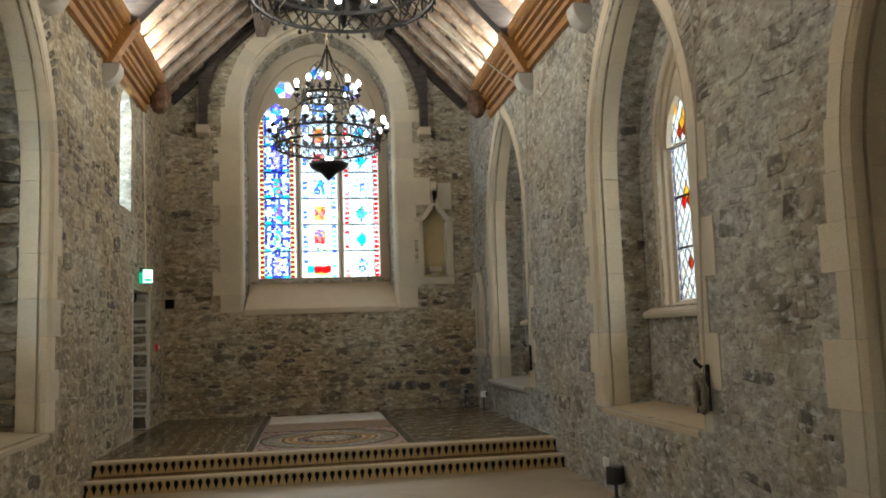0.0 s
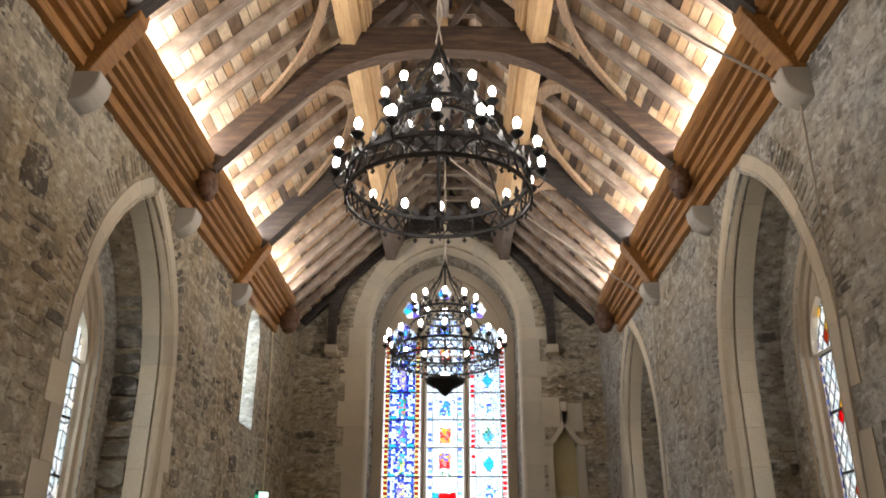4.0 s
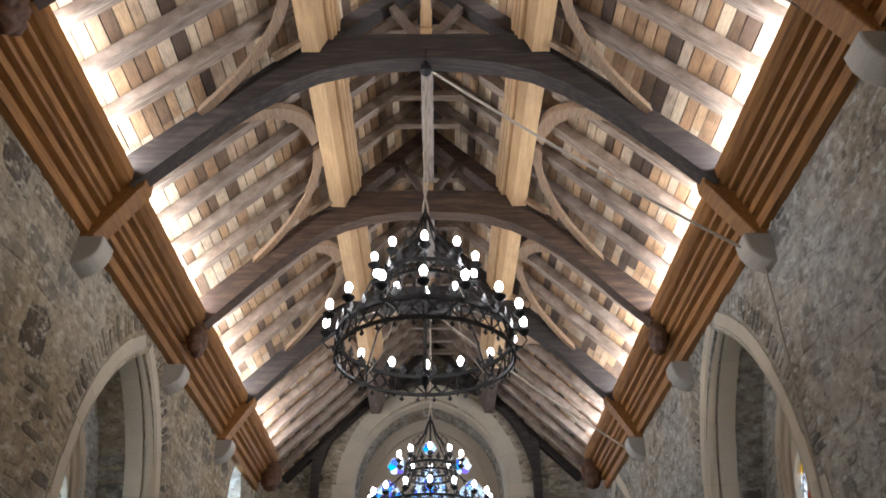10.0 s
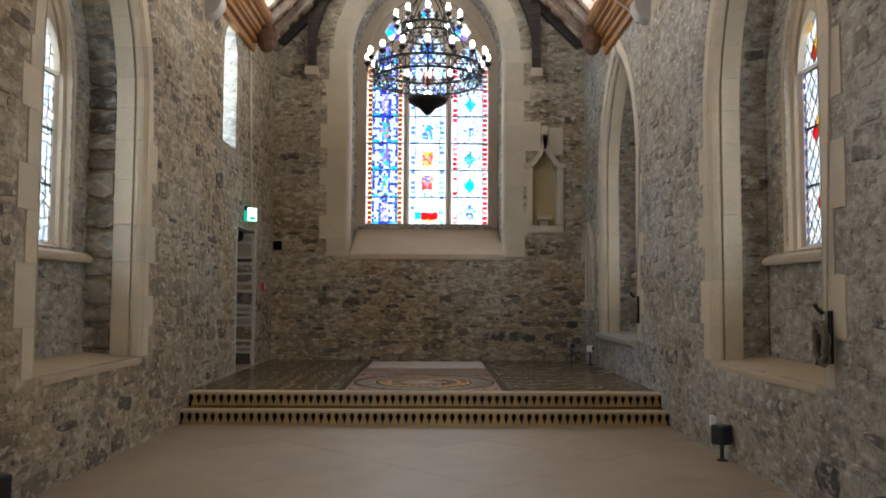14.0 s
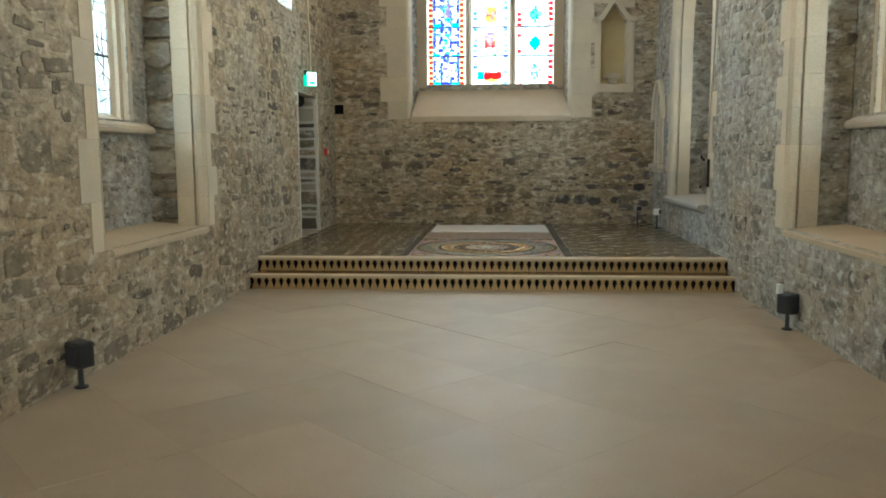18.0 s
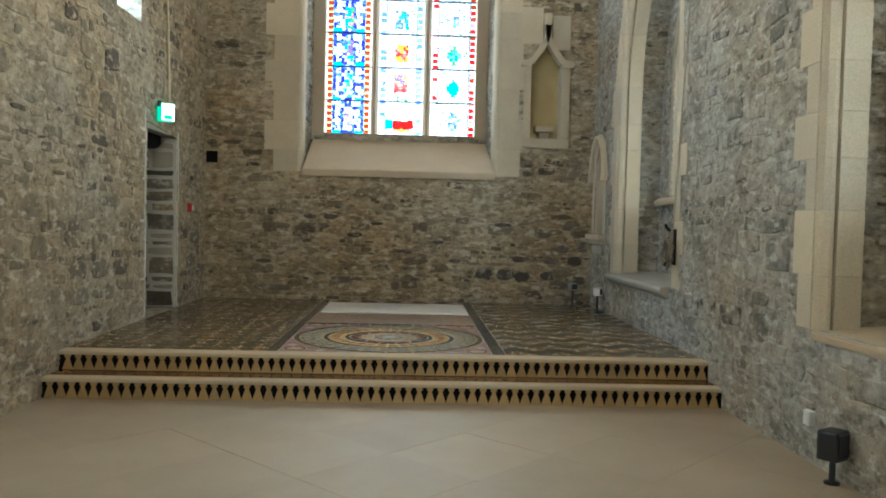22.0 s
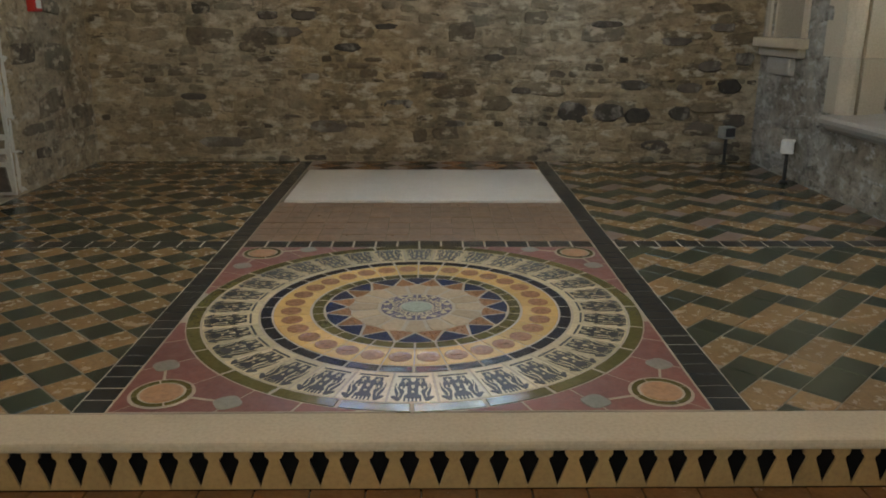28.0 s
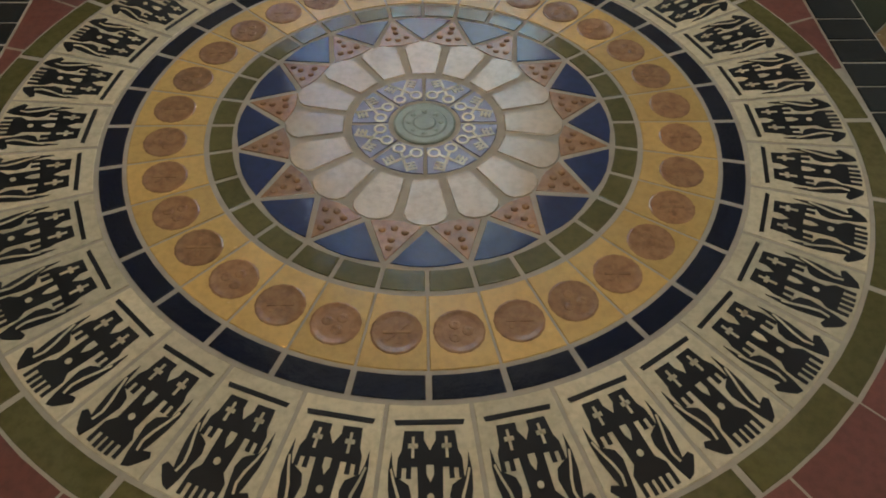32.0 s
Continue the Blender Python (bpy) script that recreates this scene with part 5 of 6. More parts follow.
# altar-window splay
for side in (1, -1):
    line = arch_line(E_C, E_HW + .01, E_Z0 + .06, E_SPRING, k=E_K)
    bm = bmesh.new()
    rings = []
    for u, v, nu, nv in line:
        q = [(u - nu * o, v - nv * o * .8 , d) for o, d in ((0.0, .33), (.06, .86), (.06, .90), (-.2, .90), (-.2, .33))]
        rings.append([bm.verts.new(east(2 * E_C - a if side < 0 else a, b, d)) for a, b, d in q])
    for a, b in zip(rings, rings[1:]):
        for i in range(5):
            bm.faces.new((a[i], a[(i + 1) % 5], b[(i + 1) % 5], b[i]))
    o = obj("window_splay", bm, MORTAR)
    tagged(o, "rough rubble splay round the altar window", "splay", kind="structure")
    length = [0.0]
    for p, q in zip(line, line[1:]):
        length.append(length[-1] + math.hypot(q[0] - p[0], q[1] - p[1]))

    def place(u, v, d, side=side):
        k = 0
        while k < len(length) - 2 and length[k + 1] < v:
            k += 1
        f = (v - length[k]) / (length[k + 1] - length[k])
        p, q = line[k], line[k + 1]
        a, b = p[0] + (q[0] - p[0]) * f, p[1] + (q[1] - p[1]) * f
        o = u / .53 * .06 + d
        a, b = a - p[2] * o, b - p[3] * o * .8
        return east(2 * E_C - a if side < 0 else a, b, .335 + u)
    rubble(o, courses(0, .5, 0, length[-1] - .05, rng, [], .85, .1), place)

# image niche beside the altar window
nic = tagged(thing("image_niche", "carved stone niche with an ogee canopy and empty bracket", "niche", "", (0.012, 0, 0.05)), kind="structure")
part("back_panel", bbox(1.6, 2.08, EAST + .2, EAST + .24, 2.3, 3.75), OCHRE, nic, "yellow ochre back of the niche")
bm = bmesh.new()
for a, b, c_, d in ((1.55, 1.645, 2.41, 3.42), (2.035, 2.15, 2.41, 3.42), (1.55, 2.15, 2.28, 2.405)):
    box(bm, a, b, EAST - .03, EAST + .2, c_, d)
bmesh.ops.bevel(bm, geom=bm.edges[:], offset=.012, segments=2, affect="EDGES")
part("niche_frame", bm, DRESSED, nic)
og = [(1.58, 3.36), (1.66, 3.42), (1.75, 3.55), (1.82, 3.66), (1.84, 3.80), (1.84, 3.92)]
for sg in (1, -1):
    pts = og if sg > 0 else [(3.68 - u, v) for u, v in og]
    flat_arch_bar(nic, "ogee_hood", pts, .075, EAST - .06, EAST + .1, DRESSED)
part("finial", bbox(1.79, 1.89, EAST - .07, EAST + .05, 3.86, 4.02, .03), DRESSED, nic)
part("canopy_block", bbox(1.50, 1.78, EAST - .012, EAST + .1, 3.62, 4.1, .01), DRESSED, nic)
part("canopy_block", bbox(1.9, 2.14, EAST - .012, EAST + .1, 3.55, 4.0, .01), DRESSED, nic)
part("bracket", bbox(1.72, 1.96, EAST + .04, EAST + .2, 2.5, 2.58, .02), DRESSED, nic)
part("bracket_foot", bbox(1.77, 1.91, EAST + .09, EAST + .2, 2.42, 2.51, .02), DRESSED, nic)
for x in (1.55, 2.12):
    part("shaft_capital", bbox(x - .05, x + .07, EAST - .06, EAST + .05, 3.33, 3.41, .02), DRESSED, nic)

# piscina in the south wall
pis = tagged(thing("piscina", "small pointed stone niche with hood mould and ledge", "niche"), kind="structure")
part("back_panel", bbox(HALF + .3, HALF + .34, 12.84, 13.56, 1.1, 2.6), DRESSED, pis)
bm = bmesh.new()
for side in (1, -1):
    pp = [(2 * 13.2 - u if side < 0 else u, v, nu * side, nv) for u, v, nu, nv in arch_line(13.2, .235, 1.24, 1.95)]
    sweep_block(bm, pp, [(0, .3), (0, .02), (.03, -.015), (.09, -.015), (.1, .02), (.1, .3)], right)
part("niche_frame", bm, DRESSED, pis)
bm = bmesh.new()
for side in (1, -1):
    pp = [(2 * 13.2 - u if side < 0 else u, v, nu * side, nv) for u, v, nu, nv in arch_line(13.2, .235, 1.9, 1.95)]
    sweep_block(bm, pp, [(.095, .02), (.095, -.05), (.12, -.07), (.145, -.04), (.145, .02)], right)
part("hood_mould", bm, DRESSED, pis)
part("ledge", bbox(HALF - .09, HALF + .3, 12.84, 13.56, 1.17, 1.235, .015), DRESSED, pis)
part("ledge_moulding", bbox(HALF - .05, HALF + .1, 12.87, 13.53, 1.11, 1.172, .015), DRESSED, pis)
part("corbel", bbox(HALF - .04, HALF + .1, 13.0, 13.4, .98, 1.112, .04), CORBEL, pis)
for side in (13.01, 13.39):
    part("cusp", bbox(HALF + .05, HALF + .18, side - .05, side + .05, 1.92, 2.0, .03), DRESSED, pis)

# doorway in the north wall: reveal stones, dark head
dw = tagged(thing("doorway_north", "narrow rubble doorway with a dark opening under a black lintel", "doorway"), kind="structure")
part("head_soffit", bbox(-HALF - .495, -HALF - .01, 11.19, 12.36, 2.215, 2.27), CORBEL, dw, "rough grey stone head")
bm = bmesh.new()
drop = [(11.30, 2.26), (11.30, 2.10), (11.45, 2.075), (11.75, 2.05), (12.0, 2.055), (12.16, 2.085), (12.24, 2.13), (12.25, 2.26)]
prism(bm, drop, lambda u, v: left(u, v, .40), lambda u, v: left(u, v, .15), .02)
part("lintel", bm, BLACK, dw, "plain black lintel")
# black sheet that stands in for the unlit depth of the opening
part("opening_dark", bbox(-HALF - .498, -HALF - .442, 11.2, 12.36, .31, 2.2), BLACK, dw, "black sheet standing in for the dark depth of the opening")
# small squared stones of the far reveal in two uneven columns, set in pale pointing
z = .318
while z < 2.16:
    h = min(rng.choice((.07, .09, .11, .14, .17, .20, .22)), 2.2 - z)
    cut = rng.choice((0, .25, .27, .30, .31, .33))
    for a, b in (((.02, .405),) if not cut else ((.02, cut), (cut + .03, .41))):
        for z0, z1 in ((z, z + h),) if b - a > .15 or h < .14 else ((z, z + h * .45), (z + h * .45 + .012, z + h)):
            bm = bmesh.new()
            q = [(u + rng.uniform(-.012, .012), v + rng.uniform(-.008, .008)) for u, v in ((a, z0), ((a + b) / 2, z0), (b, z0 + .004), (b, z1 - .026), ((a + b) / 2, z1 - .024), (a, z1 - .026))]
            y = 12.312 - rng.uniform(0, .01)
            prism(bm, q, lambda u, v: (-HALF - u, 12.345, v), lambda u, v: (-HALF - u, y, v), .12)
            part("reveal_stone", bm, rng.choice((RUBBLE_OCHRE, QUOIN, RUBBLE_OCHRE, DARKSTONE, RUBBLE)), dw)
    z += h
part("joint_bed", bbox(-HALF - .418, -HALF - .004, 12.318, 12.345, .31, 2.21), LIMEWASH, dw, "pale lime pointing")
# limewash left in a ragged line down both arrises, running out along the joints
for y, wide, reach in ((11.30, .035, .22), (12.375, .03, .10)):
    z = .33
    while z < 2.2:
        h = rng.uniform(.10, .26)
        w = rng.uniform(.4, 1.2) * wide
        o = rng.uniform(-.035, .012)
        bm = bmesh.new()
        q = [(y + o - w + rng.uniform(-.01, .01), z), (y + o + rng.uniform(0, .015), z - .01), (y + o + rng.uniform(0, .02), z + h * .5), (y + o + .005, z + h), (y + o - w * .6, z + h + .01), (y + o - w * 1.2, z + h * .45)]
        prism(bm, q, lambda u, v: left(u, v, .012), lambda u, v: left(u, v, -.006), .1)
        part("limewash_flake", bm, LIMEWASH, dw, "flaking white limewash")
        if rng.random() < .75:
            n, t = rng.uniform(.3, 1) * reach, rng.uniform(.008, .018)
            s0 = 1 if y > 12 else -1
            bm = bmesh.new()
            q = [(y + o, z - t), (y + o + s0 * n * .5, z - t * rng.uniform(0, 1.5)), (y + o + s0 * n, z + rng.uniform(-.02, .02)), (y + o + s0 * n * .45, z + t), (y + o, z + t * 1.4)]
            prism(bm, q if s0 > 0 else q[::-1], lambda u, v: left(u, v, .012), lambda u, v: left(u, v, -.004), .1)
            part("limewash_flake", bm, LIMEWASH, dw, "flaking white limewash")
        z += h

# ---- chancel pavement ----
Y0, YC0, YC1, YB0, YB1 = 9.535, 11.195, 11.305, 12.16, 13.185
BL0, BL1, BR0, BR1 = -0.972, -0.876, 0.818, 0.928
pave = {}
for nm, lb in (("tile_panel_front_north", "chequer of dark green and tan diagonal tiles"), ("tile_panel_back_north", "large and small dark green lozenges on tan tiles"),
               ("tile_panel_front_south", "zigzag of dark green tiles on tan tiles"), ("tile_panel_back_south", "worn zigzag of dark green and brown tiles"),
               ("tile_border", "narrow border of near-black glazed tiles"), ("tile_strip_altar", "plain brown relief tiles and a patterned strip by the altar wall")):
    pave[nm] = tagged(thing(nm, lb + " on the chancel floor", "tiled floor"), kind="structure")
rt = random.Random(5)
lattice("tile", .125, -HALF, BL0, Y0, YC0, DAIS, pave["tile_panel_front_north"], lambda i, j: T_GREEN if (i + j) % 2 == 0 else T_TAN, org=(-1.13, 9.79))


def zigzag(x0, x1, y0, y1, org, parent, au=.117, av=.119, odd=T_TAN):
    """Green waves of diagonal tiles, three along and one across in turn, with tan waves between them."""
    r2 = math.sqrt(.5)
    for m in range(-22, 23):
        k = m // 2
        for i0 in range(-24, 25):
            for a, b, mat in (((0, 2, T_GREEN), (2, 3, T_GREEN), (3, 4, T_TAN)) if m % 2 == 0 else ((2, 3, T_GREEN), (3, 4, T_TAN), (4, 6, T_TAN))):
                u0, u1 = org[0] + (4 * i0 + 2 * k + a - 2.5) * au, org[0] + (4 * i0 + 2 * k + b - 2.5) * au
                v0, v1 = org[1] - (m - .5) * av, org[1] - (m - 1.5) * av
                q = [((u - v) * r2, (u + v) * r2) for u, v in ((u0, v0), (u1, v0), (u1, v1), (u0, v1))]
                q = clip(q, x0, x1, y0, y1)
                if len(q) >= 3 and abs(sum(q[n - 1][0] * q[n][1] - q[n][0] * q[n - 1][1] for n in range(len(q)))) > au * au * .2:
                    paver("tile", q, DAIS + rt.uniform(-.001, .001), odd if mat is T_TAN and rt.random() < .2 else mat, parent, gap=.0035)


zigzag(BR1, HALF, Y0, YC0, (8.15, 6.10), pave["tile_panel_front_south"])
zigzag(BR1, HALF, YC1, EAST, (8.15 + .06, 6.10 + .2), pave["tile_panel_back_south"], .108, .11, T_BROWN)


def big_small(a, x0, x1, y0, y1, org, parent):
    s = a / math.sqrt(2)
    for i in range(-16, 17):
        for j in range(-16, 17):
            for (u0, v0, lu, lv, m) in ((0, 0, 1, 1, T_GREEN), (1, 0, 2, 1, T_TAN), (0, 1, 1, 2, T_TAN), (1, 1, 2, 2, T_GREEN)):
                q = []
                for du, dv in ((0, 0), (lu, 0), (lu, lv), (0, lv)):
                    uu, vv = 3 * i + u0 + du, 3 * j + v0 + dv
                    q.append((org[0] + (uu - vv) * s, org[1] + (uu + vv) * s))
                q = clip(q, x0, x1, y0, y1)
                if len(q) >= 3:
                    ar = abs(sum(q[k - 1][0] * q[k][1] - q[k][0] * q[k - 1][1] for k in range(len(q))))
                    if ar > a * a * .25:
                        paver("tile", q, DAIS + rt.uniform(-.001, .001), m, parent)


big_small(.095, -HALF, BL0, YC1, EAST, (-1.7, 11.9), pave["tile_panel_back_north"])
for a, b in ((BL0, BL1), (BR0, BR1)):
    n = 52
    part("border_bed", bbox(a, b, Y0, EAST, DAIS - .03, DAIS - .0012), PALEGROUT, pave["tile_border"])
    for k in range(n):
        y0, y1 = Y0 + (EAST - Y0) * k / n, Y0 + (EAST - Y0) * (k + 1) / n
        paver("border_tile", [(a, y0), (b, y0), (b, y1), (a, y1)], DAIS + .001 + rt.uniform(-.001, .001), T_BLACK, pave["tile_border"], gap=.0042)
for a, b in ((-HALF, BL0), (BL1, BR0), (BR1, HALF)):
    n = max(1, round((b - a) / .107))
    part("border_bed", bbox(a + .001, b - .001, YC0, YC1, DAIS - .03, DAIS - .0014), PALEGROUT, pave["tile_border"])
    for k in range(n):
        x0, x1 = a + (b - a) * k / n, a + (b - a) * (k + 1) / n
        paver("border_tile", [(x0, YC0), (x1, YC0), (x1, YC1), (x0, YC1)], DAIS + rt.uniform(-.001, .001), T_BLACK, pave["tile_border"], gap=.005)
nx, ny = 15, 7
for i in range(nx):
    for j in range(ny):
        x0, x1 = BL1 + (BR0 - BL1) * i / nx, BL1 + (BR0 - BL1) * (i + 1) / nx
        y0, y1 = YC1 + (YB0 - YC1) * j / ny, YC1 + (YB0 - YC1) * (j + 1) / ny
        paver("relief_tile", [(x0, y0), (x1, y0), (x1, y1), (x0, y1)], DAIS + rt.uniform(-.0015, .0015), T_RELIEF, pave["tile_strip_altar"], gap=.0018)
lattice("tile", .15, BL1, BR0, YB1, EAST, DAIS, pave["tile_strip_altar"], lambda i, j: (T_BLACK, T_BROWN, T_COPPER)[(i + 2 * j) % 3], org=(-.013, 13.1))
sl = obj("altar_slab", bbox(-.846, .81, YB0 + .003, YB1 - .003, DAIS - .03, DAIS + .012, .006), SLABWHITE)
tagged(sl, "smooth white stone slab set into the tiled floor", "floor slab")

# ---- the roundel of painted tiles ----
RC = (-.027, 10.37)
rd = thing("tile_roundel", "round mosaic of castle tiles, yellow ring, star and cream petals", "tile mosaic")


def pol(r, a):
    """A point of the roundel: a in degrees from the side of the steps."""
    r *= 1.045
    return (RC[0] + r * math.sin(radians(a)), RC[1] - r * math.cos(radians(a)))


def sector(r0, r1, a0, a1, n=3):
    return [pol(r0, a0 + (a1 - a0) * k / n) for k in range(n + 1)] + [pol(r1, a1 - (a1 - a0) * k / n) for k in range(n + 1)]


def flat(name, polys, z, mat, parent, label="", h=.0012):
    """Glaze shapes lying on a tile."""
    bm = bmesh.new()
    for p in polys:
        prism(bm, p, lambda u, v: (u, v, z - .004), lambda u, v: (u, v, z + h))
    return part(name, bm, mat, parent, label)


Z = DAIS + .002
part("bed", bbox(BL1 + .002, BR0 - .002, Y0, YC0, DAIS - .03, DAIS + .0004), PALEGROUT, rd)
A = 360 / 32


def castle(c, parent):
    """The black castle and two fish on one tile, drawn in tile coordinates."""
    def m(u, v):
        # u across -1..1, v from the inner edge 0..1
        r = .578 + v * .173
        return pol(r, c + u * A / 2 * .96)
    side = [(.13, .13), (.57, .13), (.60, .29), (.67, .35), (.67, .50), (.57, .50), (.57, .42), (.48, .42), (.48, .50), (.38, .50), (.38, .41), (.26, .41),
            (.23, .70), (.36, .77), (.36, .95), (.28, .95), (.28, .85), (.19, .85), (.19, .96), (.11, .96), (.11, .85), (.045, .85), (.045, .96)]
    fish = [(.81, .30), (.84, .45), (.81, .59), (.73, .73), (.68, .80), (.84, .78), (.90, .82), (.77, .89), (.66, .94), (.53, .96), (.46, .86), (.41, .74), (.36, .63), (.42, .55), (.54, .52), (.69, .49), (.76, .41)]
    line = [(.77, .43), (.69, .53), (.58, .64), (.53, .74), (.57, .82), (.615, .82), (.58, .74), (.63, .65), (.73, .54), (.81, .44)]
    polys = [[(-.82, .045), (.82, .045), (.78, .085), (-.78, .085)], [(0, .285), (.13, .20)] + side + [(-u, v) for u, v in side[::-1]] + [(-.13, .20)]]
    lt = [[(-.075, .40), (.075, .40), (.075, .47), (0, .53), (-.075, .47)], [(.07 * math.cos(t * .785), .64 + .03 * math.sin(t * .785)) for t in range(8)]]
    for s in (1, -1):
        polys.append([(s * u, v) for u, v in fish])
        lt += [[(s * u, v) for u, v in line], [(s * .36 - .03, .18), (s * .36 + .03, .18), (s * .36 + .03, .345), (s * .36 - .03, .345)], [(s * .36 - .105, .235), (s * .36 + .105, .235), (s * .36 + .105, .27), (s * .36 - .105, .27)]]
    flat("castle_motif", [[m(u, v) for u, v in p] for p in polys], Z, INK, parent)
    flat("castle_detail", [[m(u, v) for u, v in p] for p in lt], Z + .0015, T_CREAM, parent)


for k in range(32):
    c = k * A
    t = paver("castle_tile", sector(.560, .752, c - A / 2 + .1, c + A / 2 - .1), Z, T_CREAM, rd, .02, .002)
    castle(c, t)
    paver("navy_tile", sector(.516, .556, c + .1, c + A - .1), Z, T_NAVY, rd, .02, .0025)
    paver("yellow_tile", sector(.381, .512, c + .05, c + A - .05), Z, T_YELLOW, rd, .02, .0015)
    bm = bmesh.new()
    x, y = pol(.449, c + A / 2)
    lathe(bm, [(.039, -.01), (.039, .001), (.036, .0018), (.032, .0014), (.028, .001)], (x, y, Z), 16)
    d = part("relief_disc", bm, T_COPPER, rd, "terracotta disc with a stamped pattern")
    if k % 2 == 0:
        bm = bmesh.new()
        for q in range(3):
            px, py = x + .013 * math.cos(q * 2.1 + k), y + .013 * math.sin(q * 2.1 + k)
            lathe(bm, [(.010, 0), (.008, .0018), (.004, .0022), (.003, .0017)], (px, py, Z), 8)
        part("disc_relief", bm, T_COPPER, d)
    else:
        bm = bmesh.new()
        for q in range(4):
            aa = q * math.pi / 4
            bar(bm, (x - .02 * math.cos(aa), y - .02 * math.sin(aa), Z - q * .0004), (x + .02 * math.cos(aa), y + .02 * math.sin(aa), Z - q * .0004), .005, .0045)
        part("disc_wheel", bm, T_COPPER, d)
    paver("olive_tile", sector(.334, .376, c + .15, c + A - .15), Z, T_OLIVE, rd, .02, .002)
for k in range(16):
    c = k * 22.5
    paver("blue_tile", [pol(.250, c), pol(.3265, c + 10.6), pol(.329, c + 5), pol(.330, c), pol(.329, c - 5), pol(.3265, c - 10.6)], Z, T_BLUE, rd, .02, .003)
    tt = paver("star_tile", [pol(.237, c + 11.25 - 2.0), pol(.247, c + 11.25 - 10.2), pol(.326, c + 11.25), pol(.247, c + 11.25 + 10.2), pol(.237, c + 11.25 + 2.0)], Z, T_COPPER, rd, .02, .003)
    bm = bmesh.new()
    for rr, da in ((.262, -4), (.262, 4), (.28, 0), (.297, 0), (.255, 0)):
        px, py = pol(rr, c + 11.25 + da)
        lathe(bm, [(.0065, 0), (.005, .003), (.002, .004)], (px, py, Z), 7)
    part("star_relief", bm, T_COPPER, tt)
    pts = [pol(.137, c - 10), pol(.137, c + 10)] + [pol(.218 + .031 * math.cos(radians(b)), c + 10.3 * math.sin(radians(b))) for b in (78, 52, 26, 0, -26, -52, -78)]
    paver("petal_tile", pts, Z + .001, T_PETAL, rd, .02, .003, .007)
for k in range(8):
    c = k * 45 + 22.5
    t = paver("key_tile", sector(.063, .131, c - 21.8, c + 21.8, 5), Z, T_PURPLE, rd, .02, .0015)
    polys = []
    for s in (1, -1):
        px, py = pol(.0795, c + s * 11.5)
        loop = [(px + .0125 * math.cos(w * .5236), py + .0125 * math.sin(w * .5236)) for w in range(13)] + [(px + .0078 * math.cos(w * .5236), py + .0078 * math.sin(w * .5236)) for w in range(12, -1, -1)]
        polys.append(loop)
        a, b = Vector((px, py)), Vector(pol(.126, c - s * 9))
        d = (b - a).normalized()
        a = a + d * .011
        n = Vector((-d.y, d.x))
        if (Vector(pol(.11, c)) - b).dot(n) > 0:
            n = -n
        polys.append([tuple(a + n * .0027), tuple(b + n * .0027), tuple(b - n * .0027), tuple(a - n * .0027)])
        for f in (.001, .0085, .016):
            p = b - d * f
            polys.append([tuple(p), tuple(p - d * .0045), tuple(p - d * .0045 + n * .0175), tuple(p + n * .0175)])
        p = b - d * .003
        polys.append([tuple(p + n * .008), tuple(p - d * .016 + n * .008), tuple(p - d * .016 + n * .012), tuple(p + n * .012)])
    flat("key_motif", polys, Z, T_CREAM, t)
bm = bmesh.new()
lathe(bm, [(.058, -.01), (.058, .001), (.054, .0025), (.042, .0015), (.039, .003), (.022, .002), (.019, .0035), (.004, .003)], (RC[0], RC[1], Z), 24)
t = part("centre_tile", bm, T_SAGE, rd, "sage green round centre tile with stamped rings")
bm = bmesh.new()
for q in range(8):
    px, py = RC[0] + .03 * math.cos(q * .785), RC[1] + .03 * math.sin(q * .785)
    lathe(bm, [(.006, 0), (.005, .003), (.002, .004)], (px, py, Z), 6)
part("centre_relief", bm, T_SAGE, t)
for k in range(24):
    paver("rim_tile", sector(.756, .801, k * 15 + .15, k * 15 + 14.85, 4), Z, T_OLIVE, rd, .02, .002)
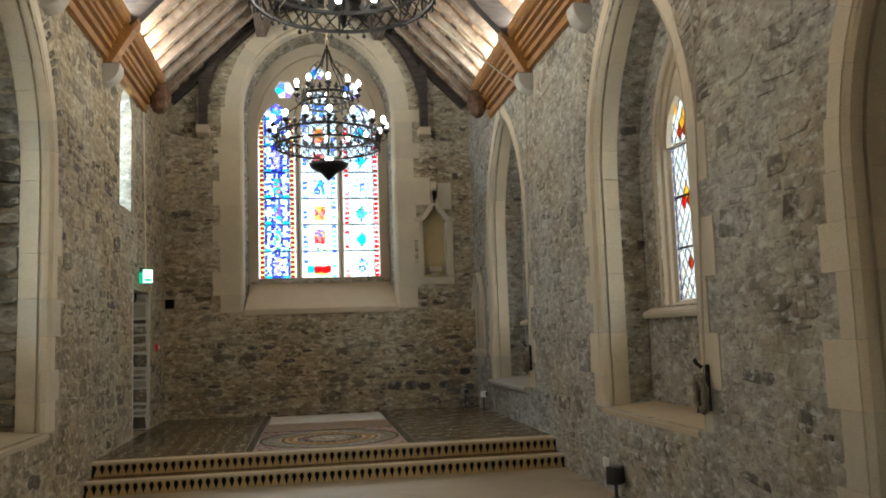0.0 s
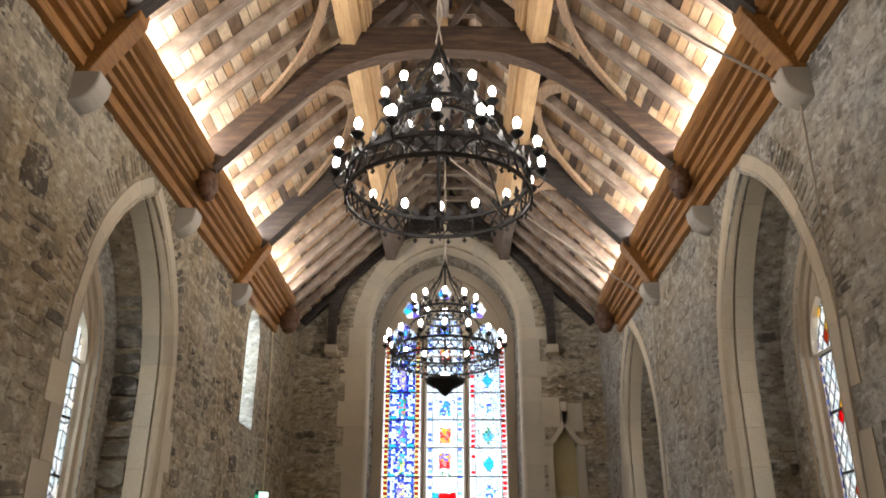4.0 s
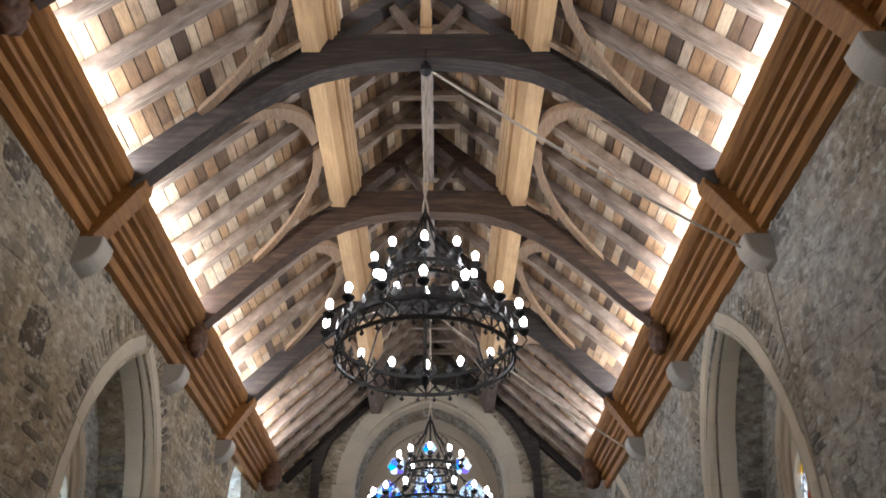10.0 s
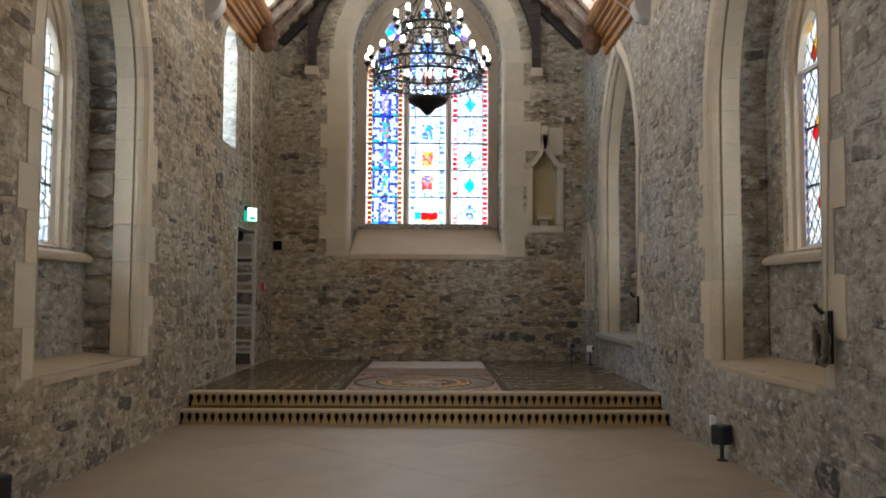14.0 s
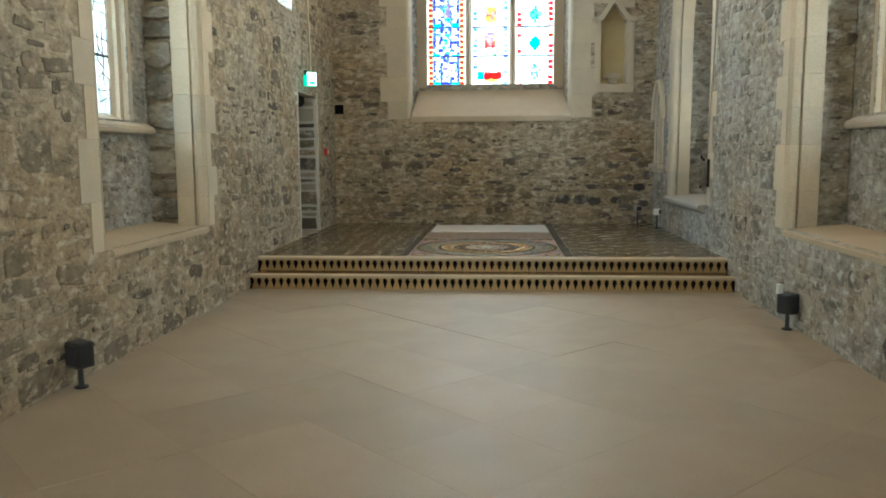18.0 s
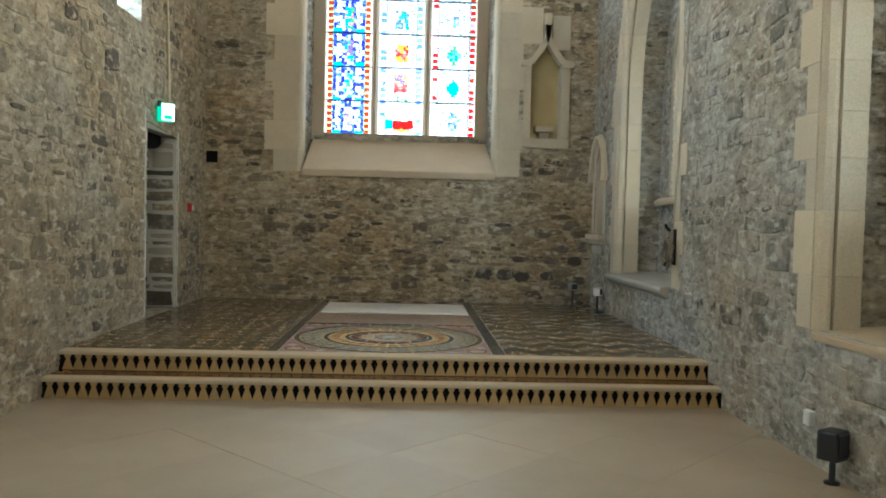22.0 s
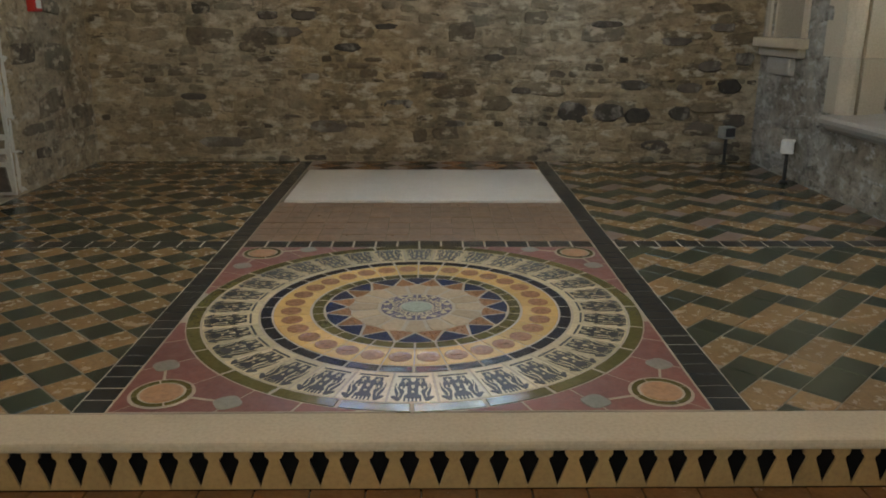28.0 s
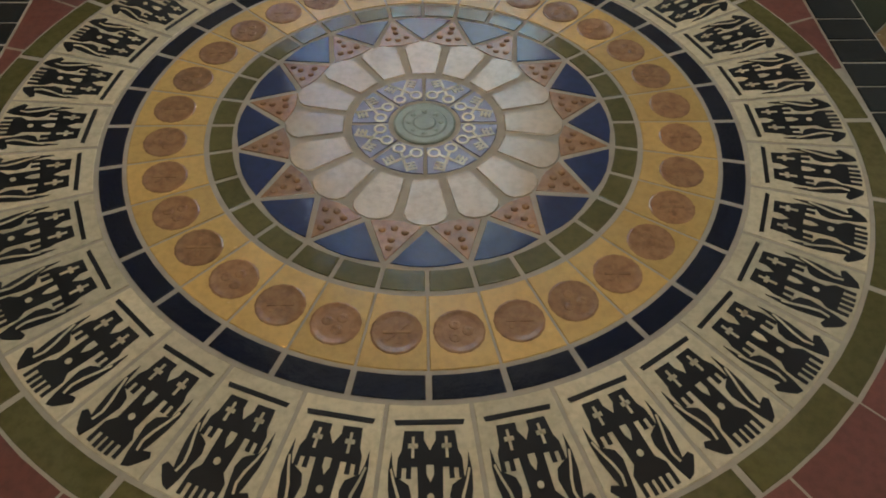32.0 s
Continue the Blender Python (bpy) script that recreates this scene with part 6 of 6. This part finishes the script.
# corner spandrels in red, each with a ringed disc and buds
for sx in (-1, 1):
    for sy in (-1, 1):
        ex = (BR0 if sx > 0 else BL1) - RC[0]
        ey = (YC0 if sy > 0 else Y0) - RC[1]
        base = math.degrees(math.atan2(sx, -sy))
        ring = [pol(.804, base - 34.5 + 69 * k / 12) for k in range(13)]
        corner = (RC[0] + ex - sx * .002, RC[1] + ey - sy * .002)
        px = [p for p in ring if abs(p[0] - RC[0]) < abs(ex) and abs(p[1] - RC[1]) < abs(ey)]
        dx, dy = RC[0] + sx * .729, RC[1] + sy * .72
        for i in range(len(px) - 1):
            if i % 2 == 0:
                j = min(i + 2, len(px) - 1)
                seg = px[i:j + 1]
                def edge(p):
                    d = Vector(p) - Vector(RC)
                    k = min(abs(ex) / max(abs(d.x), 1e-6), abs(ey) / max(abs(d.y), 1e-6)) * .997
                    return (RC[0] + d.x * k, RC[1] + d.y * k)
                e0, e1 = edge(seg[0]), edge(seg[-1])
                mid = [corner] if (abs(abs(e0[0] - RC[0]) - abs(ex)) < .01) != (abs(abs(e1[0] - RC[0]) - abs(ex)) < .01) else []
                paver("spandrel_tile", seg + [e1] + mid + [e0], Z - .0012, T_RED, rd, .02, .002, tilt=0.0)
        bm = bmesh.new()
        lathe(bm, [(.095, -.01), (.095, .0002), (.01, .0004)], (dx, dy, Z), 28)
        t = part("disc_grout", bm, PALEGROUT, rd)
        for q in range(4):
            a0, a1 = q * 90 + 23, q * 90 + 109
            ringp = [(dx + .085 * math.cos(radians(a0 + (a1 - a0) * w / 6)), dy + .085 * math.sin(radians(a0 + (a1 - a0) * w / 6))) for w in range(7)]
            ringq = [(dx + .069 * math.cos(radians(a1 - (a1 - a0) * w / 6)), dy + .069 * math.sin(radians(a1 - (a1 - a0) * w / 6))) for w in range(7)]
            flat("ring_piece", [ringp + ringq], Z, T_OLIVE, t, h=.0022)
        bm = bmesh.new()
        lathe(bm, [(.061, -.01), (.061, .002), (.055, .003), (.01, .002)], (dx, dy, Z), 20)
        part("disc_centre", bm, T_TERRA, t, "orange terracotta centre")
        for a in (base - 11, base + 11):
            p = pol(.898, a)
            bm = bmesh.new()
            lobes = [(p[0] + (.043 + .003 * math.cos(4 * w * .2618 + 1)) * math.cos(w * .2618), p[1] + (.043 + .003 * math.cos(4 * w * .2618 + 1)) * math.sin(w * .2618)) for w in range(24)]
            prism(bm, lobes, lambda u, v: (u, v, Z - .004), lambda u, v: (u, v, Z + .0006), .08)
            part("corner_bud", bm, T_BUD, rd, "round grey-green bud")
            flat("bud_joint", [[(p[0] + (dx - p[0]) * f + n * (dy - p[1]) * .02, p[1] + (dy - p[1]) * f - n * (dx - p[0]) * .02) for f, n in ((.2, 1), (.62, 1), (.62, -1), (.2, -1))]], Z, PALEGROUT, rd, h=.0004)

# ---- chandeliers ----


def fleur(bm, r, a, z, s=1.0):
    """A small iron finial on a hoop."""
    ca, sa = math.cos(a), math.sin(a)
    f = lambda u, v, o=0.0: ((r + o) * ca - u * sa, (r + o) * sa + u * ca, z + v)
    pts = [(0, 0), (.012, .012), (.032, .03), (.04, .05), (.028, .052), (.016, .042), (.018, .07), (0, .105), (-.018, .07), (-.016, .042), (-.028, .052), (-.04, .05), (-.032, .03), (-.012, .012)]
    prism(bm, [(u * s, v * s) for u, v in pts], lambda u, v: f(u, v, -.004), lambda u, v: f(u, v, .004))


def hoop(bm, r, z, w, h, n=48):
    rings = []
    for k in range(n):
        a = 2 * math.pi * k / n
        ca, sa = math.cos(a), math.sin(a)
        rings.append([bm.verts.new((rr * ca, rr * sa, zz)) for rr, zz in ((r - w, z - h), (r + w, z - h), (r + w, z + h), (r - w, z + h))])
    for k in range(n):
        a, b = rings[k], rings[(k + 1) % n]
        for i in range(4):
            bm.faces.new((a[i], a[(i + 1) % 4], b[(i + 1) % 4], b[i]))


def tier(ch, name, r, z0, z1, bulbs, phase):
    bm = bmesh.new()
    hoop(bm, r, z0, .008, .012)
    hoop(bm, r, z1, .008, .014)
    t = part(name, bm, IRON, ch, "black wrought-iron openwork hoop")
    da = 2 * math.pi / bulbs
    mid = (z0 + z1) / 2
    P = lambda a, z, rr=r: (rr * math.cos(a), rr * math.sin(a), z)
    a0 = da * phase
    bm = bmesh.new()
    tube(bm, [P(a0, z0 - .03), P(a0, z1)], .008, 5)
    for s in (1, -1):
        tube(bm, [P(a0, mid + s * (z1 - z0) / 2), P(a0 + da * .22, mid + s * .02), P(a0 + da * .5, mid - s * (z1 - z0) * .42), P(a0 + da * .78, mid + s * .02), P(a0 + da, mid + s * (z1 - z0) / 2)], .006, 4)
    tube(bm, [P(a0 + da * .5 + .055 / r * math.cos(w), mid + .055 * math.sin(w)) for w in (0, .8, 1.6, 2.4, 3.2, 4.0, 4.8, 5.6, 6.28)], .005, 4)
    first = part("scroll", bm, IRON, t)
    for k in range(1, bulbs):
        again("scroll", first, t, Matrix.Rotation(da * k, 4, "Z"))
    for nm, zf, s in (("fleur_finial", z1 + .01, .9), ("drop_finial", z0 - .06, .45)):
        bm = bmesh.new()
        fleur(bm, r, da * (.5 + phase) * .5, zf, s)
        first = part(nm, bm, IRON, t)
        for k in range(1, bulbs * 2):
            again(nm, first, t, Matrix.Rotation(da * .5 * k, 4, "Z"))
    return t


def lamp_arm(ch, r, z, a):
    ca, sa = math.cos(a), math.sin(a)
    bm = bmesh.new()
    R = r + .075
    tube(bm, [(r * ca, r * sa, z - .10), ((r + .05) * ca, (r + .05) * sa, z - .12), ((R + .015) * ca, (R + .015) * sa, z - .07), (R * ca, R * sa, z - .01)], .007, 5)
    arm = part("lamp_arm", bm, IRON, ch)
    bm = bmesh.new()
    lathe(bm, [(.010, -.036), (.017, -.031), (.032, -.016), (.042, -.004), (.044, .002), (.036, .0), (.013, -.002), (.013, .036)], (R * ca, R * sa, z), 12)
    shade(part("drip_cup", bm, IRON, arm))
    bm = bmesh.new()
    lathe(bm, [(.010, .034), (.016, .044), (.022, .058), (.025, .074), (.022, .09), (.013, .104), (.004, .112)], (R * ca, R * sa, z), 10)
    shade(part("bulb", bm, BULB, arm, "glowing warm white bulb"))


def chandelier(y, bowl):
    ch = thing("chandelier", "two-tier black wrought-iron chandelier with lit candle bulbs" + (" and a dark bowl" if bowl else ""), "chandelier", "chandeliers", (0, y, 0))
    tier(ch, "lower_hoop", .60, 3.715, 3.855, 16, .0)
    tier(ch, "upper_hoop", .30, 4.23, 4.32, 10, .5)
    for k in range(16):
        lamp_arm(ch, .60, 3.92, 2 * math.pi * k / 16)
    for k in range(10):
        lamp_arm(ch, .30, 4.385, 2 * math.pi * (k + .5) / 10)
    bm = bmesh.new()
    tube(bm, [(0, 0, 3.62), (0, 0, 4.95)], .014, 6)
    lathe(bm, [(.004, 3.50), (.02, 3.54), (.03, 3.58), (.012, 3.62)], (0, 0, 0), 8)
    part("stem", bm, IRON, ch)
    bm = bmesh.new()
    tube(bm, [(.60, 0, 3.855), (.5, 0, 4.10), (.36, 0, 4.20), (.30, 0, 4.27)], .007, 5)
    tube(bm, [(.30, 0, 4.32), (.2, 0, 4.56), (.08, 0, 4.72), (.02, 0, 4.9)], .007, 5)
    tube(bm, [(.16, 0, 4.55), (.2, 0, 4.66), (.14, 0, 4.72), (.1, 0, 4.66)], .005, 4)
    first = part("stay", bm, IRON, ch)
    for k in range(1, 8):
        again("stay", first, ch, Matrix.Rotation(2 * math.pi * k / 8, 4, "Z"))
    for k in range(4):
        a = 2 * math.pi * (k + .5) / 4
        bm = bmesh.new()
        tube(bm, [(.6 * math.cos(a), .6 * math.sin(a), 3.8), (.42 * math.cos(a), .42 * math.sin(a), 3.92), (.3 * math.cos(a), .3 * math.sin(a), 4.2), (.3 * math.cos(a), .3 * math.sin(a), 4.31)], .004, 5)
        part("cable", bm, ROPE, ch)
    if bowl:
        bm = bmesh.new()
        lathe(bm, [(.01, 3.33), (.05, 3.36), (.09, 3.41), (.15, 3.44), (.21, 3.475), (.23, 3.52), (.215, 3.515), (.13, 3.46), (.02, 3.44)], (0, 0, 0), 20)
        shade(part("bowl", bm, IRON, ch, "dark dished bowl"))
        bm = bmesh.new()
        tube(bm, [(.60, 0, 3.72), (.45, 0, 3.66), (.27, 0, 3.60), (.22, 0, 3.52)], .006, 4)
        first = part("bowl_stay", bm, IRON, ch)
        for k in range(1, 6):
            again("bowl_stay", first, ch, Matrix.Rotation(2 * math.pi * k / 6, 4, "Z"))
        bm = bmesh.new()
        bmesh.ops.create_uvsphere(bm, u_segments=12, v_segments=8, radius=.045)
        o = part("bowl_bulb", bm, BULB, ch)
        o.location = (0, 0, 3.56)
    for ph in (0, math.pi):
        bm = bmesh.new()
        tube(bm, [(.02 * math.cos(ph + k * .7) * (1 - k / 26), .02 * math.sin(ph + k * .7), 4.93 + k * .062) for k in range(25)], .0075, 5)
        part("hanging_rope", bm, ROPE, ch, "pale twisted rope")
    return ch


chandelier(5.5, False)
chandelier(9.68, True)

rw0 = random.Random(44)
# ropes from the pulleys to cleats on the south wall
for y, yw, zc, yc in ((5.45, 5.52, 1.08, 5.73), (9.7, 9.85, 1.17, 10.24)):
    o = obj("pulley", bmesh.new(), IRON)
    bm = bmesh.new()
    lathe(bm, [(.02, -.1), (.05, -.07), (.05, -.02), (.02, .06)], (0, y, 6.42), 10)
    bm.to_mesh(o.data)
    bm.free()
    tagged(o, "small black iron pulley under the truss collar", "pulley", "pulleys")
    bm = bmesh.new()
    pts = [(0.05, y, 6.36)]
    for k in range(1, 9):
        f = k / 8
        pts.append((.05 + 2.39 * f, y + (yw - y) * f, 6.36 + (4.52 - 6.36) * f - .06 * math.sin(math.pi * f)))
    tube(bm, pts, .012, 5)
    tube(bm, [(2.455, yw, 4.5), (2.47, yw + (yc - yw) * .4, 3.2), (2.47, yc, zc + .25), (2.465, yc, zc)], .008, 5)
    o = obj("hoist_rope", bm, ROPE)
    tagged(o, "thin pale hoist rope running down the wall", "rope", "hoist ropes")
    hk = obj("wall_hook", bbox(2.40, 2.51, yw - .05, yw + .05, 4.47, 4.51, .008), IRON)
    tagged(hk, "black iron rope hook on the wall", "hook", "wall hooks")
    cl = thing("rope_cleat", "dark iron cleat with a coil of rope on the wall", "cleat", "rope cleats", (2.46, yc, zc))
    part("backplate", bbox(.005, .045, -.028, .028, -.16, .16, .01), IRON, cl)
    for line in ([(-.02, -.01, .14), (-.05, 0, .17), (-.06, .01, .2)], [(-.02, .01, -.1), (-.05, 0, -.14), (-.06, 0, -.17)]):
        bm = bmesh.new()
        tube(bm, line, .014, 6)
        part("horn", bm, IRON, cl)
    bm = bmesh.new()
    for k in range(8):
        ry, rz, cy, cz = rw0.uniform(.04, .075), rw0.uniform(.09, .16), rw0.uniform(-.02, .02), rw0.uniform(-.06, -.01)
        tl = rw0.uniform(-.25, .25)
        tube(bm, [(-.008 - .007 * k + .01 * math.sin(3 * t), cy + ry * math.cos(t * .571) + tl * rz * math.sin(t * .571), cz + rz * math.sin(t * .571)) for t in range(12)], .0085, 5)
    part("rope_coil", bm, plain("dark_rope", (.20, .165, .125), .9), cl)

# exit sign, conduit, call point, vent
ex = thing("exit_sign", "lit green and white emergency exit sign on a bracket", "exit sign", "", (-2.39, 11.60, 2.40))
ex.rotation_euler = (0, 0, radians(46))
ex.scale = (.72, .85, .85)
part("case", bbox(-.11, .1, -.025, .075, -.11, .11, .012), SIGNGREEN, ex)
part("face", bbox(-.10, .09, -.032, -.024, -.10, .10, .004), SIGN, ex, "glowing white face")
bm = bmesh.new()
box(bm, -.07, .06, -.036, -.031, -.085, -.035)
box(bm, -.02, .0, -.036, -.031, -.02, .05)
box(bm, .02, .035, -.036, -.031, -.02, .05)
part("pictogram", bm, SIGNGREEN, ex)
part("bracket", bbox(-.145, -.1, -.02, .02, .06, .13, .005), BLACKBOX, ex)
bm = bmesh.new()
tube(bm, [(-2.485, 11.74, 4.95), (-2.485, 11.98, 2.6), (-2.46, 11.9, 2.5)], .013, 6)
tagged(obj("conduit", bm, plain("pale_conduit", (.68, .58, .40), .5)), "thin pale electrical conduit on the wall", "conduit")
cp = thing("call_point", "small red fire alarm call point on the wall", "call point", "", (-2.48, 12.81, 1.44))
part("case", bbox(-.03, .03, -.05, .05, -.05, .05, .01), RED, cp)
part("face", bbox(.028, .034, -.032, .032, -.03, .03, .002), WHITE, cp)
vt = thing("wall_vent", "square vent in the altar wall, its dark opening a black block", "vent", "", (-2.43, EAST, 2.11))
# no hole here: a solid black block paints the dark inside the vent
part("recess", bbox(-.07, .07, -.018, .05, -.075, .075, .004), BLACK, vt)
part("frame", bbox(-.08, .08, -.012, .03, .072, .084), DRESSED, vt)

# floor spotlights


def uplighter(x, y, z, ry, big, head):
    s = thing("floor_spotlight", ("black boxy" if head is BLACKBOX else "small white-headed") + " spotlight on a short stalk by the wall", "spotlight", "floor spotlights", (x, y, z))
    k = .82 if big else .6
    h = part("head", bbox(-.085 * k, .085 * k, -.07 * k, .07 * k, .13 if big else .2, .29 if big else .29, .02 * k), head, s)
    h.rotation_euler = (0, 0, radians(ry))
    bm = bmesh.new()
    lathe(bm, [(.022 * k, 0), (.02 * k, .14 if big else .21)], (0, 0, 0), 8)
    part("stalk", bm, BLACKBOX, s)
    bm = bmesh.new()
    lathe(bm, [(.05 * k, 0), (.05 * k, .012), (.02 * k, .02)], (0, 0, 0), 12)
    part("foot", bm, BLACKBOX, s)
    f = part("lens", bbox(-.07 * k, .07 * k, -.074 * k, -.069 * k, .15 if big else .215, .27 if big else .28, .002), plain("dark_lens", (.05, .05, .06), .1), h)


uplighter(2.42, 7.4, 0, 35, True, BLACKBOX)
pb = thing("socket_box", "small white electrical box low on the rubble wall", "socket box", "", (2.485, 7.78, .26))
part("case", bbox(-.02, .02, -.035, .035, -.045, .045, .008), WHITE, pb)
part("cover", bbox(-.025, -.02, -.03, .03, -.04, .04, .003), WHITE, pb)
uplighter(-2.40, 5.55, 0, -30, True, BLACKBOX)
uplighter(2.40, 5.05, 0, 35, True, BLACKBOX)
uplighter(2.41, 12.76, DAIS, 60, False, WHITE)
uplighter(2.25, 13.45, DAIS, 20, False, plain("grey_plastic", (.3, .3, .28), .5))

# ---- rubble of the walls, last ----
rw = random.Random(31)
out_l = [arch(W_L[0], W_L[1], W_L[2] - .05, W_L[3], 9, .22), [(10.42, 3.1), (11.2, 3.1), (11.2, 4.9), (10.42, 4.9)], [(11.24, .3), (12.42, .3), (12.42, 2.34), (11.24, 2.34)]]
out_r = [arch(w[0], w[1], w[2] - .05, w[3], 9, .22) for w in (W_R1, W_R2, W_R0)] + [arch(13.2, .24, 1.05, 1.95, 7, .15)]
out_e = [arch(E_C, E_HW, E_Z0 - .08, E_SPRING, 9, .32, k=E_K), [(1.48, 2.25), (2.2, 2.25), (2.2, 4.1), (1.48, 4.1)], [(-2.55, 1.98), (-2.33, 1.98), (-2.33, 2.18), (-2.55, 2.18)]]
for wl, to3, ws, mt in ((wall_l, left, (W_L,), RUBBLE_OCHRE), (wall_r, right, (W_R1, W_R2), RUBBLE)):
    for c, hw, z0, sp in ws:
        (out_l if wl is wall_l else out_r).append(arch(c, hw, sp + .1, sp + .1, 9, .42))
        r, end = 2 * hw + .215, math.acos(.5)
        for side in (1, -1):
            def radial(u, v, d, side=side):
                a = v / r
                y = c + side * (hw - (r + u) * math.cos(a))
                return to3(y, sp + (r + u) * math.sin(a), -d)
            st, v = [], .12
            while v < r * end - .05:
                h = rw.uniform(.045, .085)
                ln = rw.uniform(.16, .25)
                st.append((rw.randrange(22), ln / 2 + .005, v + h / 2, ln, h * .84, rw.uniform(.004, .012), rw.uniform(-.06, .06)))
                v += h
            rubble(wl, st, radial, mat=mt)
st = courses(WEST, EAST, 0.0, 4.72, rw, out_l, 1.1, .10)
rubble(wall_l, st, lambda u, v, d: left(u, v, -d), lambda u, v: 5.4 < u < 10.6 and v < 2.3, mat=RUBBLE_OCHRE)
st = courses(WEST, EAST, 0.0, 4.72, rw, out_r, 1.15, .22)
rubble(wall_r, st, lambda u, v, d: right(u, v, -d), lambda u, v: 7.6 < u < 13 and v < 2.3)
st = courses(-HALF, HALF, DAIS, 7.0, rw, out_e, .85, .12)
st = [s for s in st if abs(s[1]) < RIDGE - s[2] - .1]
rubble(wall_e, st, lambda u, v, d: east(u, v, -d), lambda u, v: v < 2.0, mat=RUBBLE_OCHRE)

# large dark stones that stand out in the altar wall
for cx, cz, w, h in ((-1.16, 1.38, .2, .07), (-.9, 1.38, .23, .08), (-1.05, 1.26, .31, .09), (-.58, 1.15, .23, .07), (-.87, .94, .17, .06), (-1.75, .79, .23, .06), (-.22, .73, .28, .105), (-.75, .57, .34, .1),
                     (-1.55, .45, .42, .1), (1.11, .68, .26, .175), (1.38, .68, .29, .155), (1.6, .65, .24, .155), (1.57, .88, .28, .08), (1.93, .67, .2, .13), (.2, .59, .21, .06), (1.33, 1.32, .33, .06), (2.1, .55, .26, .13), (2.35, .62, .2, .12), (2.12, 1.02, .24, .10), (2.38, 1.08, .18, .12), (1.98, .86, .22, .09), (2.25, .40, .3, .12), (1.75, .43, .24, .09), (1.85, 1.2, .26, .08), (2.2, 1.3, .22, .08), (.72, .84, .2, .06), (.5, 1.08, .18, .06), (-.3, 1.3, .2, .05), (.05, .95, .24, .06), (-.77, 1.51, .22, .06), (-1.91, 2.03, .2, .08), (2.28, .87, .22, .14)):
    rim = [(math.cos(t * .449), math.sin(t * .449)) for t in range(14)]
    pts = [(cx + math.copysign(abs(u) ** .7, u) * w * rw.uniform(.42, .56), cz + math.copysign(abs(v) ** .8, v) * h * rw.uniform(.42, .58)) for u, v in rim]
    bm = bmesh.new()
    prism(bm, pts, lambda u, v: east(u, v, .01), lambda u, v: east(u, v, -.011), .3)
    part("stone", bm, DARKSTONE, wall_e, "dark weathered schist block")
